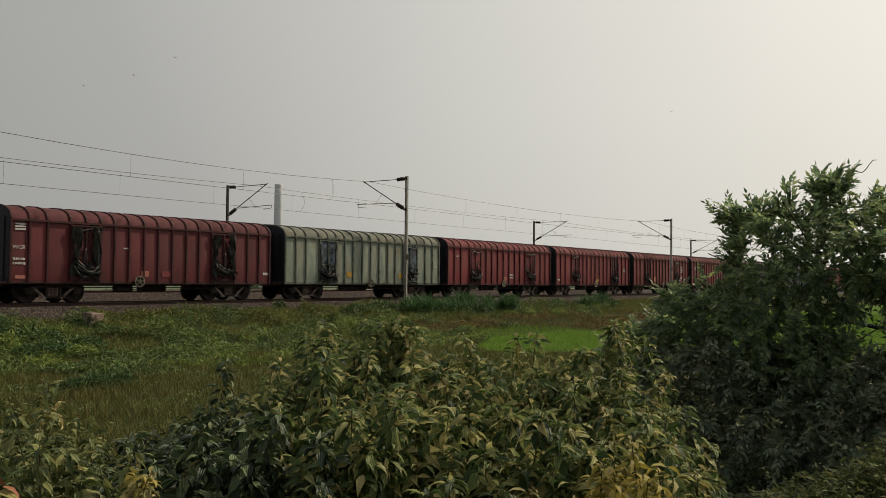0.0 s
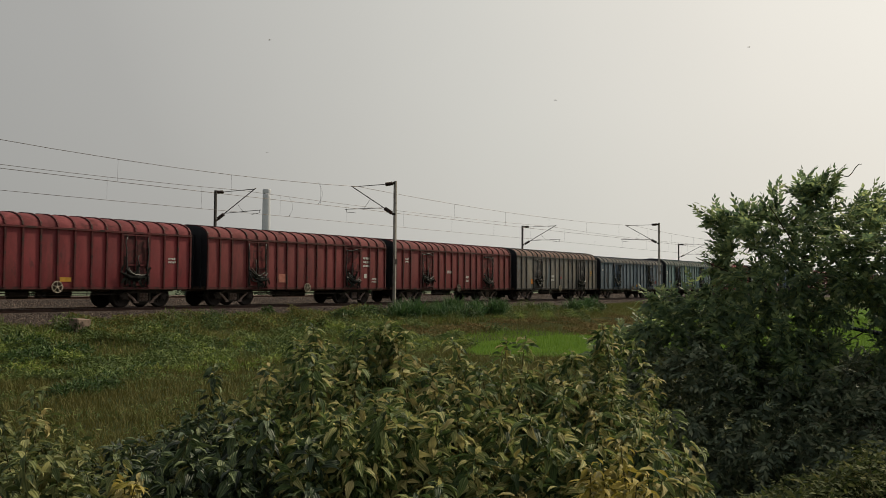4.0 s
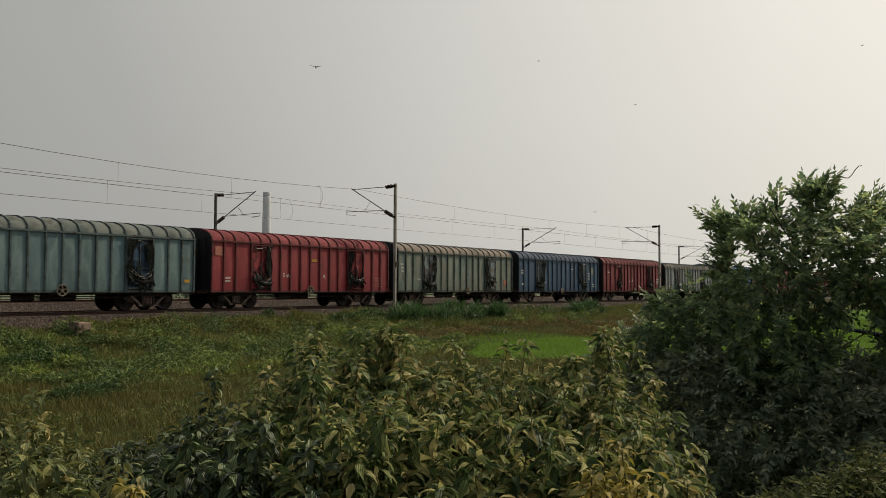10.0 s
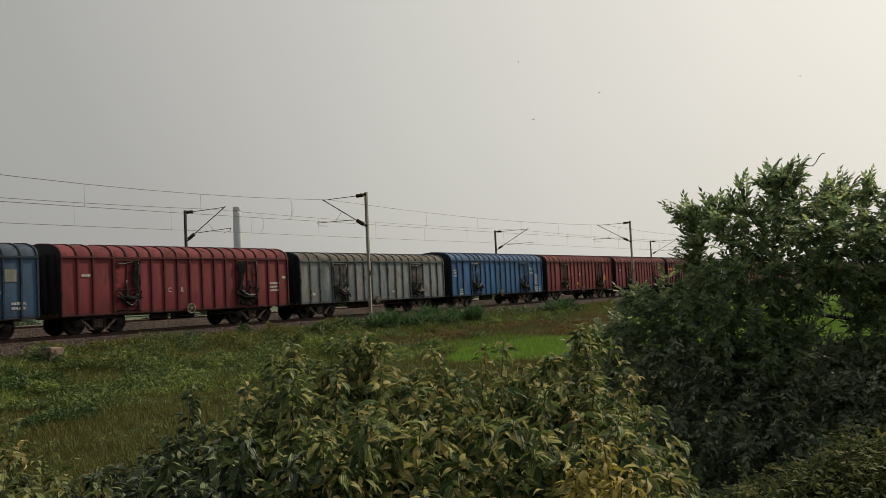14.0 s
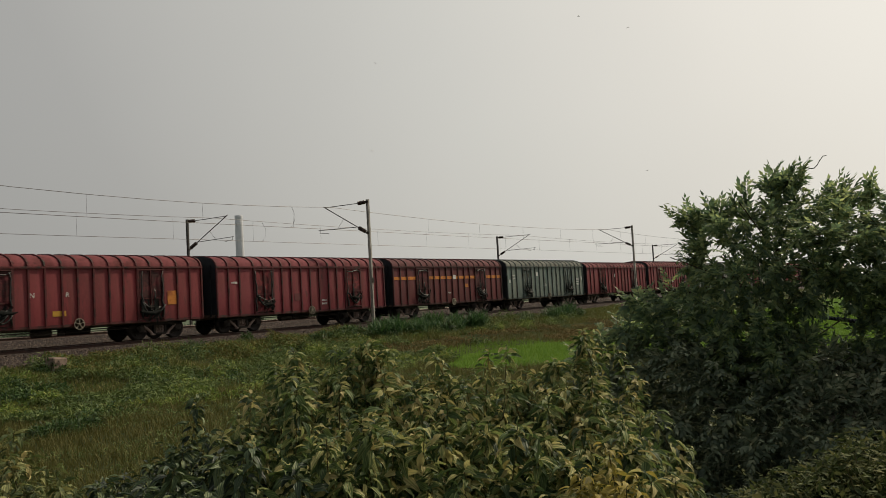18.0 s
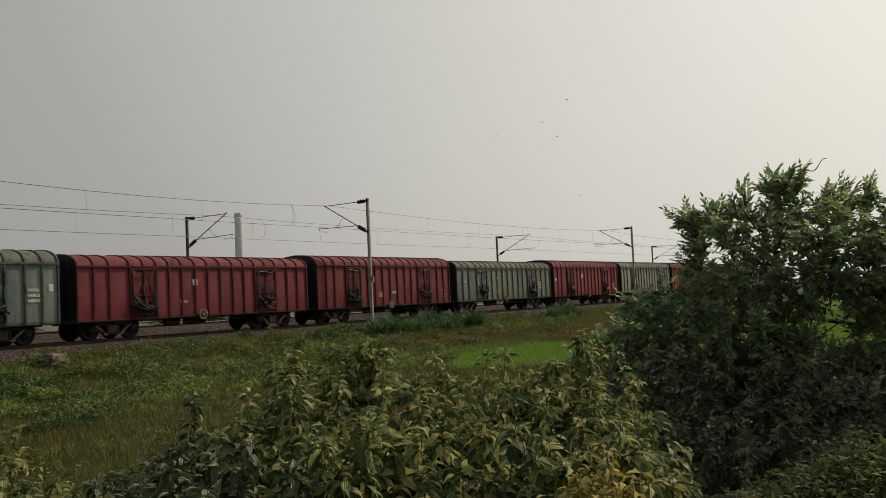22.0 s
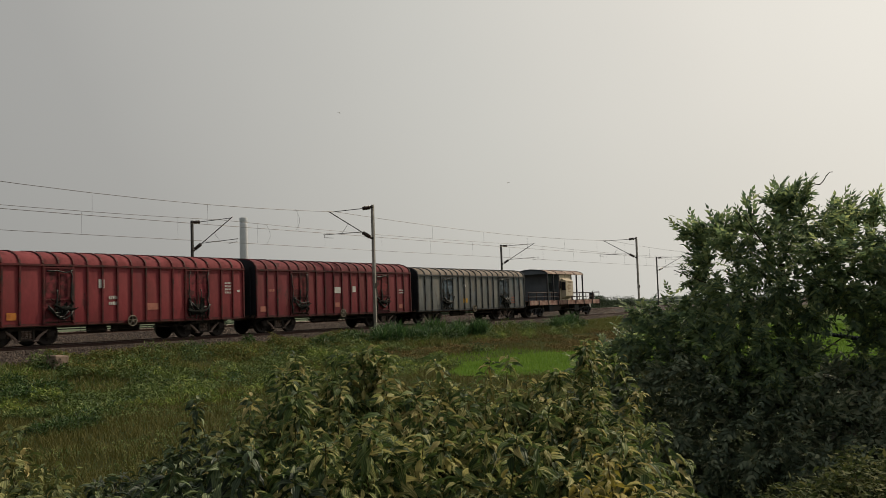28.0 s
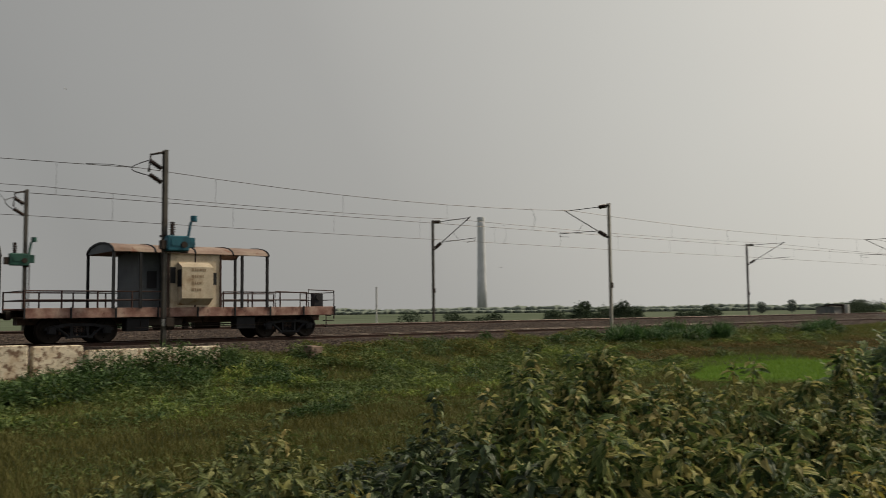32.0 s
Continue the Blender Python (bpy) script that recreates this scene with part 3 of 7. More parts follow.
def cantilever_mast(x, y, base, top, s, rail_z, steel):
    """A mast with its stay tube, bracket tube, register arm and insulators. s: +1 where the track lies at greater y."""
    m = empty("catenary_mast", pose(x, y, 0), "grey steel catenary mast with a bracket arm over the track", "mast", "catenary masts")
    part("post", beam_mast(top, base), M[steel], m)
    part("foundation", Geo().box(-0.3, 0.3, -0.3, 0.3, base - 0.5, base + 0.06, 0.03), M["concrete"], m, "weathered concrete footing")
    reach = (3.45 if s > 0 else 3.85) * s
    z_st, z_br = top - 0.14, 5.36
    tip = (0, reach, top - 0.15)
    low = (0, 0.12 * s, z_br)
    part("stay_insulator", insulator((0, 0.2 * s, z_st), (0, 0.75 * s, z_st - 0.02), 5, 0.125), M["insulator"], m, "dark ribbed porcelain insulator")
    part("stay_tube", Geo().tube([(0, 0.72 * s, z_st - 0.02), tip], 0.024, 6), M["maststeel"], m)
    d = Vector(tip) - Vector(low)
    a, b = Vector(low) + d * 0.04, Vector(low) + d * 0.2
    part("bracket_insulator", insulator(a, b, 5, 0.125), M["insulator"], m, "dark ribbed porcelain insulator")
    part("bracket_tube", Geo().tube([b, Vector(tip) + d * 0.03], 0.03, 6), M["maststeel"], m)
    zr = z_br + 0.42
    k = (zr - z_br) / d.z
    part("register_arm", Geo().tube([(0, low[1] + d.y * k, zr), (0, reach + 0.6 * s, zr + 0.06)], 0.022, 6).tube([(0, reach + 0.5 * s, zr + 0.05), (0, reach + 0.5 * s, zr - 0.12), (0, reach - 0.25 * s, zr - 0.2)], 0.014, 5), M["maststeel"], m)
    part("strut", Geo().tube([(0, low[1] + d.y * 0.55, low[2] + d.z * 0.55), (0, low[1] + d.y * 0.72, zr)], 0.01, 5), M["wire"], m)
    for z in (z_st, z_br):
        part("clamp", Geo().box(-0.12, 0.12, min(0, 0.16 * s), max(0, 0.16 * s), z - 0.06, z + 0.06), M["darksteel"], m)
    part("number_plate", Geo().box(-0.1, 0.1, -0.135, -0.118, 2.35, 2.65), M["darksteel"], m, "small dark plate")
    return m


NEAR_X = [13.195, 40.188, 80.97, 122.0, 163.0, 204.0]
FARM_X = [11.47, 37.68, 77.54, 121.37, 163.0, 205.0]
NEAR_M, FARM_M = 33.016, 46.522
for x in NEAR_X[1:]:
    cantilever_mast(x, NEAR_M, -0.33, 7.37, 1, 0, "steel")
for x in FARM_X[1:]:
    cantilever_mast(x, FARM_M, 0.15, 7.37, -1, FAR_Z, "maststeel")


def sag(p, q, n=14, drop=0.0):
    p, q = Vector(p), Vector(q)
    return [p.lerp(q, i / n) - Vector((0, 0, 4 * drop * (i / n) * (1 - i / n))) for i in range(n + 1)]


def overhead(yc, xs, zc, ztop, lab, loops, drop):
    """Contact wire, messenger wire and droppers of one track."""
    xs = [-40.0, *xs, 300.0]
    c, ms = Geo(), Geo()
    line = empty("overhead_line", pose(0, yc, 0), lab, "overhead wire", "overhead lines")
    for i, (a, b) in enumerate(zip(xs, xs[1:])):
        ya, yb = (-0.15, 0.15) if i % 2 else (0.15, -0.15)
        n = max(4, int((b - a) / 3))
        c.tube(sag((a, ya, zc), (b, yb, zc), n, 0.03), 0.013, 5, caps=False)
        pts = sag((a, ya, ztop), (b, yb, ztop), n, drop)
        ms.tube(pts, 0.013, 5, caps=False)
        k = max(2, int((b - a) / 6.5))
        for j in range(k):
            u = (j + 0.5) / k
            x, y = a + (b - a) * u, ya + (yb - ya) * u
            if -12 < x < 130:
                part("dropper", Geo().tube([(x, y, zc), (x, y, ztop - 4 * drop * u * (1 - u))], 0.006, 4), M["wire"], line)
    for x in loops:
        pts = [(x + 0.35 * math.sin(u * math.pi), 0.1, ztop - 0.1 - (ztop - zc - 0.1) * u) for u in np.linspace(0, 1, 9)]
        part("jumper", Geo().tube(pts, 0.009, 4), M["wire"], line)
    part("contact_wire", c, M["wire"], line)
    part("messenger_wire", ms, M["wire"], line)


overhead(RAIL_Y + 0.1, NEAR_X, 5.82, 7.2, "dark copper contact and messenger wires above the near track", (36.6,), 0.38)
overhead(FAR_Y - 0.1, FARM_X, 5.77, 7.2, "dark copper contact and messenger wires above the far track", (41.8,), 0.17)

# ---------------------------------------------------------------- train
HALF = 1.6
DOORS = ((3, 5), (13, 15))   # the bays that the doors cover
Z_LOW = 0.93
KIND = {}


def set_kind(kind):
    """Chooses the wagon type: the common one, or the longer and lower one."""
    long = kind == "long"
    KIND["name"], KIND["body"] = kind, 14.22 if long else 13.48
    KIND["eave"], KIND["top"] = (3.26, 3.83) if long else (3.37, 4.0)
    k = KIND["body"] / 13.56
    KIND["ribs"] = [x * k for x in (0.05, 0.80, 1.55, 2.55, 3.26, 3.94, 4.60, 5.32, 6.08, 6.82, 7.58, 8.36, 9.08, 9.80, 10.52, 11.24, 12.05, 12.80, 13.51)]
    e, t = KIND["eave"], KIND["top"]
    half = [(HALF, e), (1.56, e + 0.25 * (t - e)), (1.42, e + 0.51 * (t - e)), (1.15, e + 0.74 * (t - e)), (0.75, e + 0.91 * (t - e)), (0.0, t)]
    KIND["roof"] = [(-y, z) for y, z in half] + [(y, z) for y, z in half[-2::-1]]


set_kind("common")


def arch(x0, x1, lift, thick):
    """A curved sheet across the roof from x0 to x1, raised by lift."""
    g = Geo()
    up = [(y * (1 + lift / 1.6), z + lift) for y, z in KIND["roof"]]
    dn = [(y * (1 + (lift - thick) / 1.6), z + lift - thick) for y, z in KIND["roof"]]
    g.prism(up + dn[::-1], x0, x1)
    return g


def bulged_arch(x0, x1):
    """Roof sheet that bellies up a little between its two carlines."""
    g = Geo()
    n = len(KIND["roof"])
    for j, (x, l) in enumerate(((x0, 0.0), (x0 + 0.12 * (x1 - x0), 0.012), ((x0 + x1) / 2, 0.02), (x1 - 0.12 * (x1 - x0), 0.012), (x1, 0.0))):
        for y, z in KIND["roof"]:
            g.v.append((x, y * (1 + l / 2), z + l))
    for j in range(4):
        for i in range(n - 1):
            g.f.append((j * n + i, j * n + i + 1, (j + 1) * n + i + 1, (j + 1) * n + i))
    return g


def panel_sheet(x0, x1):
    """Side sheet, pressed slightly outwards between the stanchions and folded in at the foot."""
    g = Geo()
    xs = [x0, x0 + 0.06, (x0 + x1) / 2, x1 - 0.06, x1]
    off = [0, -0.012, -0.018, -0.012, 0]
    zs = [Z_LOW, Z_LOW + 0.05, (Z_LOW + KIND["eave"]) / 2, KIND["eave"]]
    for z in zs:
        for x, o in zip(xs, off):
            g.v.append((x, -HALF + (o if Z_LOW < z < KIND["eave"] else 0), z))
    for j in range(3):
        for i in range(4):
            a = j * 5 + i
            g.f.append((a, a + 1, a + 6, a + 5))
    return g


MESH = {}


def shared(key, make):
    key = (KIND["name"], key)
    if key not in MESH:
        MESH[key] = make()
    return MESH[key]


def crumple(seed, w, h):
    """A sagging horizontal roll of sealing cloth with torn tails, all of one piece."""
    r = random.Random(seed)
    g = Geo()
    n, m = 13, 7
    tilt = r.uniform(-0.22, 0.22)
    for i in range(n):
        u = i / (n - 1)
        x, z = (u - 0.5) * w, -0.42 * h - 0.16 * h * math.sin(math.pi * u) + tilt * (u - 0.5) * w + r.uniform(-0.02, 0.02)
        q = (0.02 + 0.08 * math.sin(math.pi * min(1, u * 1.1)) ** 0.8) * r.uniform(0.7, 1.25)
        for j in range(m):
            a = 2 * math.pi * j / m
            k = q * r.uniform(0.65, 1.3)
            g.v.append((x + r.uniform(-0.03, 0.03), -0.1 + 0.8 * k * math.cos(a), z + k * math.sin(a)))
    for i in range(n - 1):
        for j in range(m):
            a, b = i * m + j, i * m + (j + 1) % m
            g.f.append((a, b, b + m, a + m))
    # tails hang from and stand up out of the roll, sharing its edges
    for t in range(12):
        i = r.randrange(0, n - 2)
        j = r.choice((5, 5, 4, 1, 2)) % m
        up = 1 if j < 3 else -1
        a, b = i * m + j, (i + 1) * m + j
        length = h * r.uniform(0.15, 0.5) * (1.4 if up > 0 else 1)
        steps = 4
        dx = r.uniform(-0.28, 0.28)
        for s in range(1, steps + 1):
            f = s / steps
            va, vb = g.v[i * m + j], g.v[(i + 1) * m + j]
            wob = r.uniform(-0.03, 0.03)
            y = -0.08 - 0.05 * r.random()
            mid = (va[0] + vb[0]) / 2 + dx * f
            hw = abs(vb[0] - va[0]) / 2 * (1 - 0.55 * f)
            c = len(g.v)
            g.v += [(mid - hw + wob, y, va[2] + up * length * f), (mid + hw + wob, y - 0.02, vb[2] + up * length * f * r.uniform(0.8, 1.0))]
            g.f.append((a, b, c + 1, c))
            a, b = c, c + 1
    return g.mesh("door_seal", True)


def drape(seed, w, h):
    """A torn curtain of sealing cloth down one edge of a door."""
    r = random.Random(seed)
    g = Geo()
    nx, nz = 6, 16
    for j in range(nz + 1):
        for i in range(nx + 1):
            u, v = i / nx, j / nz
            g.v.append((w * (u - 0.5) * (1 - 0.35 * v + 0.25 * math.sin(9 * v + seed)) + 0.06 * math.sin(5 * v + seed), -0.04 - 0.06 * abs(math.sin(9 * u + 5 * v + seed)) - 0.04 * r.random(), -h * v + 0.05 * r.uniform(-1, 1)))
    for j in range(nz):
        for i in range(nx):
            if r.random() < 0.93 or i == 3:
                c = j * (nx + 1) + i
                g.f.append((c, c + 1, c + nx + 2, c + nx + 1))
    return g.mesh("door_seal", True)


def wheelset_mesh():
    g = Geo()
    rot = Matrix.Rotation(radians(90), 4, "X")
    for s in (-1, 1):
        m = Matrix.Translation((0, 0.77 * s, 0)) @ rot
        if s > 0:
            m = Matrix.Translation((0, 0.77, 0)) @ Matrix.Rotation(radians(-90), 4, "X")
        g.lathe([(0.10, -0.05), (0.12, 0.09), (0.2, 0.05), (0.40, 0.035), (0.42, 0.075), (0.5, 0.065), (0.5, -0.04), (0.53, -0.06), (0.53, -0.075), (0.42, -0.07), (0.2, -0.03)], 28, m)
    g.tube([(0, -1.0, 0), (0, 1.0, 0)], 0.075, 10)
    # lifting holes and balance lugs let the turning show
    for k in range(4):
        a = k * math.pi / 2 + 0.3
        for s in (-1, 1):
            g.box(0.28 * math.cos(a) - 0.04, 0.28 * math.cos(a) + 0.04, 0.815 * s - 0.015, 0.815 * s + 0.015, 0.28 * math.sin(a) - 0.04, 0.28 * math.sin(a) + 0.04)
    return g.mesh("wheelset", True)


def side_frame_mesh(s):
    """Cast three-piece bogie side: axle boxes, sloping struts, spring pocket."""
    g = Geo()
    y0, y1 = (-1.1, -0.94) if s < 0 else (0.94, 1.1)
    top = [(-1.28, 0.60), (-1.02, 0.68), (-0.5, 0.78), (0.5, 0.78), (1.02, 0.68), (1.28, 0.60)]
    low = [(-1.28, 0.50), (-1.02, 0.54), (-0.5, 0.66), (0.5, 0.66), (1.02, 0.54), (1.28, 0.50)]
    n = len(top)
    for y in (y0, y1):
        g.v += [(x, y, z) for x, z in top] + [(x, y, z) for x, z in low]
    for i in range(n - 1):
        g.f += [(i, i + 1, n + i + 1, n + i), (2 * n + i, 3 * n + i, 3 * n + i + 1, 2 * n + i + 1), (i, 2 * n + i, 2 * n + i + 1, i + 1), (n + i, n + i + 1, 3 * n + i + 1, 3 * n + i)]
    g.f += [(0, n, 3 * n, 2 * n), (n - 1, 3 * n - 1, 4 * n - 1, 2 * n - 1)]
    for q in (-1, 1):
        g.box(q * 1.03 - 0.16, q * 1.03 + 0.16, y0 - 0.02, y1 + 0.02, 0.36, 0.64, 0.02)
        g.tube([(q * 1.03, y0 - 0.05, 0.5), (q * 1.03, y1, 0.5)], 0.11, 12)
        g.box(q * 0.30 - 0.05, q * 0.30 + 0.05, y0 + 0.01, y1 - 0.01, 0.28, 0.70)
    g.box(-0.42, 0.42, y0, y1, 0.22, 0.30, 0.015)
    return g.mesh("side_frame")


def side_strut_mesh(s, q):
    """Sloping strut of the bogie side, with its gusset; coloured pale on the wagons as if lit."""
    y = -1.06 if s < 0 else 1.06
    g = Geo().tube([(q * 0.9, y, 0.66), (q * 0.62, y, 0.45), (q * 0.40, y, 0.24)], 0.055, 6)
    g.box(min(q * 0.3, q * 0.5), max(q * 0.3, q * 0.5), y - 0.05, y + 0.05, 0.2, 0.26)
    return g.mesh("side_strut")


def spring_mesh(s):
    g = Geo()
    y = -1.02 if s < 0 else 1.02
    for x in (-0.17, 0.0, 0.17):
        pts = [(x + 0.06 * math.cos(a * 1.2), y + 0.06 * math.sin(a * 1.2), 0.30 + 0.34 * a / 26) for a in range(27)]
        g.tube(pts, 0.018, 5)
    return g.mesh("spring_nest")


def bogie(parent, x, frame_mat="bogieframe"):
    m = shared("bogie", lambda: Geo().box(-0.22, 0.22, -1.0, 1.0, 0.42, 0.74, 0.03).box(-1.0, 1.0, -0.06, 0.06, 0.5, 0.6).box(-0.7, -0.62, -0.85, 0.85, 0.35, 0.5).box(0.62, 0.7, -0.85, 0.85, 0.35, 0.5).mesh("bogie"))
    b = part("bogie", m, M["bogie"], parent, "rusty brown four-wheel bogie", at=pose(x, 0, 0))
    for s in (-1, 1):
        # dark side frames paint in shade, the wagons' pale struts paint in light
        part("side_frame", shared(("sf", s), lambda s=s: side_frame_mesh(s)), M["darksteel" if frame_mat == "bogieframe" else "black"], b)
        for q in (-1, 1):
            part("side_strut", shared(("ss", s, q), lambda s=s, q=q: side_strut_mesh(s, q)), M[frame_mat], b, "sloping bogie-side strut")
        part("spring_nest", shared(("sp", s), lambda s=s: spring_mesh(s)), M[frame_mat], b)
    for q in (-1.03, 1.03):
        w = part("wheelset", shared("ws", wheelset_mesh), M["wheel"], b, at=pose(q, 0, 0.5))
        WHEELS.append((w, q))
    return b


WHEELS, TRAIN = [], []


def hand_wheel():
    """Five-spoked brake wheel with a thin rim, on its shaft."""
    g = Geo()
    rot = Matrix.Rotation(radians(90), 4, "X")
    g.lathe([(0.215, -0.014), (0.245, -0.014), (0.25, 0.0), (0.245, 0.014), (0.215, 0.014), (0.21, 0.0), (0.215, -0.014)], 22, rot)
    for k in range(5):
        a = k * 2 * math.pi / 5 + 0.3
        g.tube([(0, 0, 0), (0.23 * math.cos(a), 0, 0.23 * math.sin(a))], 0.02, 5)
    g.tube([(0, -0.03, 0), (0, 0.12, 0)], 0.045, 8)
    return g.mesh("hand_wheel")


def linkage_mesh(seed, k):
    """One bent, grimy bar of the folded door linkage."""
    r = random.Random(seed * 13 + k)
    y = -HALF - 0.1 - 0.025 * (k % 4)
    if k < 4:
        a, b = -0.42 - 0.18 * r.random(), 0.35 + 0.3 * r.random()
        za, zb, sag = r.uniform(1.55, 1.9), r.uniform(1.35, 1.7), r.uniform(0.12, 0.42)
        pts = [(a + (b - a) * u, y + r.uniform(-0.03, 0.03), za + (zb - za) * u - sag * math.sin(math.pi * u ** (0.7 + 0.6 * (k % 2))) + r.uniform(-0.02, 0.02)) for u in np.linspace(0, 1, 8)]
    elif k == 4:
        x = r.uniform(-0.12, 0.12)
        pts = [(x + r.uniform(-0.04, 0.04), y, z) for z in np.linspace(1.35, 2.35, 6)]
    elif k == 5:
        pts = [(-0.55 + 1.15 * u, y + 0.03, KIND["eave"] - 0.25 - 0.09 * math.sin(7 * u + seed) * u - 0.04 * r.random()) for u in np.linspace(0, 1, 9)]
    else:
        x = (-0.56, 0.54)[k % 2]
        pts = [(x + r.uniform(-0.05, 0.05), y + 0.05, z) for z in np.linspace(Z_LOW + 0.1, KIND["eave"] - 0.2, 9)]
    return Geo().tube(pts, (0.038, 0.055, 0.045, 0.034, 0.045, 0.04, 0.05, 0.05)[k], 5, 0.024).mesh("linkage_bar", True)


def coupler_mesh():
    g = Geo().box(-0.55, 0.1, -0.1, 0.1, 0.98, 1.2, 0.02).box(-0.72, -0.5, -0.16, 0.14, 0.92, 1.26, 0.03)
    return g.mesh("coupler")


def underframe_mesh():
    g = Geo()
    g.box(0.0, KIND["body"], -0.3, 0.3, 0.72, 1.02)
    g.box(0.1, KIND["body"] - 0.1, -1.52, -1.44, 0.80, Z_LOW + 0.02)
    g.box(0.1, KIND["body"] - 0.1, 1.44, 1.52, 0.80, Z_LOW + 0.02)
    for x in KIND["ribs"][::2]:
        g.box(x - 0.06, x + 0.06, -1.44, 1.44, 0.82, Z_LOW)
    g.box(0.0, KIND["body"], -1.5, 1.5, Z_LOW - 0.01, Z_LOW + 0.05)
    return g.mesh("underframe")


def brake_gear_mesh():
    g = Geo()
    g.tube([(5.2, -0.7, 0.62), (6.0, -0.7, 0.62)], 0.19, 12)
    g.tube([(7.4, 0.5, 0.64), (8.6, 0.5, 0.64)], 0.2, 12)
    g.tube([(3.0, -0.9, 0.66), (10.5, -0.9, 0.66)], 0.025, 6)
    g.tube([(4.2, -1.35, 0.55), (9.8, -1.35, 0.60)], 0.018, 5)
    for x in (4.4, 5.6, 7.0, 8.3, 9.6):
        g.tube([(x, -1.35, 0.56), (x, -1.40, 0.85)], 0.015, 5)
    g.box(6.5, 6.75, -0.6, -0.4, 0.45, 0.75, 0.02)
    return g.mesh("brake_gear")


def end_wall_mesh(x):
    """Closed end with its corner posts and pressed ribs."""
    g = Geo()
    s = 1 if x > 1 else -1
    prof = [(-HALF, Z_LOW - 0.1)] + KIND["roof"] + [(HALF, Z_LOW - 0.1)]
    g.prism(prof, x - 0.03 * s, x)
    return g.mesh("end_wall")


def door_mesh(w):
    g = Geo().box(-w / 2, w / 2, -HALF - 0.03, -HALF + 0.01, Z_LOW + 0.08, KIND["eave"] - 0.14)
    for x in (-w / 4, w / 4):
        g.box(x - w * 0.19, x + w * 0.19, -HALF - 0.045, -HALF - 0.03, 2.0, 3.0)
        g.box(x - w * 0.19, x + w * 0.19, -HALF - 0.045, -HALF - 0.03, 1.15, 1.85)
    return g.mesh("door")


def door_frame_mesh(w):
    g = Geo()
    for x in (-w / 2, w / 2, 0.0):
        k = 0.035 if x else 0.02
        g.box(x - k, x + k, -HALF - 0.085, -HALF - 0.032, Z_LOW + 0.02, KIND["eave"] - 0.08)
    for z in (KIND["eave"] - 0.12, Z_LOW + 0.10, 1.92):
        g.box(-w / 2 - 0.05, w / 2 + 0.05, -HALF - 0.09, -HALF - 0.04, z - 0.03, z + 0.03)
    return g.mesh("door_frame")


def latch_mesh():
    g = Geo().tube([(-0.35, -HALF - 0.12, 1.52), (0.35, -HALF - 0.12, 1.50)], 0.025, 6).tube([(0.0, -HALF - 0.12, 1.3), (0.0, -HALF - 0.12, 2.1)], 0.02, 6)
    g.box(-0.12, 0.12, -HALF - 0.13, -HALF - 0.08, 1.42, 1.62, 0.01)
    return g.mesh("latch")


TEXTS = {}


def lettering(word, size):
    """Flat letters as a thin mesh, facing -y."""
    if (word, size) not in TEXTS:
        cu = bpy.data.curves.new("letters", "FONT")
        cu.body, cu.size, cu.extrude = word, size, 0.002
        cu.resolution_u = 2
        tmp = bpy.data.objects.new("letters", cu)
        me = bpy.data.meshes.new_from_object(tmp)
        me.transform(Matrix.Rotation(radians(90), 4, "X"))
        bpy.data.objects.remove(tmp)
        me.name = "letters"
        TEXTS[(word, size)] = me
    return TEXTS[(word, size)]


def bars(seed, w, h):
    """Short bars, close together, that stand for a line of small writing."""
    g = Geo()
    r = random.Random(seed * 7 + int(w * 100))
    x = 0.0
    while x < w:
        l = r.uniform(0.04, 0.11)
        g.box(x, min(w, x + l), -0.004, 0.0, h * r.uniform(0, 0.15), h * r.uniform(0.85, 1))
        x += l + 0.035
    return g.mesh("marking")


Y_MARK = -HALF - 0.026


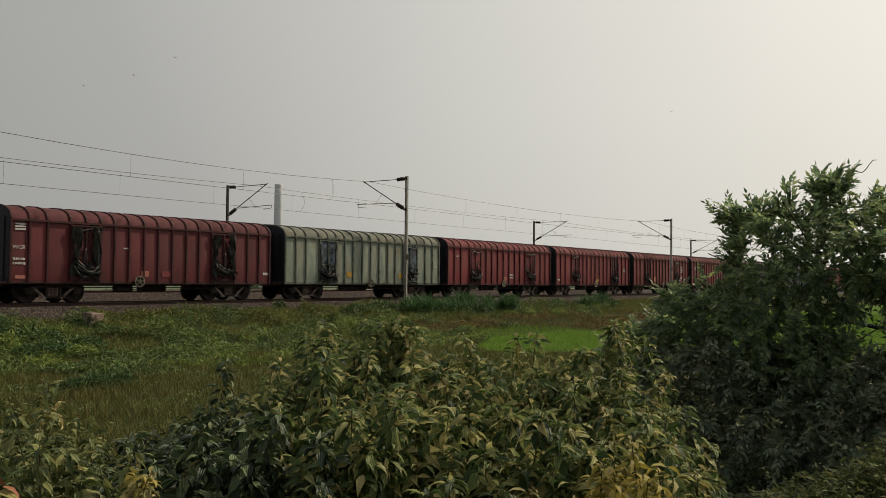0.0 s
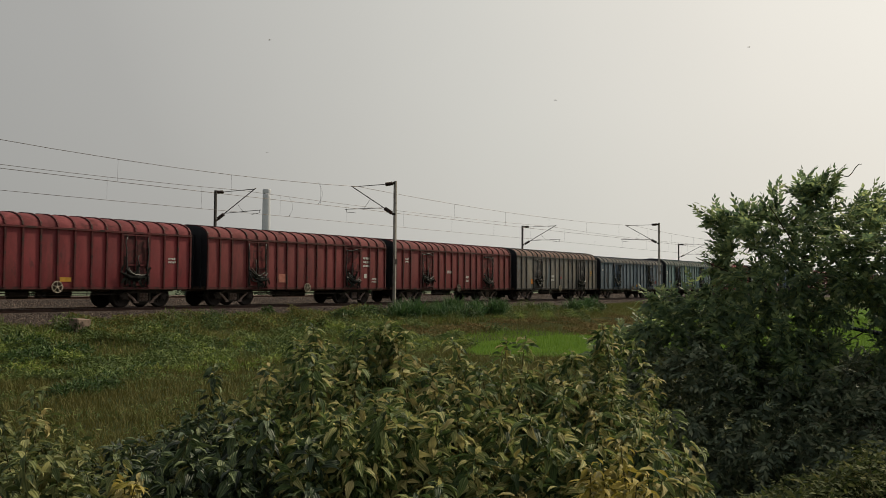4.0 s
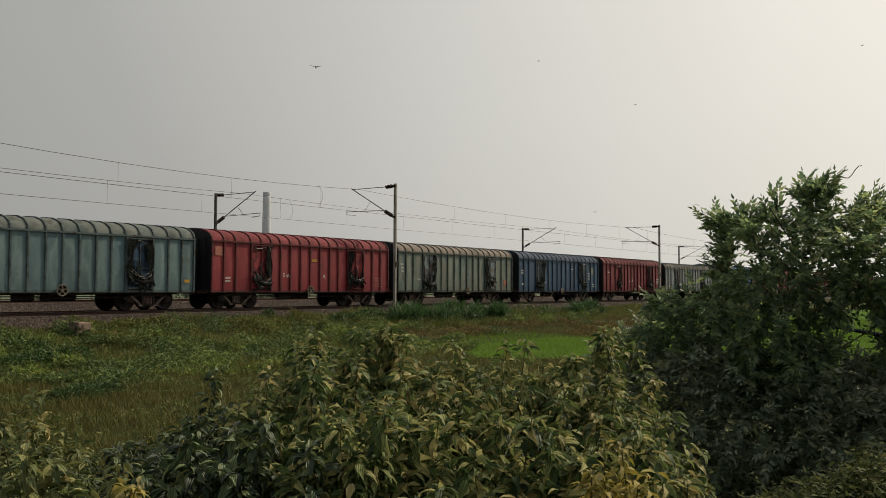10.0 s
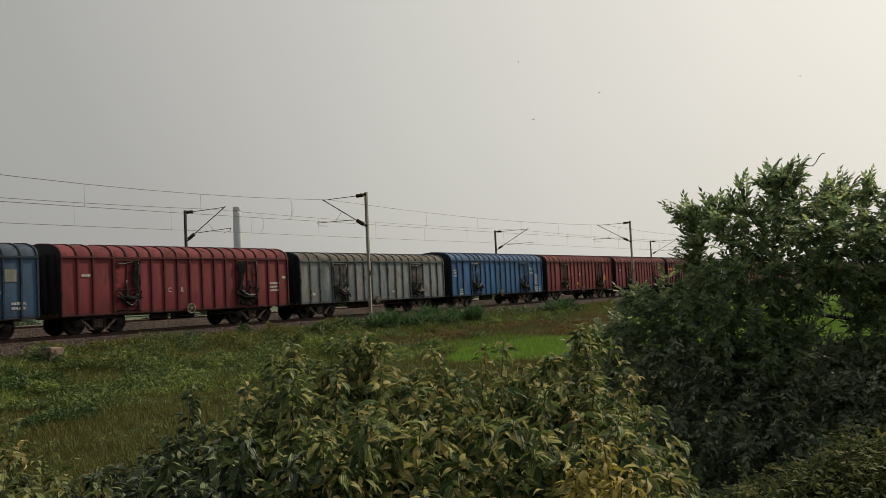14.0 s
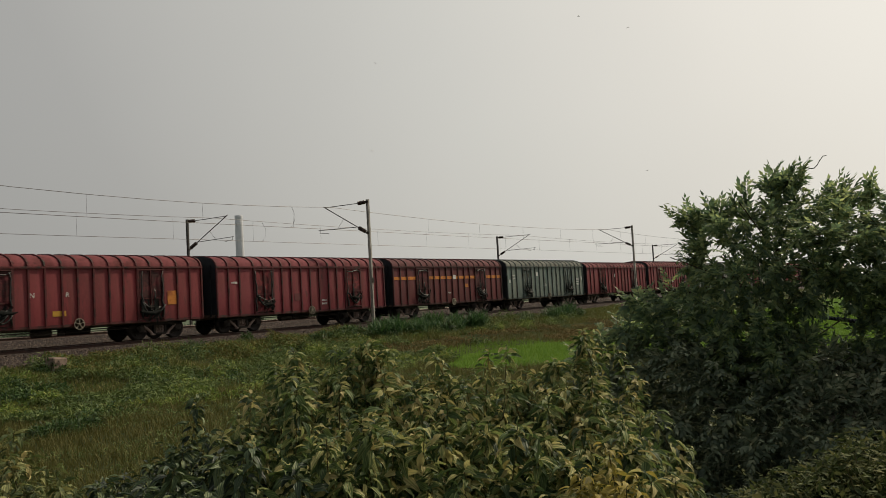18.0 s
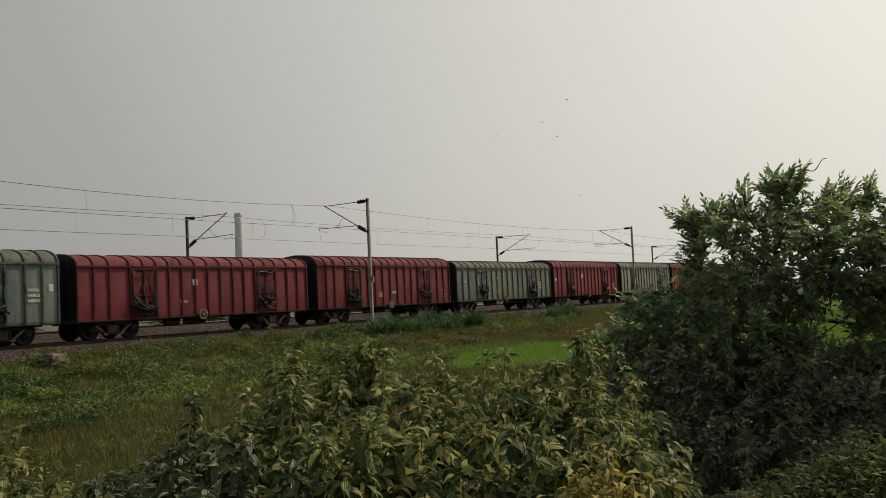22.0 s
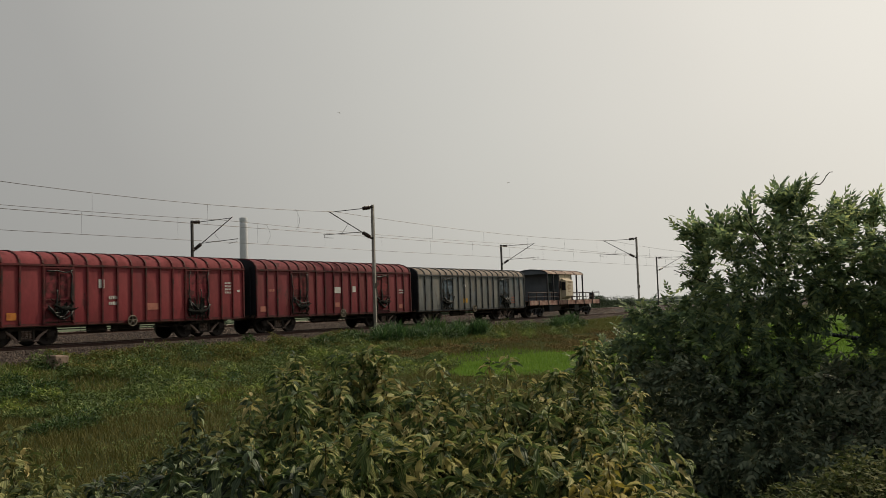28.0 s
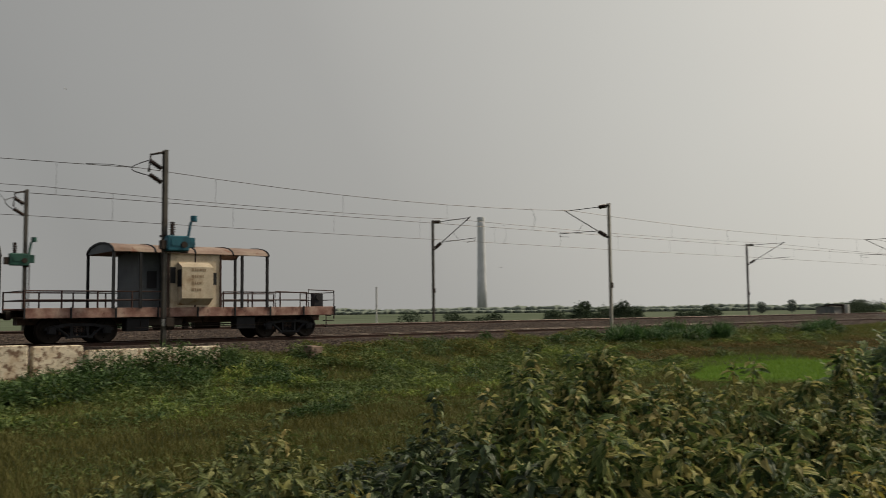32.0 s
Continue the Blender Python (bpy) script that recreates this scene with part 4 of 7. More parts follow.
def wagon(index, x0, color, doorc, label, marks, rustroof=None):
    w = empty("covered_wagon", pose(x0, RAIL_Y, 0), label, "freight wagon", "wagons of the goods train")
    TRAIN.append((w, x0))
    body = M[color]
    roofm = M[(rustroof or color) + '_roof']
    part("underframe", shared("uf", underframe_mesh), M["bogie"], w)
    part("brake_gear", shared("bg", brake_gear_mesh), M["darksteel"], w)
    # ends are near-black: the shade of the sunless end put into the colour
    for x, n in ((0.0, "ea"), (KIND["body"], "eb")):
        part("end_wall", shared(n, lambda x=x: end_wall_mesh(x)), M["black"], w, "end wall coloured near-black for shade")
        s = -1 if x < 1 else 1
        for y in (-1.2, -0.6, 0.0, 0.6, 1.2):
            part("end_rib", shared(("er", s), lambda s=s: Geo().box(min(0.004 * s, 0.06 * s), max(0.004 * s, 0.06 * s), -0.045, 0.045, Z_LOW - 0.05, 3.52).mesh("end_rib")), M["black"], w, at=pose(x, y, 0))
    part("far_side", shared("fs", lambda: Geo().box(0.02, KIND["body"] - 0.02, HALF - 0.03, HALF, Z_LOW, KIND["eave"]).mesh("far_side")), body, w)
    for i, (a, b) in enumerate(zip(KIND["ribs"], KIND["ribs"][1:])):
        if not any(p <= i < q for p, q in DOORS):
            part("side_panel", shared(("sp_", round(b - a, 3)), lambda a=a, b=b: panel_sheet(0.0, b - a).mesh("side_panel", True)), body, w, at=pose(a, 0, 0))
        part("roof_panel", shared(("rp", round(b - a, 3)), lambda a=a, b=b: bulged_arch(0.0, b - a).mesh("roof_panel", True)), roofm, w, at=pose(a, 0, 0))
    inner = [i for i in range(len(KIND["ribs"])) if not any(p < i < q for p, q in DOORS)]
    for i, x in enumerate(KIND["ribs"]):
        if i in inner:
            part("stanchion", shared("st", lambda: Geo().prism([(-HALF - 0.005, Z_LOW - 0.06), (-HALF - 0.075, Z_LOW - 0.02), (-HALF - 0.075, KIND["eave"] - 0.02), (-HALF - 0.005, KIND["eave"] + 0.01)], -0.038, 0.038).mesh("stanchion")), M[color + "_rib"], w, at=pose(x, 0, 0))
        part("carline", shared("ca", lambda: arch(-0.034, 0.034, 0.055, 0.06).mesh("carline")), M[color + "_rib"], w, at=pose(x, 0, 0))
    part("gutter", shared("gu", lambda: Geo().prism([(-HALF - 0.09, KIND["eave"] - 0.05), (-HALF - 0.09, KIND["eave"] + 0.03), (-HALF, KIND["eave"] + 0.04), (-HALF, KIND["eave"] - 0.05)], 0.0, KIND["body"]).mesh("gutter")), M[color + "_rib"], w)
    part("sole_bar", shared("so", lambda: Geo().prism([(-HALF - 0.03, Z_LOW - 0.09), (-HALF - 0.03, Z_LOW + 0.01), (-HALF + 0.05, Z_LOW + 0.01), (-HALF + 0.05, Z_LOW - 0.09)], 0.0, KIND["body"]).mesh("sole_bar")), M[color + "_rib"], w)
    for k, (p, q) in enumerate(DOORS):
        doorm = M[doorc + '_door']
        xm, dw = (KIND["ribs"][p] + KIND["ribs"][q]) / 2, KIND["ribs"][q] - KIND["ribs"][p] - 0.08
        d = part("door", shared(("d", k), lambda dw=dw: door_mesh(dw)), doorm, w, at=pose(xm, 0, 0))
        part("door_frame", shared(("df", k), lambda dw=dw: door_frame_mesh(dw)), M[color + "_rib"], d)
        part("latch", shared("la", latch_mesh), M["darksteel"], d, "dark steel latch bars")
        sd = (index * 2 + k) % 9
        for kb in range(8):
            if kb < 5 or (kb + index + k) % 3:
                part("linkage_bar", shared(("lb", sd, kb), lambda sd=sd, kb=kb: linkage_mesh(sd, kb)), M["linkage"], d, at=pose((0.0, 0.06, -0.05)[sd % 3], 0, 0))
        wide = (1.3, 1.0, 1.5, 1.1, 1.35, 0.95, 1.2, 1.45, 1.05)[sd]
        part("door_seal", shared(("cr", sd), lambda sd=sd, wide=wide: crumple(sd + 1, wide, (0.85, 0.7, 1.0, 0.65, 0.9, 0.75, 0.6, 0.95, 0.8)[sd])), M["tarp"], d, "crumpled dark sealing cloth hanging off the door", at=pose((0.1, 0.2, -0.05, 0.25, 0.0, 0.3, 0.15, -0.1, 0.2)[sd], -HALF - 0.06, 1.75 + 0.05 * (sd % 4)))
        if index in (0, 7, 8, 9, 10, 11, 12):
            for ex in (-0.5, 0.48):
                if index in (0, 8) or (ex > 0) == (k == 0):
                    part("door_seal", shared(("cs", sd, ex), lambda sd=sd, ex=ex: drape(sd + (3 if ex > 0 else 0), 0.42, 2.1 if index in (0, 8) else 1.6)), M["tarp"], d, "torn dark sealing cloth", at=pose(ex, -HALF - 0.05, KIND["eave"] - 0.15))
    for x in (2.15, KIND["body"] - 2.15):
        bogie(w, x)
    for x, r in ((0.0, 0), (KIND["body"], 180)):
        part("coupler", shared("co", coupler_mesh), M["darksteel"], w, at=pose(x, 0, 0, 0, 0, r))
    part("hand_wheel", shared("hw", hand_wheel), M["handwheel"], w, "pale hand-brake wheel", at=pose({0: 5.8, 10: 7.6}.get(index, 6.75), -HALF - 0.12, 0.93))
    for what, x, z, *rest in marks:
        if what == "plate":
            ww, hh, mt = rest
            part("painted_patch", Geo().box(0, ww, -0.003, 0.0, 0, hh), M[mt], w, at=pose(x, Y_MARK - 0.006, z))
        elif what == "bars":
            rows, ww, hh, mt = rest
            for j in range(rows):
                part("marking", shared(("ba", j, ww, hh), lambda: bars(j, ww, hh)), M[mt], w, "faded line of stencilled marking", at=pose(x, Y_MARK - 0.012, z - j * hh * 1.6))
        elif what == "stripe":
            for i, (a, b) in enumerate(zip(KIND["ribs"], KIND["ribs"][1:])):
                if not any(p <= i < q for p, q in DOORS):
                    part("painted_stripe", Geo().box(a + 0.05, b - 0.05, -0.003, 0.0, 2.52, 2.72), M["orange"], w, "faded orange band", at=pose(0, Y_MARK, 0))
        else:
            part("lettering", lettering(what, rest[0]), M[rest[1] if len(rest) > 1 else "white"], w, "stencilled railway initials", at=pose(x, Y_MARK - 0.012, z))
    return w


M["bogieframe"] = mat("dusty_pink_brown_casting", ["6e5c55", "8f7c74", "7e6b63"], rough=0.8, scale=3.0, fine=22.0, bump=0.4, rnd=0.2, stain="2a211d", stain_at=0.55, stain_scale=4.0)
M["linkage"] = mat("oily_dark_linkage_steel", ["151515", "232424", "303231"], rough=0.42, metal=0.4, scale=6.0, fine=40.0, bump=0.3, rnd=0.2, spec=0.5)
M["handwheel"] = mat("dirty_cream_hand_wheel", ["6f675c", "948b7d"], rough=0.7, scale=4.0, fine=30.0, bump=0.1, rnd=0.7)
M["orange"] = mat("faded_orange_band", ["9c5a24", "b87430", "8c4c24"], rough=0.75, scale=3.0, fine=25.0, bump=0.0, rnd=0.3)
PAINTS = {
    "maroon": ("4c151b", "591f25", "311416"), "oxide": ("631a21", "72262c", "371819"), "red": ("721f28", "802c33", "421c1e"), "brick": ("602024", "6d2b2d", "381b1c"),
    "crimson": ("631922", "712630", "361719"), "umber": ("5c3733", "6a4340", "36282a"), "offwhite": ("6c776c", "82897d", "625842"), "greybrown": ("4b4a4c", "5a5858", "46352f"), "bluegrey": ("424f5e", "55636f", "3c3633"),
    "seagreen": ("4b6268", "627679", "42413c"), "beige": ("55635f", "69756f", "50443b"), "navy": ("28405a", "334e6a", "27282d"), "slate": ("5e6b72", "767f86", "5b4636"),
    "blue": ("1f4a76", "2a5a8a", "22282f"), "mint": ("54635f", "667370", "45463a"), "palegreen": ("555e59", "6b726b", "4a4238"), "cream": ("6f7369", "84877c", "5c5240"), "ash": ("4c5054", "5e6266", "443730"), "tan": ("847870", "968b84", "5a4a44"),
}
for k, (a, b, r) in PAINTS.items():
    M[k] = paint(k + "_wagon_paint", a, b, r, 0.6 if k not in ("greybrown", "slate", "bluegrey") else 0.55)
    dirt = 0.4 if k in ('maroon', 'oxide', 'red', 'brick', 'crimson', 'blue', 'navy') else 0.75
    M[k + '_roof'] = mat(k + '_sooty_roof_paint', [tuple((1 - dirt) * u + dirt * t for u, t in zip(lin(a), lin('40373a' if k in ('maroon', 'oxide', 'red', 'brick', 'crimson') else '443e38'))), tuple((1 - dirt * 0.8) * u + dirt * 0.8 * t for u, t in zip(lin(b), lin('564a4c' if k in ('maroon', 'oxide', 'red', 'brick', 'crimson') else '5e574e'))), tuple(0.5 * u + 0.5 * t for u, t in zip(lin(a), lin('2c2724')))], rough=0.85, scale=1.3, fine=12.0, bump=0.2, rnd=0.25, stain=r, stain_at=0.57, spec=0.2)
    M[k + '_door'] = mat(k + '_grimy_door_paint', [tuple(0.72 * u for u in lin(a)), tuple(0.92 * u for u in lin(b)), tuple(0.35 * u for u in lin(a)), tuple(0.85 * u for u in lin(a))], rough=0.75, scale=2.2, fine=13.0, bump=0.3, depth=0.02, rnd=0.3, stain=r, stain_at=0.52, stain_scale=2.5)
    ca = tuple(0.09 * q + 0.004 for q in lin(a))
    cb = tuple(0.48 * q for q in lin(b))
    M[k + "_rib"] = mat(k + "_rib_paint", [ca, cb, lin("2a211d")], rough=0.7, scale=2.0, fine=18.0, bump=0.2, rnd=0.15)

RED_L = "weathered red covered goods wagon with black ribs and crumpled door seals"
WAGONS = [
    ("maroon", "maroon", "dark maroon covered goods wagon with torn black door seals", [("plate", 0.2, 2.95, 0.42, 0.08, "white"), ("plate", 0.2, 3.07, 0.42, 0.06, "white"), ("plate", 0.2, 3.17, 0.42, 0.06, "white"), ("WCR", 0.11, 2.2, 0.22), ("bars", 0.15, 1.75, 2, 0.5, 0.11, "white"), ("plate", 0.25, 1.02, 0.4, 0.13, "pink"), ("plate", 5.0, 2.35, 0.25, 0.06, "white"), ("plate", 5.9, 1.15, 0.4, 0.25, "pink"), ("plate", 7.0, 1.15, 0.45, 0.25, "oxide"), ("plate", 13.0, 1.3, 0.35, 0.12, "white")]),
    ("offwhite", "bluegrey", "grubby off-white covered goods wagon with blue-grey doors", [("plate", 2.75 + 2.0, 1.25, 0.4, 0.3, "yellow"), ("plate", 9.4, 1.2, 0.45, 0.3, "yellow"), ("bars", 12.9, 1.9, 1, 0.3, 0.1, "white")]),
    ("oxide", "oxide", RED_L, [("bars", 1.0, 2.7, 1, 0.3, 0.1, "white"), ("bars", 7.6, 1.5, 2, 0.5, 0.12, "white"), ("plate", 6.9, 1.2, 0.35, 0.2, "pink")]),
    ("oxide", "maroon", RED_L, [("plate", 0.3, 1.2, 0.4, 0.12, "white"), ("plate", 6.9, 1.15, 0.5, 0.18, "yellow"), ("bars", 12.2, 2.2, 2, 0.4, 0.1, "white")]),
    ("brick", "brick", "rust-red covered goods wagon with faded stencils", [("bars", 11.4, 2.6, 3, 0.6, 0.14, "white"), ("plate", 11.5, 1.5, 0.25, 0.25, "white"), ("plate", 4.7, 1.2, 0.5, 0.45, "pink"), ("bars", 12.2, 1.4, 2, 0.4, 0.1, "white")]),
    ("brick", "brick", "rust-red covered goods wagon with faded stencils", [("bars", 1.0, 2.7, 2, 0.3, 0.11, "white"), ("bars", 5.5, 1.9, 1, 0.5, 0.2, "white"), ("bars", 7.7, 1.6, 2, 0.35, 0.16, "white")]),
    ("greybrown", "greybrown", "sooty grey-brown covered goods wagon with rusty roof", [("bars", 5.4, 1.8, 2, 0.45, 0.18, "white"), ("plate", 6.9, 1.7, 0.25, 0.18, "oxide"), ("bars", 12.2, 2.3, 3, 0.4, 0.1, "yellow"), ("plate", 2.2, 1.25, 0.55, 0.4, "orange")], "umber"),
    ("bluegrey", "navy", "faded blue-grey covered goods wagon with dark blue doors", [("plate", 0.4, 2.5, 0.2, 0.15, "white"), ("plate", 7.7, 1.1, 0.5, 0.2, "yellow"), ("plate", 12.2, 1.4, 0.6, 0.3, "oxide")], "ash"),
    ("seagreen", "navy", "pale sea-green covered goods wagon with blue doors", [("bars", 0.25, 2.6, 2, 0.35, 0.12, "white"), ("bars", 1.0, 1.6, 1, 0.4, 0.1, "yellow"), ("plate", 12.9, 1.3, 0.3, 0.14, "yellow")]),
    ("red", "red", "bright red covered goods wagon with black door seals", [("plate", 0.25, 2.65, 0.45, 0.45, "pink"), ("bars", 0.9, 1.5, 2, 0.3, 0.1, "white"), ("S", 4.75, 1.65, 0.3), ("W", 5.0, 1.6, 0.3), ("R", 7.8, 1.6, 0.3), ("plate", 6.9, 2.5, 0.4, 0.15, "yellow"), ("bars", 12.2, 1.6, 4, 0.7, 0.1, "pink")]),
    ("beige", "slate", "dusty beige-grey covered goods wagon", [("bars", 0.3, 2.5, 3, 0.25, 0.13, "white"), ("bars", 2.0, 1.6, 1, 0.3, 0.1, "white"), ("plate", 12.3, 1.3, 0.4, 0.4, "pink")], "tan"),
    ("navy", "bluegrey", "dark blue covered goods wagon with torn door seals", [("bars", 0.4, 2.4, 2, 0.4, 0.12, "white"), ("plate", 0.5, 1.35, 0.3, 0.12, "white"), ("bars", 11.5, 2.3, 3, 0.35, 0.14, "white"), ("plate", 12.05, 2.35, 0.5, 0.5, "cream"), ("bars", 12.3, 1.4, 2, 0.6, 0.12, "white"), ("plate", 8.5, 2.65, 0.2, 0.1, "white")]),
    ("crimson", "crimson", "red covered goods wagon with white initials", [("C", 5.45, 1.75, 0.3), ("R", 6.2, 1.75, 0.3), ("bars", 12.1, 2.0, 3, 0.7, 0.12, "white"), ("plate", 13.0, 2.3, 0.25, 0.12, "white"), ("bars", 1.0, 2.5, 1, 0.4, 0.14, "white")]),
    ("slate", "greybrown", "pale grey covered goods wagon streaked with rust", [("plate", 1.0, 1.3, 0.2, 0.15, "white"), ("bars", 8.3, 1.3, 1, 0.3, 0.1, "white")], "greybrown"),
    ("blue", "blue", "bright blue covered goods wagon with white stencils", [("bars", 0.3, 2.6, 3, 0.35, 0.12, "white"), ("bars", 1.0, 1.25, 3, 0.4, 0.1, "white"), ("ECR", 11.35, 2.65, 0.3), ("bars", 11.45, 2.35, 1, 0.5, 0.16, "white"), ("bars", 12.2, 2.2, 5, 0.5, 0.11, "white"), ("bars", 12.2, 1.2, 3, 0.9, 0.1, "white")]),
    ("oxide", "maroon", RED_L, [("plate", 11.4, 1.6, 0.5, 0.65, "orange"), ("N", 4.6, 2.1, 0.3), ("R", 6.2, 2.1, 0.3), ("plate", 5.6, 1.3, 0.6, 0.22, "yellow")]),
    ("crimson", "oxide", RED_L, [("bars", 1.0, 2.5, 1, 0.4, 0.12, "white"), ("bars", 7.7, 1.4, 2, 0.4, 0.12, "white"), ("plate", 5.5, 1.5, 0.5, 0.4, "maroon")]),
    ("maroon", "maroon", "maroon covered goods wagon with a faded orange band", [("stripe", 0, 0), ("plate", 6.9, 2.5, 0.35, 0.3, "white"), ("bars", 6.2, 1.5, 1, 0.35, 0.12, "white"), ("plate", 8.4, 1.9, 0.4, 0.25, "orange")]),
    ("mint", "mint", "pale mint-green covered goods wagon", [("bars", 0.9, 2.6, 2, 0.4, 0.14, "white"), ("plate", 0.35, 2.1, 0.2, 0.25, "white"), ("plate", 4.75, 2.6, 0.3, 0.3, "white"), ("S R", 6.15, 1.75, 0.28), ("bars", 12.1, 2.2, 3, 0.5, 0.14, "white"), ("plate", 13.0, 2.2, 0.2, 0.3, "white")]),
    ("crimson", "oxide", RED_L, [("plate", 6.2, 2.35, 0.3, 0.3, "white"), ("plate", 5.4, 1.5, 0.5, 0.15, "pink")]),
    ("crimson", "crimson", RED_L, [("plate", 4.9, 2.35, 0.3, 0.35, "white"), ("plate", 5.6, 1.4, 0.5, 0.3, "yellow"), ("bars", 6.9, 1.6, 1, 0.45, 0.16, "white"), ("bars", 12.3, 1.7, 4, 0.6, 0.1, "pink")]),
    ("palegreen", "slate", "grey-green covered goods wagon with white initials", [("bars", 0.9, 2.2, 1, 0.4, 0.14, "white"), ("plate", 5.4, 1.3, 0.55, 0.3, "yellow"), ("S R", 6.9, 1.75, 0.28), ("plate", 5.5, 2.35, 0.25, 0.25, "white"), ("bars", 12.1, 2.0, 3, 0.5, 0.13, "white")]),
    ("red", "oxide", "bright red covered goods wagon with white panels", [("plate", 5.4, 2.4, 0.3, 0.35, "white"), ("plate", 0.3, 2.2, 0.25, 0.2, "white"), ("bars", 5.4, 1.4, 2, 0.3, 0.12, "pink"), ("bars", 12.1, 1.8, 3, 0.6, 0.1, "white")]),
    ("cream", "bluegrey", "cream covered goods wagon with grey-blue doors", [("plate", 6.2, 2.3, 0.3, 0.3, "white"), ("plate", 8.5, 1.3, 0.5, 0.35, "yellow"), ("bars", 12.2, 1.9, 3, 0.5, 0.12, "white")]),
    ("red", "crimson", "bright red covered goods wagon with pink patches", [("plate", 5.1, 2.4, 0.28, 0.38, "white"), ("bars", 5.6, 1.9, 2, 0.5, 0.16, "white"), ("plate", 7.6, 1.4, 0.6, 0.3, "pink"), ("plate", 1.0, 1.1, 0.4, 0.3, "orange"), ("bars", 12.2, 2.6, 4, 0.4, 0.1, "white"), ("plate", 13.0, 2.2, 0.2, 0.1, "white")]),
    ("crimson", "oxide", RED_L, [("plate", 0.3, 1.15, 0.4, 0.28, "pink"), ("bars", 0.9, 2.2, 1, 0.45, 0.15, "pink"), ("plate", 6.1, 2.1, 0.55, 0.35, "white"), ("plate", 7.7, 2.15, 0.3, 0.35, "white"), ("plate", 6.15, 1.3, 0.4, 0.25, "pink"), ("bars", 12.2, 2.2, 2, 0.5, 0.1, "white"), ("plate", 12.2, 1.1, 0.35, 0.25, "pink")]),
    ("ash", "bluegrey", "dull grey covered goods wagon with stained doors", [("plate", 5.5, 2.45, 0.25, 0.2, "white"), ("plate", 5.4, 1.35, 0.55, 0.3, "yellow"), ("bars", 12.1, 1.6, 3, 0.6, 0.12, "pink")], "tan"),
]

# left ends of the wagons at the start, in the order of the train
LEFT = [16.95, 31.44, 45.80, 60.20, 74.62, 89.02, 103.40, 117.66, 132.80, 147.24, 161.65, 176.06, 190.50, 204.90, 220.06, 234.40, 248.75, 263.10, 277.40, 291.65, 306.65, 321.00, 335.85, 350.20, 364.45, 378.75, 393.00]
LONG = (7, 13, 19, 21, 26)
for i, row in enumerate(WAGONS):
    set_kind("long" if i in LONG else "common")
    wagon(i, LEFT[i], row[0], row[1], row[2], row[3], row[4] if len(row) > 4 else None)


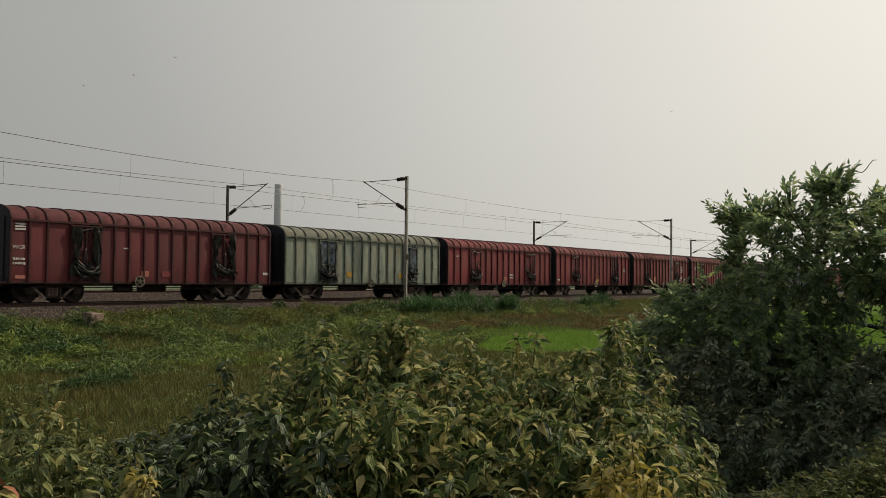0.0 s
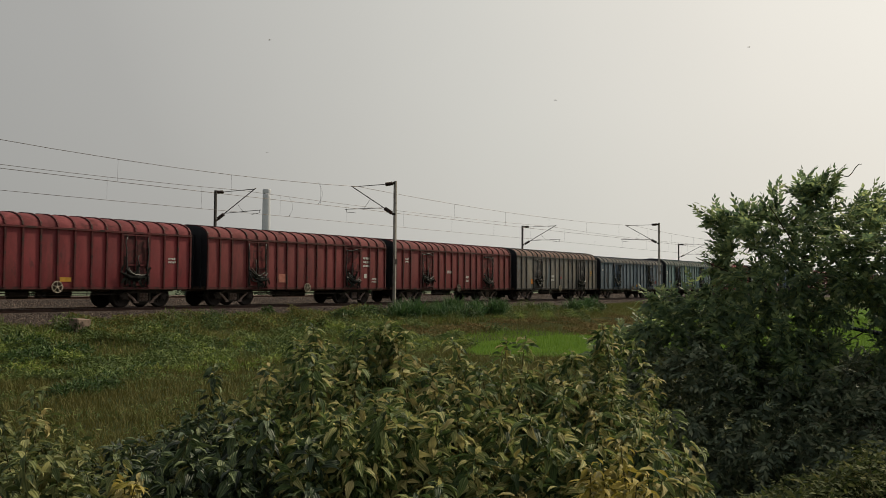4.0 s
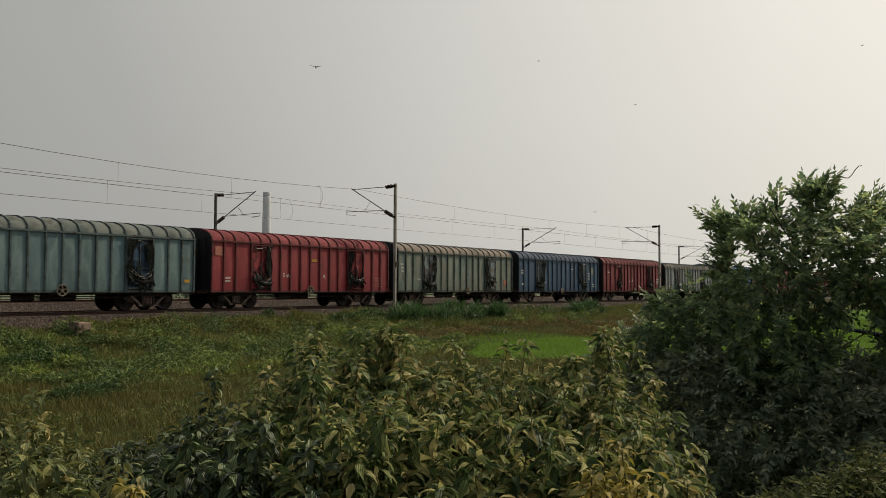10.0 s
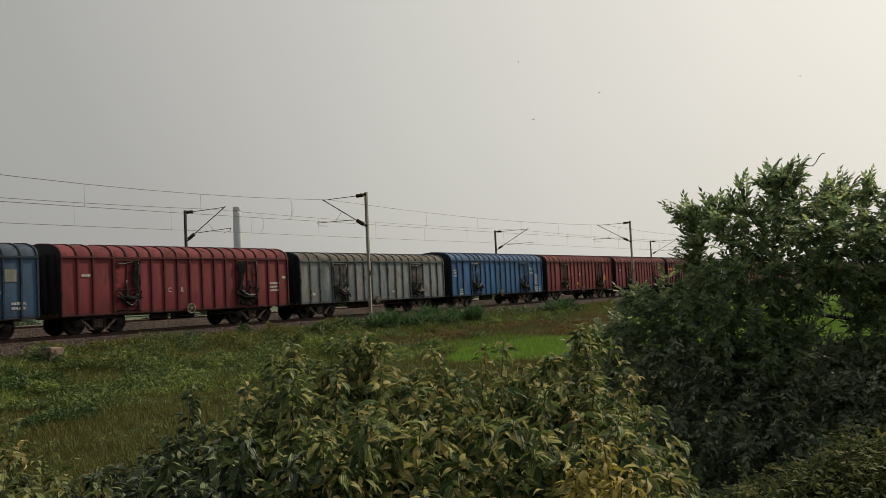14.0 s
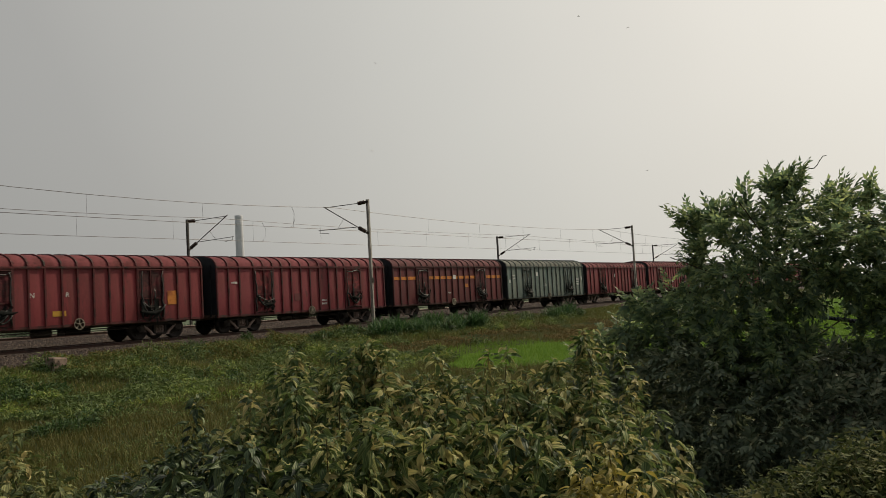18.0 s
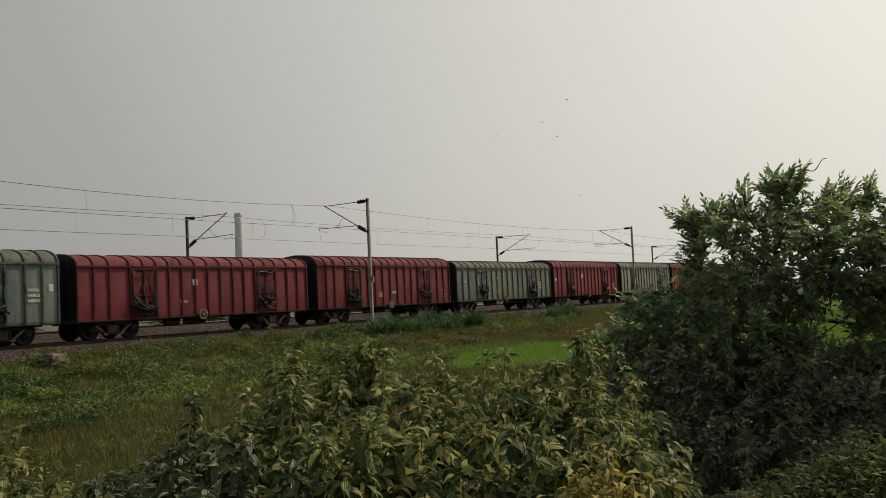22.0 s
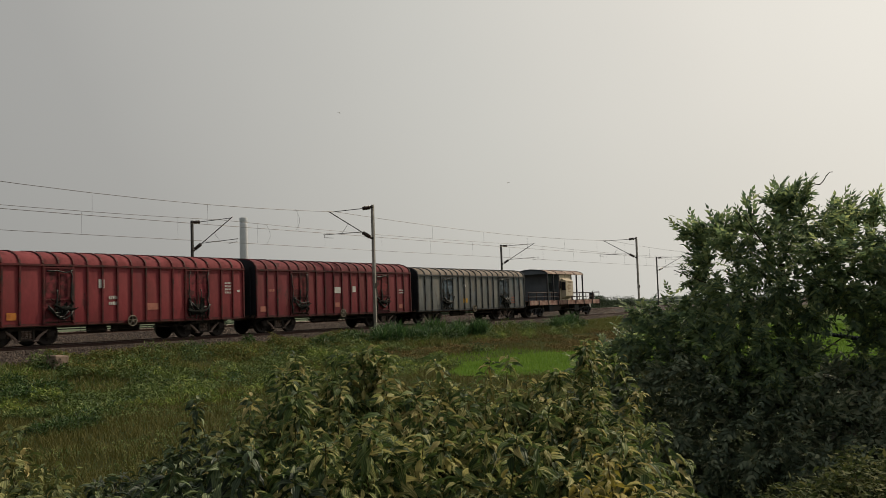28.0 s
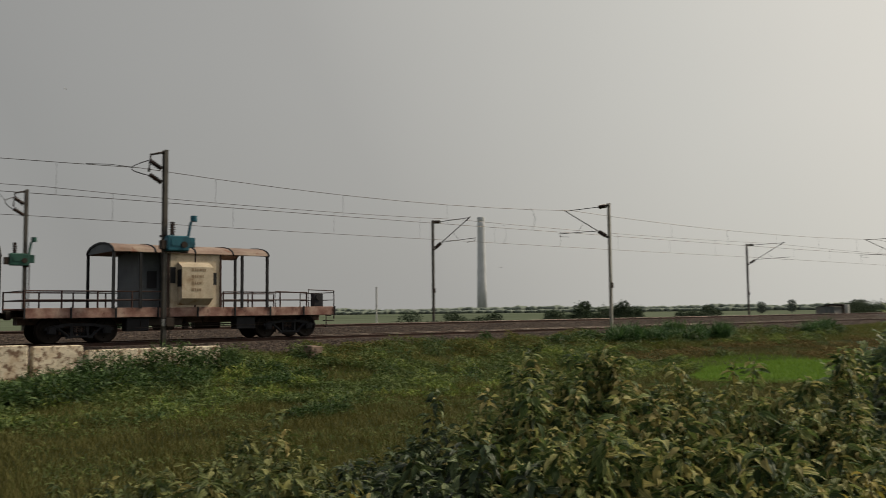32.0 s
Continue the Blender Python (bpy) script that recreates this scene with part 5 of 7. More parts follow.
def brake_van(x0):
    """Open-ended brake van: a deck with rails, a cabin with a side lookout, a curved canopy on posts."""
    v = empty("brake_van", pose(x0, RAIL_Y, 0), "weathered brake van with open decks and a cream cabin", "brake van")
    TRAIN.append((v, x0))
    L = 13.4
    M["vansill"] = mat("faded_red_brown_sill", ["5e3c36", "83655d", "a18a80"], rough=0.8, scale=2.0, fine=18.0, bump=0.2, stain="4a2f28", stain_at=0.56, rnd=0.1)
    M["vancream"] = mat("peeling_cream_paint", ["a39786", "b6aa99", "988771"], rough=0.8, scale=1.5, fine=16.0, bump=0.2, stain="7a4a34", stain_at=0.62)
    M["vanroof"] = mat("rusty_canopy_sheet", ["6c594f", "837067", "94857a"], rough=0.8, scale=1.2, fine=14.0, bump=0.3, stain="6a3d2c", stain_at=0.58, rnd=0.15)
    M["vanink"] = mat("faded_brown_stencil", ["84725f", "93816c"], rough=0.8, scale=4.0, fine=30.0, bump=0.0)
    M["vangrey"] = mat("grey_end_wall_paint", ["4a4f55", "5a6066"], rough=0.75, scale=1.5, fine=14.0, bump=0.15, stain="3a3230", stain_at=0.62)
    part("underframe", Geo().box(0.1, L - 0.1, -0.3, 0.3, 0.72, 1.0).box(0, L, -1.48, 1.48, 0.98, 1.04), M["bogie"], v)
    for i in range(8):
        a, b = L * i / 8, L * (i + 1) / 8
        part("sill_panel", Geo().box(a + 0.02, b - 0.02, -1.56, -1.48, 0.98, 1.36, 0.01), M["vansill"], v, "faded red-brown side sill")
    part("sill_back", Geo().box(0, L, 1.48, 1.56, 0.98, 1.36), M["vansill"], v)
    part("deck", Geo().box(0, L, -1.48, 1.48, 1.28, 1.33), M["vansill"], v)
    for i in range(9):
        x = min(L - 0.04, max(0.04, L * i / 8))
        part("sill_post", Geo().box(x - 0.03, x + 0.03, -1.61, -1.565, 0.96, 1.38), M["black"], v)
    # cabin
    c0, c1 = 5.4, 7.75
    cab = part("cabin", Geo().box(c0, c1, -1.5, 1.5, 1.33, 3.64, 0.02), M["vancream"], v, "cream-painted sheet steel cabin")
    part("end_wall", Geo().box(c0 - 0.03, c0 - 0.004, -1.49, 1.49, 1.34, 3.62), M["vangrey"], cab, "dull grey cabin end wall")
    # no opening is cut: a black sheet paints the shade inside the doorway
    part("doorway", Geo().box(c0 - 0.06, c0 - 0.034, -0.75, 0.0, 1.4, 3.2), M["black"], cab, "black panel painting the dark of an open doorway")
    part("lookout", Geo().prism([(-1.51, 1.45), (-1.95, 1.72), (-1.95, 3.0), (-1.51, 3.22)], 5.85, 7.2), M["vancream"], cab, "cream side lookout box with stencilled lines")
    part("recess_wall", Geo().box(4.45, c0 - 0.07, -0.9, 1.5, 1.34, 3.62), M["vangrey"], cab, "dull grey recessed wall")
    part("window", Geo().box(5.5, 5.75, -1.53, -1.505, 2.35, 3.0), M["black"], cab, "dark side window")
    part("window", Geo().box(4.8, 5.2, -0.93, -0.905, 2.15, 2.85), M["black"], cab, "dark window in the grey wall")
    part("window", Geo().box(5.82, 5.846, -1.9, -1.55, 2.2, 2.9), M["black"], cab, "dark lookout pane")
    part("window", Geo().box(7.38, 7.54, -1.53, -1.505, 2.3, 2.8), M["black"], cab)
    for j in range(4):
        part("marking", shared(("vb", j), lambda j=j: bars(j, 0.62 - 0.07 * j, 0.13)), M["vanink"], cab, "faded line of stencilled writing", at=pose(6.25, -1.957, 2.82 - 0.27 * j))
    for x in (c0 + 0.03, 6.6, c1 - 0.03):
        part("cabin_rib", Geo().box(x - 0.03, x + 0.03, -1.56 if x != 6.6 else -1.515, -1.503, 1.34, 3.66), M["rib"], cab)
    # canopy
    prof = [(-1.62, 3.58), (-1.5, 3.72), (-1.15, 3.86), (-0.6, 3.95), (0, 3.99), (0.6, 3.95), (1.15, 3.86), (1.5, 3.72), (1.62, 3.58)]
    r0, r1, n = 3.2, 9.95, 4
    for i in range(n):
        a, b = r0 + (r1 - r0) * i / n, r0 + (r1 - r0) * (i + 1) / n
        part("roof_sheet", Geo().prism(prof + [(y * 0.985, z - 0.03) for y, z in prof[::-1]], a + 0.015, b - 0.015), M["vanroof"], v, "rusted curved canopy sheet")
    for i in range(n + 1):
        x = r0 + (r1 - r0) * i / n
        up = [(y * 1.01, z + 0.03) for y, z in prof]
        part("roof_hoop", Geo().prism(up + [(y * 0.98, z - 0.05) for y, z in prof[::-1]], x - 0.025, x + 0.025), M["black"], v)
    part("roof_end", Geo().prism(prof, r0 + 0.03, r0 + 0.05), M["vangrey"], v, "dark canopy end sheet")
    for x in (3.24, 4.3, 8.7, 9.9):
        for y in (-1.55, 1.55):
            part("roof_post", Geo().box(x - 0.05, x + 0.05, y - 0.05, y + 0.05, 1.33, 3.6), M["black"], v)
    # rails
    for y in (-1.53, 1.53):
        for a, b in ((0.02, c0 - 0.1), (c1 + 0.1, L - 1.5)):
            for z in (1.66, 2.0):
                part("hand_rail", Geo().tube([(a, y, z), (b, y, z)], 0.03, 6), M["rib"], v)
            k = max(2, int((b - a) / 1.3))
            for i in range(k + 1):
                x = a + (b - a) * i / k
                part("rail_post", Geo().tube([(x, y, 1.3), (x, y, 2.02)], 0.034, 6), M["rib"], v)
        g = Geo().tube([(L - 1.4, y, 1.3), (L - 1.4, y, 2.12), (L - 0.05, y, 2.08), (L - 0.05, y, 0.8)], 0.03, 6)
        part("end_rail", g, M["rib"], v)
    for x in (0.05, L - 0.05):
        for z in (1.66, 2.0):
            part("hand_rail", Geo().tube([(x, -1.53, z), (x, 1.53, z)], 0.022, 6), M["rib"], v)
    part("hand_brake", Geo().box(L - 0.95, L - 0.45, -1.25, -0.95, 1.33, 1.95, 0.02).tube([(L - 0.7, -1.3, 1.8), (L - 0.7, -0.9, 1.8)], 0.16, 12), M["black"], v, "black hand-brake stand")
    part("tail_lamp", Geo().lathe([(0.06, 0), (0.08, 0.02), (0.08, 0.06), (0.05, 0.08)], 10, Matrix.Translation((L + 0.02, -1.2, 1.2)) @ Matrix.Rotation(radians(90), 4, "Y")), M["darksteel"], v)
    part("brake_gear", shared("bg", brake_gear_mesh), M["darksteel"], v)
    for x in (4.3, 9.0):
        part("battery_box", Geo().box(x - 0.45, x + 0.45, -1.35, -0.8, 0.42, 0.97, 0.03), M["black"], v)
    part("tool_box", Geo().box(4.6, 6.2, -1.2, -0.7, 0.62, 0.96, 0.02), M["darksteel"], v)
    part("steps", Geo().box(L - 0.5, L - 0.1, -1.6, -1.3, 0.42, 0.46).box(L - 0.5, L - 0.1, -1.6, -1.3, 0.7, 0.74).box(L - 0.52, L - 0.49, -1.6, -1.57, 0.42, 1.0), M["darksteel"], v)
    # black bogie sides put the shade under the van into the colour
    for x in (2.15, L - 2.15):
        bogie(v, x, "black")
    for x, r in ((0.0, 0), (L, 180)):
        part("coupler", shared("co", coupler_mesh), M["darksteel"], v, at=pose(x, 0, 0, 0, 0, r))


set_kind("common")
brake_van(408.0)

# ---------------------------------------------------------------- isolator masts at the station end


def isolator_mast(x, y, base, top, s, colour, label, bx=0.0):
    m = empty("isolator_mast", pose(x, y, 0), label, "mast", "isolator masts")
    part("post", beam_mast(top, base, 0.11), M["maststeel"], m)
    part("foundation", Geo().box(-0.3, 0.3, -0.3, 0.3, base - 0.5, base + 0.05, 0.03), M["concrete"], m)
    part("top_arm", Geo().tube([(0.1, 0, top - 0.05), (-0.55, 0.1 * s, top - 0.22), (-0.62, 0.1 * s, top - 0.9)], 0.05, 6), M["darksteel"], m)
    part("line_insulator", insulator((-0.6, 0.1 * s, top - 0.45), (-0.12, 0.05 * s, top - 0.75), 6, 0.115), M["insulator"], m, "dark ribbed porcelain insulator")
    part("line_insulator", insulator((-0.6, 0.1 * s, top - 1.0), (-0.12, 0.05 * s, top - 1.3), 6, 0.115), M["insulator"], m, "dark ribbed porcelain insulator")
    loop = [(-0.62 - 0.5 * math.sin(math.pi * u), (0.1 + 0.5 * math.sin(math.pi * u)) * s, top - 0.45 - 0.6 * u) for u in np.linspace(0, 1, 8)]
    part("jumper", Geo().tube(loop, 0.02, 5).tube([(-1.1, 0.6 * s, top - 0.7), (-1.6, 1.6 * s, top - 0.5), (-2.2, 2.7 * s, top - 0.38)], 0.014, 5), M["wire"], m)
    box = part("switch_box", Geo().box(-0.05 + bx, 0.85 + bx, -0.45, -0.12, 3.55, 4.15, 0.04).box(0.8 + bx, 1.1 + bx, -0.4, -0.16, 3.7, 4.1, 0.02).box(0.1 + bx, 0.45 + bx, -0.475, -0.455, 3.75, 4.02), colour, m, "painted steel switch mechanism box")
    part("box_insulator", insulator((0.2 + bx, -0.28, 4.16), (0.2 + bx, -0.28, 4.7), 6, 0.115), M["insulator"], box)
    part("crank_arm", Geo().tube([(0.85 + bx, -0.28, 4.1), (0.95 + bx, -0.28, 4.7), (1.1 + bx, -0.28, 4.85)], 0.06, 8).tube([(1.08 + bx, -0.28, 4.75), (1.08 + bx, -0.28, 4.98)], 0.13, 10), colour, box)
    part("down_pipe", Geo().tube([(0.16, -0.16, base), (0.16, -0.16, 4.1)], 0.03, 6), M["darksteel"], m)
    part("lever_box", Geo().box(0.0, 0.3, -0.3, -0.14, 0.6, 0.95, 0.02), M["darksteel"], m, "small dark lever box")
    part("plate", Geo().box(-0.1, 0.1, -0.135, -0.122, 0.62, 0.9), M["white"], m, "small white enamel plate")
    part("bracket", Geo().box(-0.14, 0.9 + bx, -0.2, -0.1, 3.5, 3.56).box(-0.14, 0.14, -0.16, 0.16, 4.1, 4.18), M["darksteel"], m)
    part("motor", Geo().tube([(0.62 + bx, -0.5, 3.8), (0.62 + bx, -0.3, 3.8)], 0.13, 10).box(-0.28 + bx, -0.06 + bx, -0.4, -0.14, 3.6, 3.95, 0.02), M["darksteel"], m)
    return m


M["bluebox"] = mat("blue_green_enamel", ["123f50", "1c5566", "174a5c"], rough=0.5, scale=3.0, fine=20.0, bump=0.1, stain="2b3438", stain_at=0.62)
M["greenbox"] = mat("dull_green_enamel", ["1c3f38", "285248"], rough=0.6, scale=3.0, fine=20.0, bump=0.1)
isolator_mast(NEAR_X[0], NEAR_M, -0.66, 7.55, 1, M["bluebox"], "steel mast with porcelain insulators and a blue switch box")
isolator_mast(FARM_X[0], FARM_M, 0.15, 7.39, -1, M["greenbox"], "steel mast with porcelain insulators and a green switch box", -0.75)

# ---------------------------------------------------------------- trackside
wall = empty("retaining_wall", pose(0, 31.0, 0), "peeling whitewashed concrete retaining wall beside the track", "wall")
for i, (a, b, z0, z1) in enumerate(((-9, -3, -1.6, 0.2), (-2.9, 2.4, -1.6, 0.2), (2.5, 7.75, -1.6, 0.12), (7.95, 9.55, -1.4, 0.06), (9.7, 11.4, -1.3, -0.12), (11.5, 14.6, -1.2, -0.13))):
    part("wall_block", Geo().box(a, b, -0.2, 0.25, z0, z1, 0.03), M["whitewash"], wall, at=pose(0, 0.15 * (i % 2), 0))
part("wall_footing", Geo().box(6.0, 8.4, -0.75, -0.25, -1.6, -1.1, 0.05), M["whitewash"], wall)
M["blockstone"] = mat("brownish_stained_concrete", ["5e5048", "7a6a60", "695a50"], rough=0.9, scale=3.0, fine=25.0, bump=0.4, stain="352a25", stain_at=0.52, stain_scale=4.0)
tagged(part("marker_block", Geo().box(-0.34, 0.34, -0.24, 0.24, -0.5, 0.2, 0.04), M["blockstone"], at=pose(18.9, 31.3, -0.48, 3, 4, 12)), "small grey concrete block at the foot of the ballast", "concrete block")
tagged(part("white_post", Geo().tube([(0, 0, -1.6), (0, 0, 3.17)], 0.07, 8), M["white"], at=pose(42.4, 60, 0)), "slim whitewashed post beyond the tracks", "post")
hut = empty("trackside_hut", pose(107.0, 52.6, 0), "pair of low dark sheet huts beyond the tracks", "hut")
part("wall", Geo().box(-2.1, -0.1, -1.2, 1.2, -1.4, 1.12, 0.05), M["ash"], hut)
part("roof", Geo().prism([(-1.4, 1.1), (0, 1.2), (1.4, 1.1), (0, 1.15)], -2.2, -0.05), M["darksteel"], hut)
part("wall", Geo().box(0.1, 1.9, -1.2, 1.2, -1.4, 1.36, 0.05), M["darksteel"], hut)
part("roof", Geo().prism([(-1.4, 1.34), (0, 1.46), (1.4, 1.34), (0, 1.41)], 0.0, 2.0), M["darksteel"], hut)
tagged(part("white_pillar", Geo().box(-0.2, 0.2, -0.2, 0.2, -1.4, 1.4, 0.03), M["white"], at=pose(107.4, 51.0, 0)), "whitewashed square pillar beyond the tracks", "pillar")

# chimney stack, its haze put into the pale shaft colour
CH_AZ, CH_R = 42.21, 1500.0
chim = empty("power_station_chimney", pose(CH_R * math.sin(radians(CH_AZ)), CH_R * math.cos(radians(CH_AZ)), -1.8), "tall far-off concrete chimney, paled to suggest haze", "chimney")
part("shaft", Geo().lathe([(8.7, 0), (7.9, 50), (7.0, 100), (6.4, 150), (6.2, 163.5)], 32), M["chimney"], chim, smooth=True)
part("rim", Geo().lathe([(6.4, 157), (6.6, 158), (6.6, 163), (6.3, 164), (5.0, 164)], 32), M["chimney"], chim, smooth=True)

# ---------------------------------------------------------------- plants


def foliage(name, lobes, n, size, lance, material, parent, droop=0.5, label="", narrow=1.0):
    """Leaves spread over a set of uneven lobes (x, y, z, rx, ry, rz), most of them near the outside."""
    vol = np.array([a[3] * a[4] * a[5] for a in lobes]) ** 0.7
    pick = rng.choice(len(lobes), n, p=vol / vol.sum())
    L = np.array(lobes, float)[pick]
    d = rng.normal(size=(n, 3))
    d /= np.linalg.norm(d, axis=1)[:, None]
    rad = 0.35 + 0.65 * rng.random(n) ** 0.5
    rad *= 1 + 0.25 * np.sin(d[:, 0] * 7 + d[:, 2] * 5) * np.sin(d[:, 1] * 6)
    pos = L[:, :3] + d * L[:, 3:] * rad[:, None]
    yaw = np.arctan2(d[:, 1], d[:, 0]) - math.pi / 2 + rng.normal(0, 0.9, n)
    pitch = -droop + rng.normal(0, 0.55, n) + 0.4 * d[:, 2]
    rots = rot_mats(yaw, pitch, rng.normal(0, 0.5, n))
    tv, tf = (LANCE_V, LANCE_F) if lance else (LEAF_V, LEAF_T)
    me = scatter(name, tv, tf, pos, rots, (size * (0.6 + 0.7 * rng.random(n)))[:, None] * np.array([narrow, 1.0, 1.0]))
    me.materials.append(material)
    return part(name, me, material, parent, label)


def polar(az, r):
    return r * math.sin(radians(az)), r * math.cos(radians(az))


def shrub_plant(az, r, top, spread, n_stem, leaf, yellow=0.12, leafmat="plant"):
    """A clump of upright leafy stems: each stem carries pairs of drooping leaves and a tip whorl."""
    x, y = polar(az, r)
    gz = float(ground_z(np.array(x), np.array(y)))
    p = empty("leafy_shrub", pose(x, y, gz), "leafy shrub with drooping, partly yellowed leaves", "shrub", "foreground shrubs")
    pos, yaw, pitch, sz, old = [], [], [], [], []
    H = top - gz

    def whorl(c, n, l, up):
        y = rng.random() < yellow * 1.5
        for j in range(n):
            old.append(y and rng.random() < 0.8)
            pos.append((c[0], c[1], c[2] - 0.008 * j))
            yaw.append(j * 2.4 + rng.normal(0, 0.6))
            pitch.append(up - 0.16 * j + rng.normal(0, 0.38))
            sz.append(l * (0.55 + 0.08 * j) * rng.uniform(0.6, 1.35))

    for k in range(n_stem):
        a, q = rng.random() * 6.28, spread * math.sqrt(rng.random())
        h = H * (1.0 - 0.24 * (q / spread) ** 2) * rng.uniform(0.8, 1.0) if k else H
        q = q if k else 0.05
        bx, by = 0.35 * q * math.cos(a), 0.35 * q * math.sin(a)
        tx, ty = q * math.cos(a), q * math.sin(a)
        bend = rng.normal(0, 0.09, 2)
        pts = [(bx + (tx - bx) * u ** 1.5 + bend[0] * math.sin(3 * u), by + (ty - by) * u ** 1.5 + bend[1] * math.sin(3 * u), (h - 0.05) * u) for u in np.linspace(0, 1, 6)]
        part("stem", Geo().tube(pts, 0.008, 4, 0.002, caps=False), M["stem"], p)
        m = int(h / 0.05)
        for j in range(m):
            u = 0.2 + 0.8 * ((j + rng.random()) / m) ** 0.75
            i = min(4, int(u * 5))
            f = u * 5 - i
            c = [pts[i][t] * (1 - f) + pts[i + 1][t] * f for t in range(3)]
            ya = j * 2.4 + rng.normal(0, 0.4)
            aged = rng.random() < yellow
            # drooping leaves on short stalks all round the node, smaller towards the tip
            for b in range(rng.integers(4, 7)):
                yb = ya + b * 2.2 + rng.normal(0, 0.4)
                out = rng.uniform(0.015, 0.09) * (1.35 - u)
                old.append(aged and rng.random() < 0.8 or rng.random() < 0.4 * yellow)
                pos.append((c[0] - math.sin(yb) * out, c[1] + math.cos(yb) * out, c[2] + rng.uniform(-0.01, 0.03)))
                yaw.append(yb)
                pitch.append(rng.normal(-0.72 + 0.55 * u ** 4, 0.38))
                sz.append(leaf * (1.2 - 0.4 * u) * rng.uniform(0.55, 1.25))
        whorl(pts[-1], 8, leaf * 0.95, 0.55)
    pos, yaw, pitch, sz = np.array(pos), np.array(yaw), np.array(pitch), np.array(sz)
    isy = np.array(old)
    for sel, nm, mt in ((~isy, "leaves", leafmat), (isy, "yellow_leaves", "yleaf")):
        if sel.sum() > 3:
            me = scatter(nm, LEAF_V, LEAF_T, pos[sel], rot_mats(yaw[sel], pitch[sel], rng.normal(0, 0.55, sel.sum())), sz[sel])
            part(nm, me, M[mt], p, "yellowed drooping leaves" if nm != "leaves" else "")
    return p


# how high the shrubs' tops stand, as seen at 5 m, by bearing
TOP_AZ = [10, 13, 15, 17.4, 19, 24, 28, 31, 34, 37, 38.7, 40, 42, 43, 44.2, 45.5, 47, 49.5, 51, 54, 56, 58.4, 59.6, 61, 63.5, 64.6, 65.5, 66.4, 68.5, 69.3, 70, 72]
TOP_Z = [0.1, 0.2, 0.27, 0.34, 0.33, 0.44, 0.5, 0.38, 0.4, 0.47, 0.58, 0.6, 0.52, 0.7, 0.9, 0.96, 0.86, 0.98, 0.9, 0.84, 0.82, 0.88, 0.87, 0.76, 0.86, 0.94, 0.85, 0.7, 0.68, 0.6, 0.3, 0.2]


def shrub_top(az, r, less=0.0):
    return EYE[2] + (float(np.interp(az, TOP_AZ, TOP_Z)) - EYE[2] - less) * r / 5


def pick_leaf(az):
    return "plant2" if az < 32.5 else "darkplant" if az < 44 else "plant"


rs = random.Random(11)
az = 12.0
while az < 67.6:
    tall = 44 < az < 69
    r = rs.uniform(4.7, 5.6)
    shrub_plant(az, r, shrub_top(az, r, rs.choice((0.0, 0.03, 0.1))), 0.36, 18 if tall else 13, 0.074 if tall else 0.068, 0.12 if tall else 0.04, pick_leaf(az))
    r = rs.uniform(4.1, 4.6)
    shrub_plant(az + 0.8, r, shrub_top(az + 0.8, r, 0.2 if tall else 0.1), 0.36, 15, 0.08 if tall else 0.075, 0.12 if tall else 0.04, pick_leaf(az + 0.8))
    if az > 18:
        r = rs.uniform(3.5, 3.9)
        shrub_plant(az + 1.2, r, shrub_top(az + 1.2, r, 0.42 if tall else 0.2), 0.34, 12, 0.09, 0.08 if tall else 0.02, pick_leaf(az + 1.2))
    az += 2.1
for az, top in ((44.6, 0.84), (45.6, 0.92), (48.8, 0.92), (50.0, 0.95), (51.4, 0.86), (54.4, 0.86), (58.8, 0.87), (63.6, 0.88), (64.5, 0.94), (39.2, 0.68), (28.2, 0.6), (26.5, 0.5)):
    shrub_plant(az, 5.0, top, 0.13, 4, 0.078, 0.1, pick_leaf(az))
shrub_plant(34.8, 3.15, 0.5, 0.16, 9, 0.06, 0.3, "goldleaf")
shrub_plant(32.4, 3.2, 0.55, 0.16, 8, 0.06, 0.3, "plant2")
shrub_plant(64.6, 3.15, 0.6, 0.22, 12, 0.06, 0.1, "goldleaf")
shrub_plant(66.6, 3.15, 0.52, 0.2, 9, 0.055, 0.1, "goldleaf")
shrub_plant(27.0, 3.2, 0.48, 0.16, 7, 0.09, 0.05, "dryleaf")

# broad-leaved tree with a dark skirt of foliage
tx, ty = polar(76.5, 8.2)
tz = -1.7
tree = empty("small_tree", pose(tx, ty, tz), "dense dark green tree with glossy pointed leaves", "tree")
trunk = Geo().tube([(0, 0, 0), (0.05, 0.03, 0.9), (-0.03, 0.0, 1.7), (0.06, 0.05, 2.5), (0.02, 0, 3.1)], 0.075, 9, 0.025)
for k in range(18):
    a, z = k * 2.4, 0.8 + 0.13 * k
    q = rng.uniform(0.25, 0.5)
    q = 0.35 + 0.6 * (k % 3) / 2
    trunk.tube([(0, 0, z), (0.4 * q * math.cos(a), 0.4 * q * math.sin(a), z + 0.2), (q * math.cos(a), q * math.sin(a), z + 0.45)], 0.016 - 0.0006 * k, 6, 0.004)
part("trunk", trunk, M["bark"], tree, smooth=True)


def lobe(az, r, z, s, sz):
    x, y = polar(az, r)
    return (x - tx, y - ty, z - tz, s, s, sz)


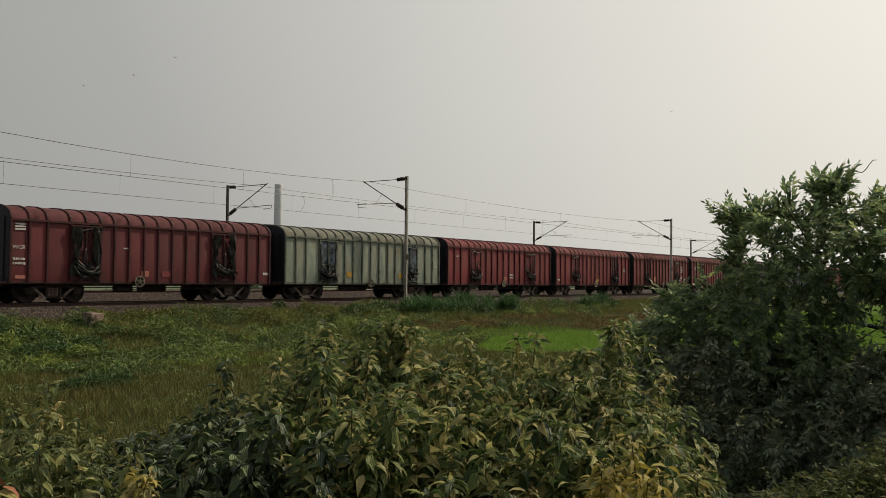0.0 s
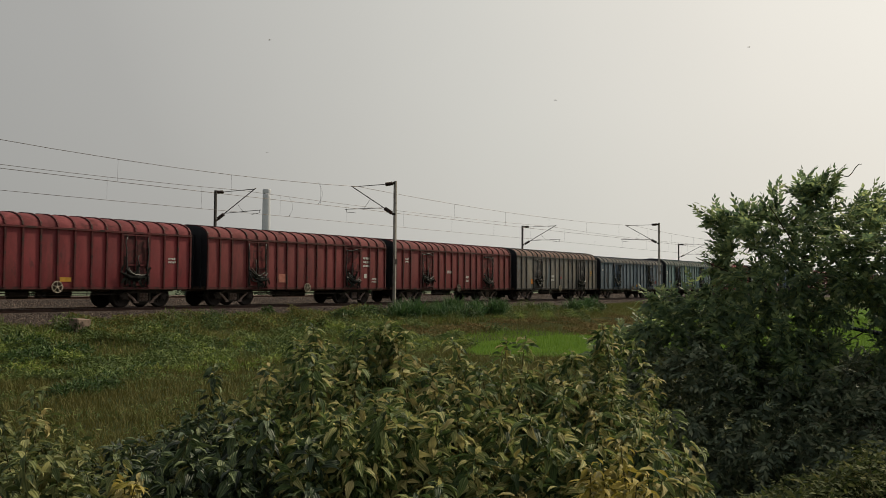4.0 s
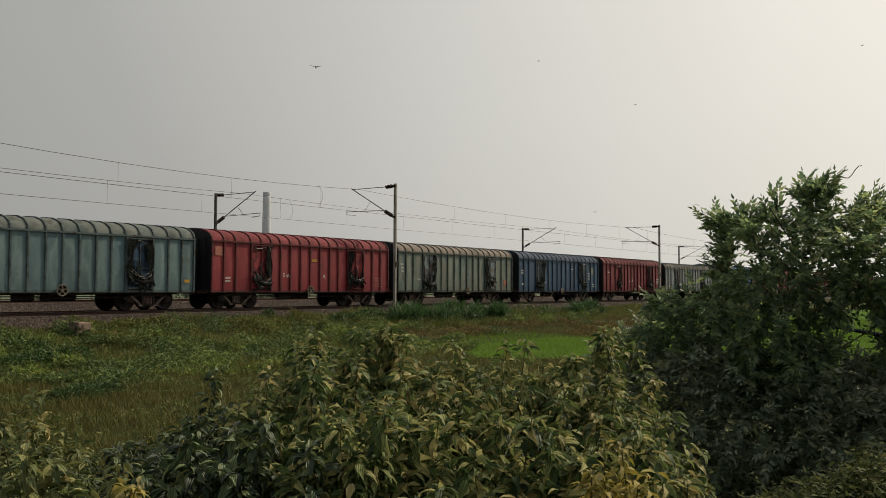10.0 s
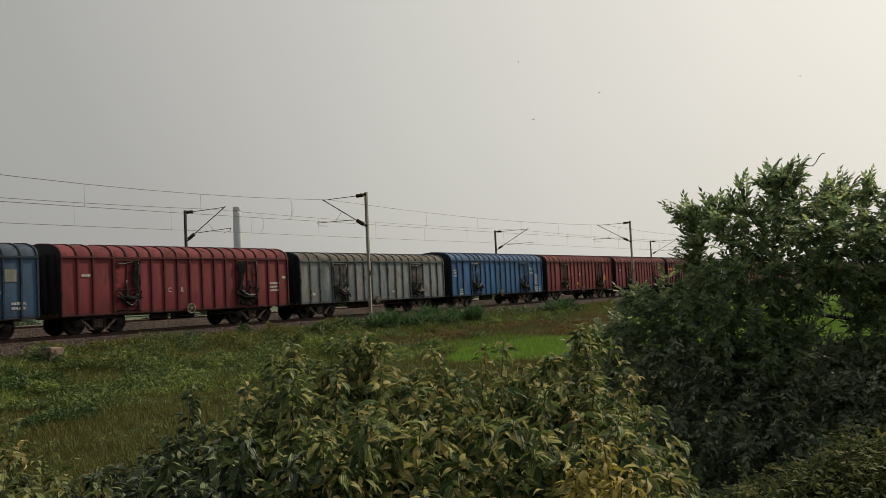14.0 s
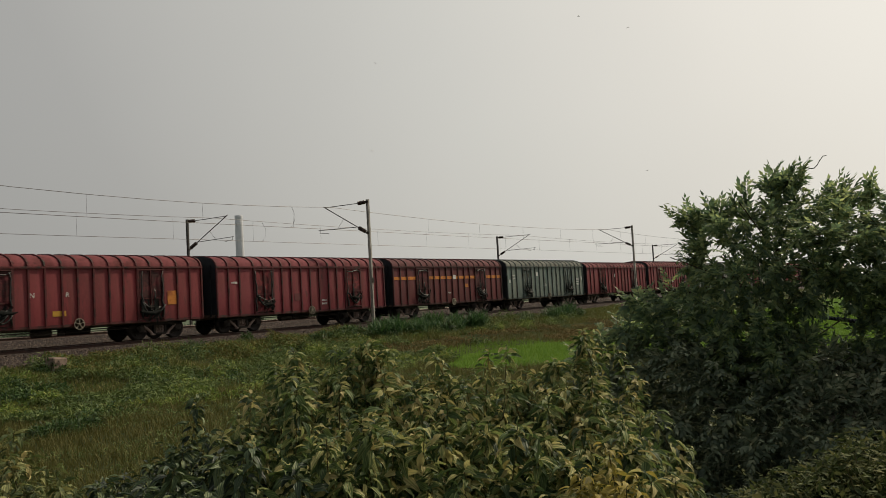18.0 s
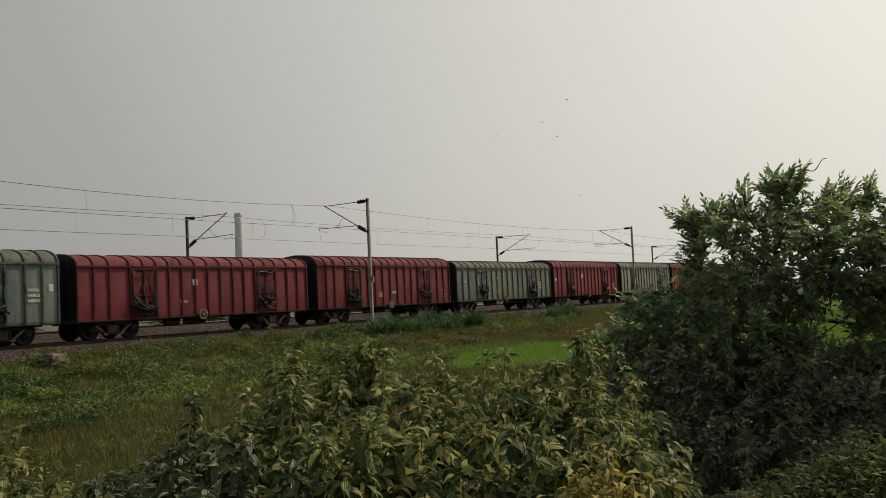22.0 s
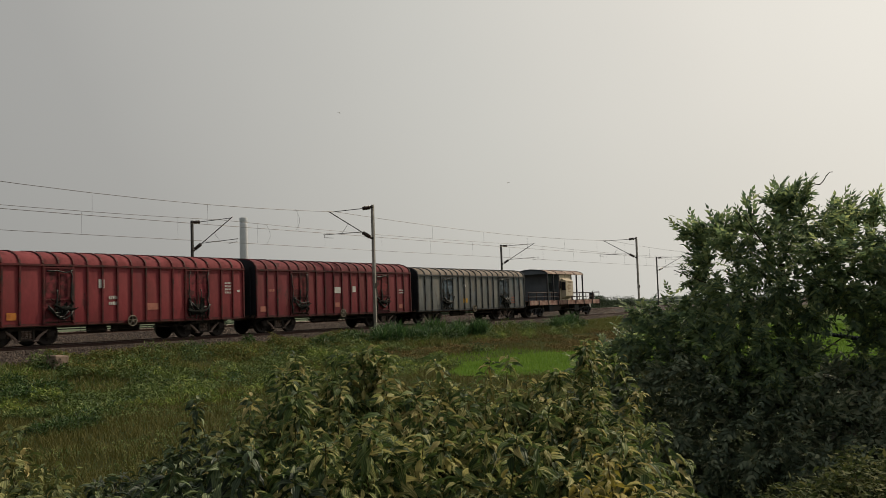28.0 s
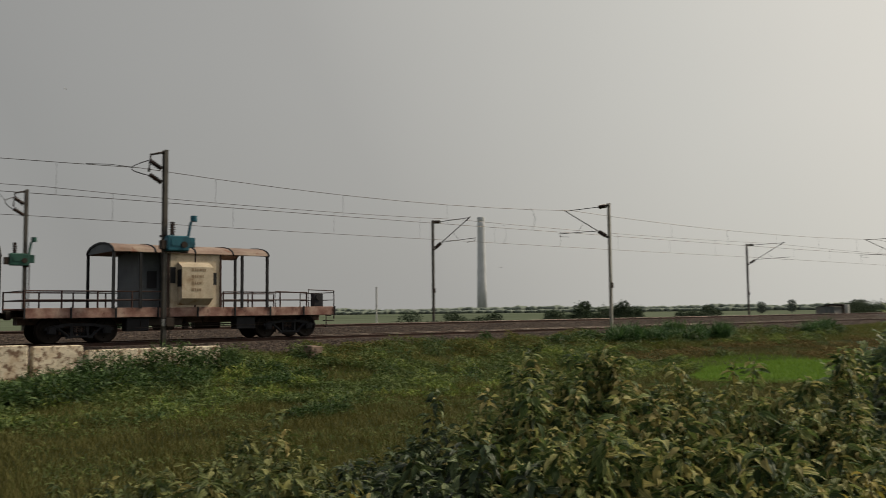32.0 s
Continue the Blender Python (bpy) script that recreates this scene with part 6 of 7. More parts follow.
CROWN = [lobe(*q) for q in (
    (71.9, 8.2, 1.50, 0.15, 0.09), (73.3, 8.2, 1.48, 0.2, 0.12), (74.3, 8.2, 1.63, 0.18, 0.12), (75.6, 8.2, 1.58, 0.2, 0.14), (77.3, 8.1, 1.73, 0.26, 0.14), (79, 8.1, 1.66, 0.3, 0.16), (80.8, 8.2, 1.50, 0.35, 0.2), (83, 8.3, 1.53, 0.4, 0.3),
    (74, 8.1, 1.34, 0.34, 0.24), (75.5, 8, 1.42, 0.42, 0.32), (78, 8, 1.42, 0.5, 0.36), (81, 8.1, 1.32, 0.5, 0.36), (84.5, 8.3, 1.22, 0.6, 0.5), (74, 7.9, 1.08, 0.42, 0.28), (77, 7.9, 1.12, 0.45, 0.26), (80, 7.9, 1.12, 0.45, 0.2), (83, 8.1, 1.00, 0.5, 0.4),
    (72.4, 7.8, 0.78, 0.36, 0.28), (74.6, 7.7, 0.60, 0.45, 0.38), (76.3, 7.7, 0.35, 0.4, 0.3), (82.8, 8, 0.50, 0.42, 0.35), (79.5, 7.9, 0.30, 0.5, 0.25),
    (65.3, 8, 0.58, 0.2, 0.13), (67, 8, 0.65, 0.28, 0.15), (69, 7.9, 0.83, 0.34, 0.18), (70.8, 7.9, 0.85, 0.34, 0.24), (66.2, 7.9, 0.27, 0.28, 0.14), (68.6, 7.8, 0.35, 0.42, 0.28), (71, 7.7, 0.30, 0.5, 0.38),
    (78.5, 7.5, 0.12, 0.3, 0.18), (81.5, 7.5, 0.02, 0.35, 0.2), (84.0, 7.5, 0.12, 0.4, 0.25), (72.5, 7.6, 0.25, 0.45, 0.3), (75.5, 7.6, 0.2, 0.45, 0.3), (69, 7.6, 0.00, 0.5, 0.36), (72, 7.5, -0.15, 0.6, 0.45), (75, 7.5, -0.10, 0.6, 0.42), (78.5, 7.5, -0.12, 0.6, 0.38), (82, 7.6, -0.10, 0.7, 0.45), (85, 7.7, -0.10, 0.7, 0.5), (70, 7.3, -0.70, 0.7, 0.5), (74, 7.3, -0.75, 0.8, 0.5), (78, 7.3, -0.75, 0.8, 0.5), (83, 7.3, -0.75, 0.8, 0.5))]


def feather(name, base, d, size, leaf, pairs, material, parent, label=""):
    """Feathered shoots: paired narrow leaflets along twigs that start at base and run along d."""
    n = len(base)
    d = d / np.linalg.norm(d, axis=1)[:, None]
    R = rot_mats(np.arctan2(-d[:, 0], d[:, 1]), np.arcsin(np.clip(d[:, 2], -1, 1)), rng.normal(0, 0.45, n))
    pos, rots, sz = [], [], []
    for k in range(2 * pairs + 1):
        u = 0.16 + 0.84 * (k // 2) / pairs
        s = (1 if k % 2 else -1) if k < 2 * pairs else 0
        along = np.stack([np.zeros(n), size * u, -0.22 * size * u * u], -1)
        pos.append(base + np.einsum("nij,nj->ni", R, along))
        turn = rot_mats(-s * (1.0 - 0.4 * u) + rng.normal(0, 0.15, n), rng.normal(-0.25, 0.25, n), rng.normal(0, 0.35, n))
        rots.append(R @ turn)
        sz.append(leaf * (1.1 - 0.4 * u) * (0.7 + 0.6 * rng.random(n)))
    pos, rots, sz = np.concatenate(pos), np.concatenate(rots), np.concatenate(sz)
    tagged(part("twig", scatter("twig", [(-0.012, 0, 0), (0.012, 0, 0), (0, 0, 0.012), (0, 1, -0.22)], [(0, 1, 3), (1, 2, 3), (2, 0, 3)], base, R, size), M["stem"], parent), kind="stuff")
    return part(name, scatter(name, LANCE_V, LANCE_F, pos, rots, sz[:, None] * np.array([1.65, 1.0, 1.0])), material, parent, label)


# openings in the crown through which the sky shows, by bearing and height
GAPS = ((81.5, 1.64), (75.4, 1.5), (78.9, 1.8), (73.4, 1.3))


def open_sky(c):
    """True where a tuft would close one of the openings."""
    a, z = math.degrees(math.atan2(c[0] + tx, c[1] + ty)), c[2] + tz
    return any(((a - h) / 1.3) ** 2 + ((z - k) / 0.13) ** 2 < 1 for h, k in GAPS)


def tufts(lobes, gap, tries):
    """Centres of leafy tufts inside the lobes, none nearer to another than gap."""
    out = []
    vol = np.array([a[3] * a[4] * a[5] for a in lobes]) ** 0.6
    for q in rng.choice(len(lobes), tries, p=vol / vol.sum()):
        L = lobes[q]
        v = rng.normal(size=3)
        v *= (0.25 + 0.75 * rng.random() ** 0.5) / np.linalg.norm(v)
        c = np.array(L[:3]) + v * np.array(L[3:])
        if not open_sky(c) and all(np.sum((c - o) ** 2) > gap * gap for o in out):
            out.append(c)
    return np.array(out)


def tufted(name, lobes, gap, tries, per, length, leaf, pairs, material, up, label=""):
    """Tufts of feathered shoots that fan outward and up from each centre."""
    c = tufts(lobes, gap, tries)
    mid = np.mean([q[:3] for q in lobes], axis=0)
    base = np.repeat(c, per, axis=0)
    out = base - mid
    out /= np.linalg.norm(out, axis=1)[:, None] + 1e-6
    n = len(base)
    d = rng.normal(0, 0.62, (n, 3)) + 0.55 * out + np.array([0, 0, up])
    base = base + rng.normal(0, 0.03, (n, 3))
    return feather(name, base, d, length * (0.6 + 0.7 * rng.random(n)), leaf, pairs, material, tree, label)


CROWN += [lobe(*q) for q in ((72.2, 8.2, 1.66, 0.15, 0.09), (73.2, 8.2, 1.62, 0.2, 0.12), (72.6, 8.2, 1.42, 0.2, 0.14), (77.4, 8.1, 1.86, 0.2, 0.1))]
UPPER = [q for q in CROWN if q[2] + tz > 0.45]
LOWER = [q for q in CROWN if q[2] + tz <= 0.45]
tufted("crown", UPPER, 0.2, 12000, 12, 0.2, 0.07, 7, M["treeleaf"], 0.35)
tufted("skirt", LOWER, 0.17, 9000, 9, 0.19, 0.072, 5, M["skirt"], 0.0, "dull dark lower foliage")
# long leading shoots that stand out of the crown: bearing and height of the tip, lean in bearing
SHOOTS = ((70.55, 1.87, -1.7), (70.85, 1.66, -1.6), (71.5, 1.84, -0.9), (72.5, 1.91, -0.4), (73.3, 1.9, 0.2), (74.2, 1.93, -0.3), (74.85, 2.05, -0.3), (76.2, 2.05, -0.7), (76.76, 2.14, -0.2), (77.5, 2.12, 0.2), (78.05, 2.1, 0.4), (79.8, 1.96, 0.5),
          (80.16, 2.01, 0.5), (80.96, 1.93, 0.9), (81.8, 1.95, 0.3), (83.2, 1.98, 0.0), (71.1, 1.5, -1.0), (71.0, 1.36, -1.0))
base, way, size = [], [], []
for a, z, lean in SHOOTS:
    tip, foot = Vector((*polar(a, 8.1), z)), Vector((*polar(a - lean, 8.15), z - 0.3))
    for k in range(3):
        b = foot + Vector(rng.normal(0, 0.03, 3))
        v = (tip - b) * (1.0, 0.75, 0.7)[k] + Vector(rng.normal(0, 0.05, 3)) * (k > 0)
        base.append(b - Vector((tx, ty, tz)))
        way.append(v + Vector((0, 0, 0.07)))
        size.append(v.length)
feather("shoot_foliage", np.array(base), np.array(way), np.array(size), 0.085, 9, M["treeleaf"], tree, "long leafy shoots above the crown")
tend = [(*polar(78.2 + 1.5 * u, 8.1), 2.02 + 0.13 * u + 0.025 * math.sin(9 * u)) for u in np.linspace(0, 1, 9)]
part("tendril", Geo().tube([(x - tx, y - ty, z - tz) for x, y, z in tend], 0.005, 4, 0.003), M["stem"], tree, "thin twining tendril")

# sheet-roofed shed behind the tree
sx, sy = polar(83.6, 13.0)
shed = empty("sheet_roof_shed", pose(sx, sy, -1.58, 0, 0, 25), "low shed with a grey corrugated sheet roof behind the tree", "shed")
M["sheet"] = mat("grey_corrugated_sheet", ["1d2126", "292d33"], rough=0.9, metal=0.0, scale=1.5, fine=14.0, bump=0.1, stain="2e2622", stain_at=0.6, spec=0.0)
rg = Geo()
for i in range(41):
    x = -1.6 + 3.2 * i / 40
    w = 0.025 * (i % 2)
    rg.v += [(x, -1.0, 1.75 + w), (x, 1.0, 2.15 + w), (x, -1.0, 1.73 + w), (x, 1.0, 2.13 + w)]
for i in range(40):
    a = 4 * i
    rg.f += [(a, a + 4, a + 5, a + 1), (a + 2, a + 3, a + 7, a + 6), (a, a + 2, a + 6, a + 4), (a + 1, a + 5, a + 7, a + 3)]
part("roof", rg, M["sheet"], shed)
part("wall", Geo().box(-1.4, 1.4, -0.7, 0.9, -0.4, 1.68, 0.02), M["darksteel"], shed)
for x in (-1.5, 1.5):
    part("post", Geo().tube([(x, -0.9, -0.4), (x, -0.9, 1.76)], 0.05, 6), M["bark"], shed)

# low shrubs and weeds under the tree
for az, r, top, s in ((70.0, 5.6, -0.32, 0.5), (72.5, 5.2, -0.24, 0.5), (75.0, 5.5, -0.14, 0.5), (77.5, 5.2, 0.02, 0.55), (79.6, 5.3, 0.1, 0.5), (81.4, 5.5, 0.2, 0.5), (83.2, 5.3, 0.18, 0.55), (85.0, 5.5, 0.24, 0.6)):
    x, y = polar(az, r)
    gz = float(ground_z(np.array(x), np.array(y)))
    w = empty("weed_clump", pose(x, y, gz), "olive green clump of small-leaved weeds", "weeds", "weeds under the tree")
    foliage("leaves", [(0, 0, (top - gz) * 0.55, s, s, (top - gz) * 0.42), (0.3 * s, 0.2 * s, (top - gz) * 0.8, s * 0.5, s * 0.5, (top - gz) * 0.22), (-0.4 * s, 0.1, (top - gz) * 0.75, s * 0.45, s * 0.4, (top - gz) * 0.2)], 4200, 0.055, True, M["underweed"], w, 0.2, "", 1.5)
    for k in range(8):
        a, q = rng.random() * 6.28, s * rng.random()
        part("stem", Geo().tube([(0.3 * q * math.cos(a), 0.3 * q * math.sin(a), 0), (q * math.cos(a), q * math.sin(a), (top - gz) * rng.uniform(0.7, 1.05))], 0.008, 4, 0.003), M["stem"], w)

# hedges and woods beyond the tracks; the hedge green is greyed to suggest haze
HEDGES = ((60.5, 57, 1.8, 0.95), (62.5, 57.5, 1.9, 1.1), (65.0, 57.5, 1.2, 2.05), (66.4, 58, 1.7, 1.55), (68.6, 57.5, 1.9, 1.7), (70.6, 57.2, 1.6, 2.0), (72.6, 57.5, 1.7, 1.75), (74.6, 57.6, 1.2, 1.4),
          (85.5, 60, 2.0, 0.95), (88.0, 60.2, 2.2, 1.3), (90.5, 60, 2.2, 1.5), (92.8, 60.3, 1.6, 1.35), (47.5, 62, 3.0, 0.75), (52.5, 62, 2.6, 0.9), (56.5, 61, 2.2, 0.95), (36, 64, 4, 0.4), (28, 64, 4, 0.5), (22, 63, 3.5, 0.7),
          (112, 53.2, 2.2, 2.1), (115, 54, 2.8, 2.3), (119, 55, 3.0, 2.5), (124, 56, 3.2, 2.4), (130, 57, 3.4, 2.5), (136, 57, 3.4, 2.3))
for k, (x, y, s, h) in enumerate(HEDGES):
    b = empty("hedge_bush", pose(x, y, -1.5), "bush beyond the railway, green greyed for haze", "bush", "bushes beyond the tracks")
    H = h + (1.85 if x < 80 else 1.65)
    lobes = [(0, 0, H * 0.4, s * 0.55, s * 0.5, H * 0.42)]
    for q in range(7):
        a, v = rng.uniform(-1, 1), rng.uniform(0.45, 1.0)
        lobes.append((a * s * 0.9, rng.normal(0, 0.3), H * v * (1 - 0.45 * abs(a)) - 0.15, s * 0.3, s * 0.3, 0.3 + 0.12 * rng.random()))
    foliage("leaves", lobes, 3400, 0.21, False, M["farleaf"], b, 0.0)
    part("stem", Geo().tube([(0, 0, 0), (0.1, 0, H * 0.7)], 0.08, 6, 0.03), M["bark"], b)
    part("stem", Geo().tube([(0.1, 0, 0), (s * 0.35, 0.1, H * 0.6)], 0.05, 6, 0.02), M["bark"], b)

# rounded far trees and the belts of woodland, haze painted in as pale grey-green

def belt(r, tall, deep):
    """A belt of trees at the distance r: a ragged, lumpy canopy with a front, a crest and a back."""
    n = 1500
    v = []
    for i in range(n):
        a = radians(-15 + 115 * i / (n - 1))
        h = tall * (0.5 + 0.35 * abs(noise.noise((a * 13, r * 0.01, 1))) + 0.3 * max(0, noise.noise((a * 60, r * 0.01, 2))) + 0.16 * noise.noise((a * 260, r * 0.01, 3)))
        w = deep * noise.noise((a * 180, r * 0.01, 4))
        for d, z in ((w, -1.8), (w - 0.3 * deep, -1.8 + 0.55 * h), (0.5 * w, -1.8 + 0.9 * h), (deep, -1.8 + h), (3 * deep, -1.8)):
            v.append(((r + d) * math.sin(a), (r + d) * math.cos(a), z))
    f = [(5 * i + k, 5 * i + 5 + k, 5 * i + 6 + k, 5 * i + 1 + k) for i in range(n - 1) for k in range(4)]
    g = Geo().add(v, f)
    tagged(part("distant_woods", g, M["fartree"], smooth=True), "far line of trees, tinted grey-green for haze", "trees", kind="stuff")


for r, tall, deep in ((820.0, 5.6, 8.0), (1350.0, 10.5, 12.0)):
    belt(r, tall, deep)
for a, r, top, w in ((59.77, 420.0, 3.5, 1.9), (61.53, 420.0, 4.4, 1.7)):
    x, y = polar(a, r)
    ft = empty("lone_tree", pose(x, y, -1.8), "small round far tree, tinted for haze", "tree", "lone far trees")
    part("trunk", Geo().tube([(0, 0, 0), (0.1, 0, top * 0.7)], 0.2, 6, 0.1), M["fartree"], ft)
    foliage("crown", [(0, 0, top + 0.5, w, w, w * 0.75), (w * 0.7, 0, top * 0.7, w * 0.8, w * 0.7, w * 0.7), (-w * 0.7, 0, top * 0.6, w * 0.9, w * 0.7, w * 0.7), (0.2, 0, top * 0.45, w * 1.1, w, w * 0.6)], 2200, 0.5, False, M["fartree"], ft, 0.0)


# ---------------------------------------------------------------- grass and weeds


def blades(name, n, region, height, width, material, label, clump=0.0):
    """Grass blades over a stretch of the plan given by a test on x and y."""
    pts = []
    (x0, x1), (y0, y1), test = region
    while sum(len(p) for p in pts) < n:
        x, y = x0 + (x1 - x0) * rng.random(n), y0 + (y1 - y0) * rng.random(n)
        ok = test(x, y)
        pts.append(np.stack([x[ok], y[ok]], -1))
    p = np.concatenate(pts)[:n]
    patch = np.array([noise.noise((a * 0.45, b * 0.45, 7)) for a, b in p])
    z = ground_z(p[:, 0], p[:, 1]) - 0.03
    h = height * (0.55 + 0.6 * rng.random(n)) * (1 + clump * patch * 1.6)
    size = np.stack([np.full(n, width) * (0.7 + 0.6 * rng.random(n)), h, np.maximum(h, 0.04)], -1)
    me = scatter(name, BLADE_V, BLADE_F, np.column_stack([p, z]), rot_mats(rng.random(n) * 6.28, rng.normal(-0.1, 0.25, n), rng.normal(0, 0.2, n)), size)
    me.materials.append(material)
    return tagged(new(name, me), label, "grass", kind="stuff")


def in_paddy(x, y):
    near = y > np.interp(x, [30, 34, 38], [20.2, 12.0, -6.0])
    first = (y < 26.9 - 0.05 * (x - 42) ** 2 * (x > 42)) & (x > 31.0 + 1.2 * (y - 21) + 0.8 * np.sin(y * 1.7)) & (x < 46)
    return near & (first | ((x > 47.2) & (y < 0.43 * x) & (x < 90)))


def in_scrub(x, y):
    edge = (x > 35) & (abs(y - 28.0 + 0.05 * abs(x - 43)) < 1.1 + 0.4 * np.sin(x * 1.3))
    bund = (x > 45.5) & (x < 66) & (y > 0.43 * x) & (y < 28.8)
    return ~in_paddy(x, y) & (x > 28) & (x < 66) & (y < 29.2) & (edge | bund)


field = Geo()
for fx in (np.linspace(29, 46, 18), np.linspace(47.2, 140, 40)):
    n0 = len(field.v)
    for x in fx:
        y1 = max(20.25, min(26.9 - 0.05 * max(0, x - 42) ** 2, 21 + (x - 31.0) / 1.2)) if x < 46.5 else min(0.43 * x, 27.0)
        field.v += [(x, float(np.interp(x, [30, 34, 38], [20.2, 12.0, -6.0])), -1.78), (x, y1, -1.78)]
    field.f += [(n0 + 2 * i, n0 + 2 * i + 2, n0 + 2 * i + 3, n0 + 2 * i + 1) for i in range(len(fx) - 1)]
tagged(part("rice_field", field, M["paddyground"]), "flooded bright green rice field", "field", kind="structure")
blades("meadow_grass", 90000, ((2, 75), (8, 28), lambda x, y: ~in_paddy(x, y) & (np.hypot(x, y) > 9) & (x < 2.6 * y + 6) & (rng.random(len(x)) < 14 / np.hypot(x, y))), 0.27, 0.02, M["drygrass"], "olive and straw-coloured long meadow grass", 0.6)
blades("bank_grass", 80000, ((4, 75), (24, 32.7), lambda x, y: ~in_paddy(x, y) & ~in_scrub(x, y)), 0.24, 0.03, M["grass"], "green grass on the railway bank", 0.7)
blades("rice_plants", 85000, ((29, 90), (-6, 27), in_paddy), 0.3, 0.022, M["paddy"], "bright green young rice plants")
blades("verge_grass", 16000, ((8, 130), (47.5, 60), lambda x, y: y > 47.5), 0.35, 0.06, M["grass"], "green verge beyond the far track", 0.5)


def weeds(name, n, region, height, leaf, material, label):
    (x0, x1), (y0, y1), test = region
    x, y = x0 + (x1 - x0) * rng.random(n * 4), y0 + (y1 - y0) * rng.random(n * 4)
    keep = test(x, y) & (np.array([noise.noise((a * 0.35, b * 0.5, 2)) for a, b in zip(x, y)]) > -0.12)
    x, y = x[keep][:n], y[keep][:n]
    n = len(x)
    top = np.array([0.5 + 0.9 * noise.noise((a * 0.6, b * 0.6, 5)) for a, b in zip(x, y)])
    z = ground_z(x, y) + height * np.clip(top, 0.15, 1.3) * rng.random(n) ** 0.5
    me = scatter(name, LANCE_V, LANCE_F, np.stack([x, y, z], -1), rot_mats(rng.random(n) * 6.28, rng.normal(-0.1, 0.6, n), rng.normal(0, 0.5, n)), leaf * (0.6 + 0.8 * rng.random(n)))
    me.materials.append(material)
    return tagged(new(name, me), label, "weeds", kind="stuff")


weeds("bank_weeds", 70000, ((5, 45), (24, 32.4), lambda x, y: ~in_paddy(x, y) & ~in_scrub(x, y)), 0.42, 0.17, M["weed"], "low broad-leaved weeds over the railway bank")

weeds("meadow_weeds", 26000, ((3, 40), (9, 25), lambda x, y: ~in_paddy(x, y) & (x < 1.6 * y + 4) & (x > 0.25 * y)), 0.24, 0.1, M["weed"], "low creeping weeds among the meadow grass")
weeds("dry_bank_weeds", 18000, ((19, 37), (29.2, 32.4), lambda x, y: y > 29.4), 0.46, 0.14, M["drybank"], "straw-brown dry weeds below the ballast")
weeds("brown_scrub", 22000, ((28, 62), (18, 29.5), in_scrub), 0.45, 0.13, M["scrub"], "dry brown scrub along the edge of the rice field")

# lumpy clumps of weeds, uneven in height and tone
rc = np.random.default_rng(5)
lob = []
while len(lob) < 700:
    x, y = rc.uniform(5, 62), rc.uniform(22.5, 32.2)
    if in_paddy(np.array(x), np.array(y)) or in_scrub(np.array(x), np.array(y)) or noise.noise((x * 0.3, y * 0.4, 9)) < -0.15:
        continue
    g0 = float(ground_z(np.array(x), np.array(y)))
    sc = rc.uniform(0.25, 0.75)
    lob.append((x, y, g0 + 0.1 * sc, sc, sc * 0.8, rc.uniform(0.12, 0.5) * (1.15 if y > 27 else 0.75)))
for nm, pick, mt, cnt, lab in (("weed_clumps", 0, "weed", 40000, "uneven clumps of green weeds over the bank"), ("dark_weed_clumps", 1, "bushleaf", 32000, "dark green clumps of coarse weeds"), ("lush_weed_clumps", 2, "lush", 36000, "fresh yellow-green clumps of weeds")):
    sel = [q for i, q in enumerate(lob) if i % 3 == pick and (pick != 2 or q[1] < 30.5)]
    tagged(foliage(nm, sel, cnt, 0.17, True, M[mt], None, 0.1), lab, "weeds", kind="stuff")
tagged(foliage("sedge_patch", [(12.5, 20.8, -1.66, 0.8, 0.4, 0.2), (13.4, 21.2, -1.68, 0.7, 0.4, 0.18)], 2600, 0.13, True, M["bushleaf"], None, -0.2), "dark low patch of sedge in the meadow", "sedge", kind="stuff")

def reed_clump(x, y, w, h, n):
    """Upright stems with long arching leaves."""
    gz = float(ground_z(np.array(float(x)), np.array(float(y))))
    c = empty("reed_clump", pose(x, y, gz), "upright clump of long-leaved green plants beside the track", "reeds", "reeds beside the track")
    px, py = rng.normal(0, w * 0.5, n), rng.normal(0, w * 0.35, n)
    pz = h * 0.55 * rng.random(n)
    L = h * (0.45 + 0.5 * rng.random(n))
    yaw = rng.random(n) * 6.28
    me = scatter("leaves", BLADE_V, BLADE_F, np.stack([px, py, pz], -1), rot_mats(yaw, rng.normal(-0.3, 0.35, n), rng.normal(0, 0.3, n)), np.stack([np.full(n, 0.05) * (0.7 + 0.6 * rng.random(n)), L * 1.3, L], -1))
    part("leaves", me, M["reed"], c)
    for k in range(9):
        a = rng.normal(0, w * 0.4)
        part("stem", Geo().tube([(a, 0, 0), (a + 0.05, 0.03, h * 0.8)], 0.012, 4, 0.006), M["stem"], c)


rr = random.Random(21)
for k in range(17):
    reed_clump(37.6 + 0.68 * k, 31.0 + rr.uniform(-0.7, 0.5), 0.55, rr.uniform(0.65, 1.0), 260)
for k in range(5):
    reed_clump(58.8 + 0.9 * k, 30.9 + rr.uniform(-0.3, 0.3), 0.6, rr.uniform(0.7, 0.95), 220)

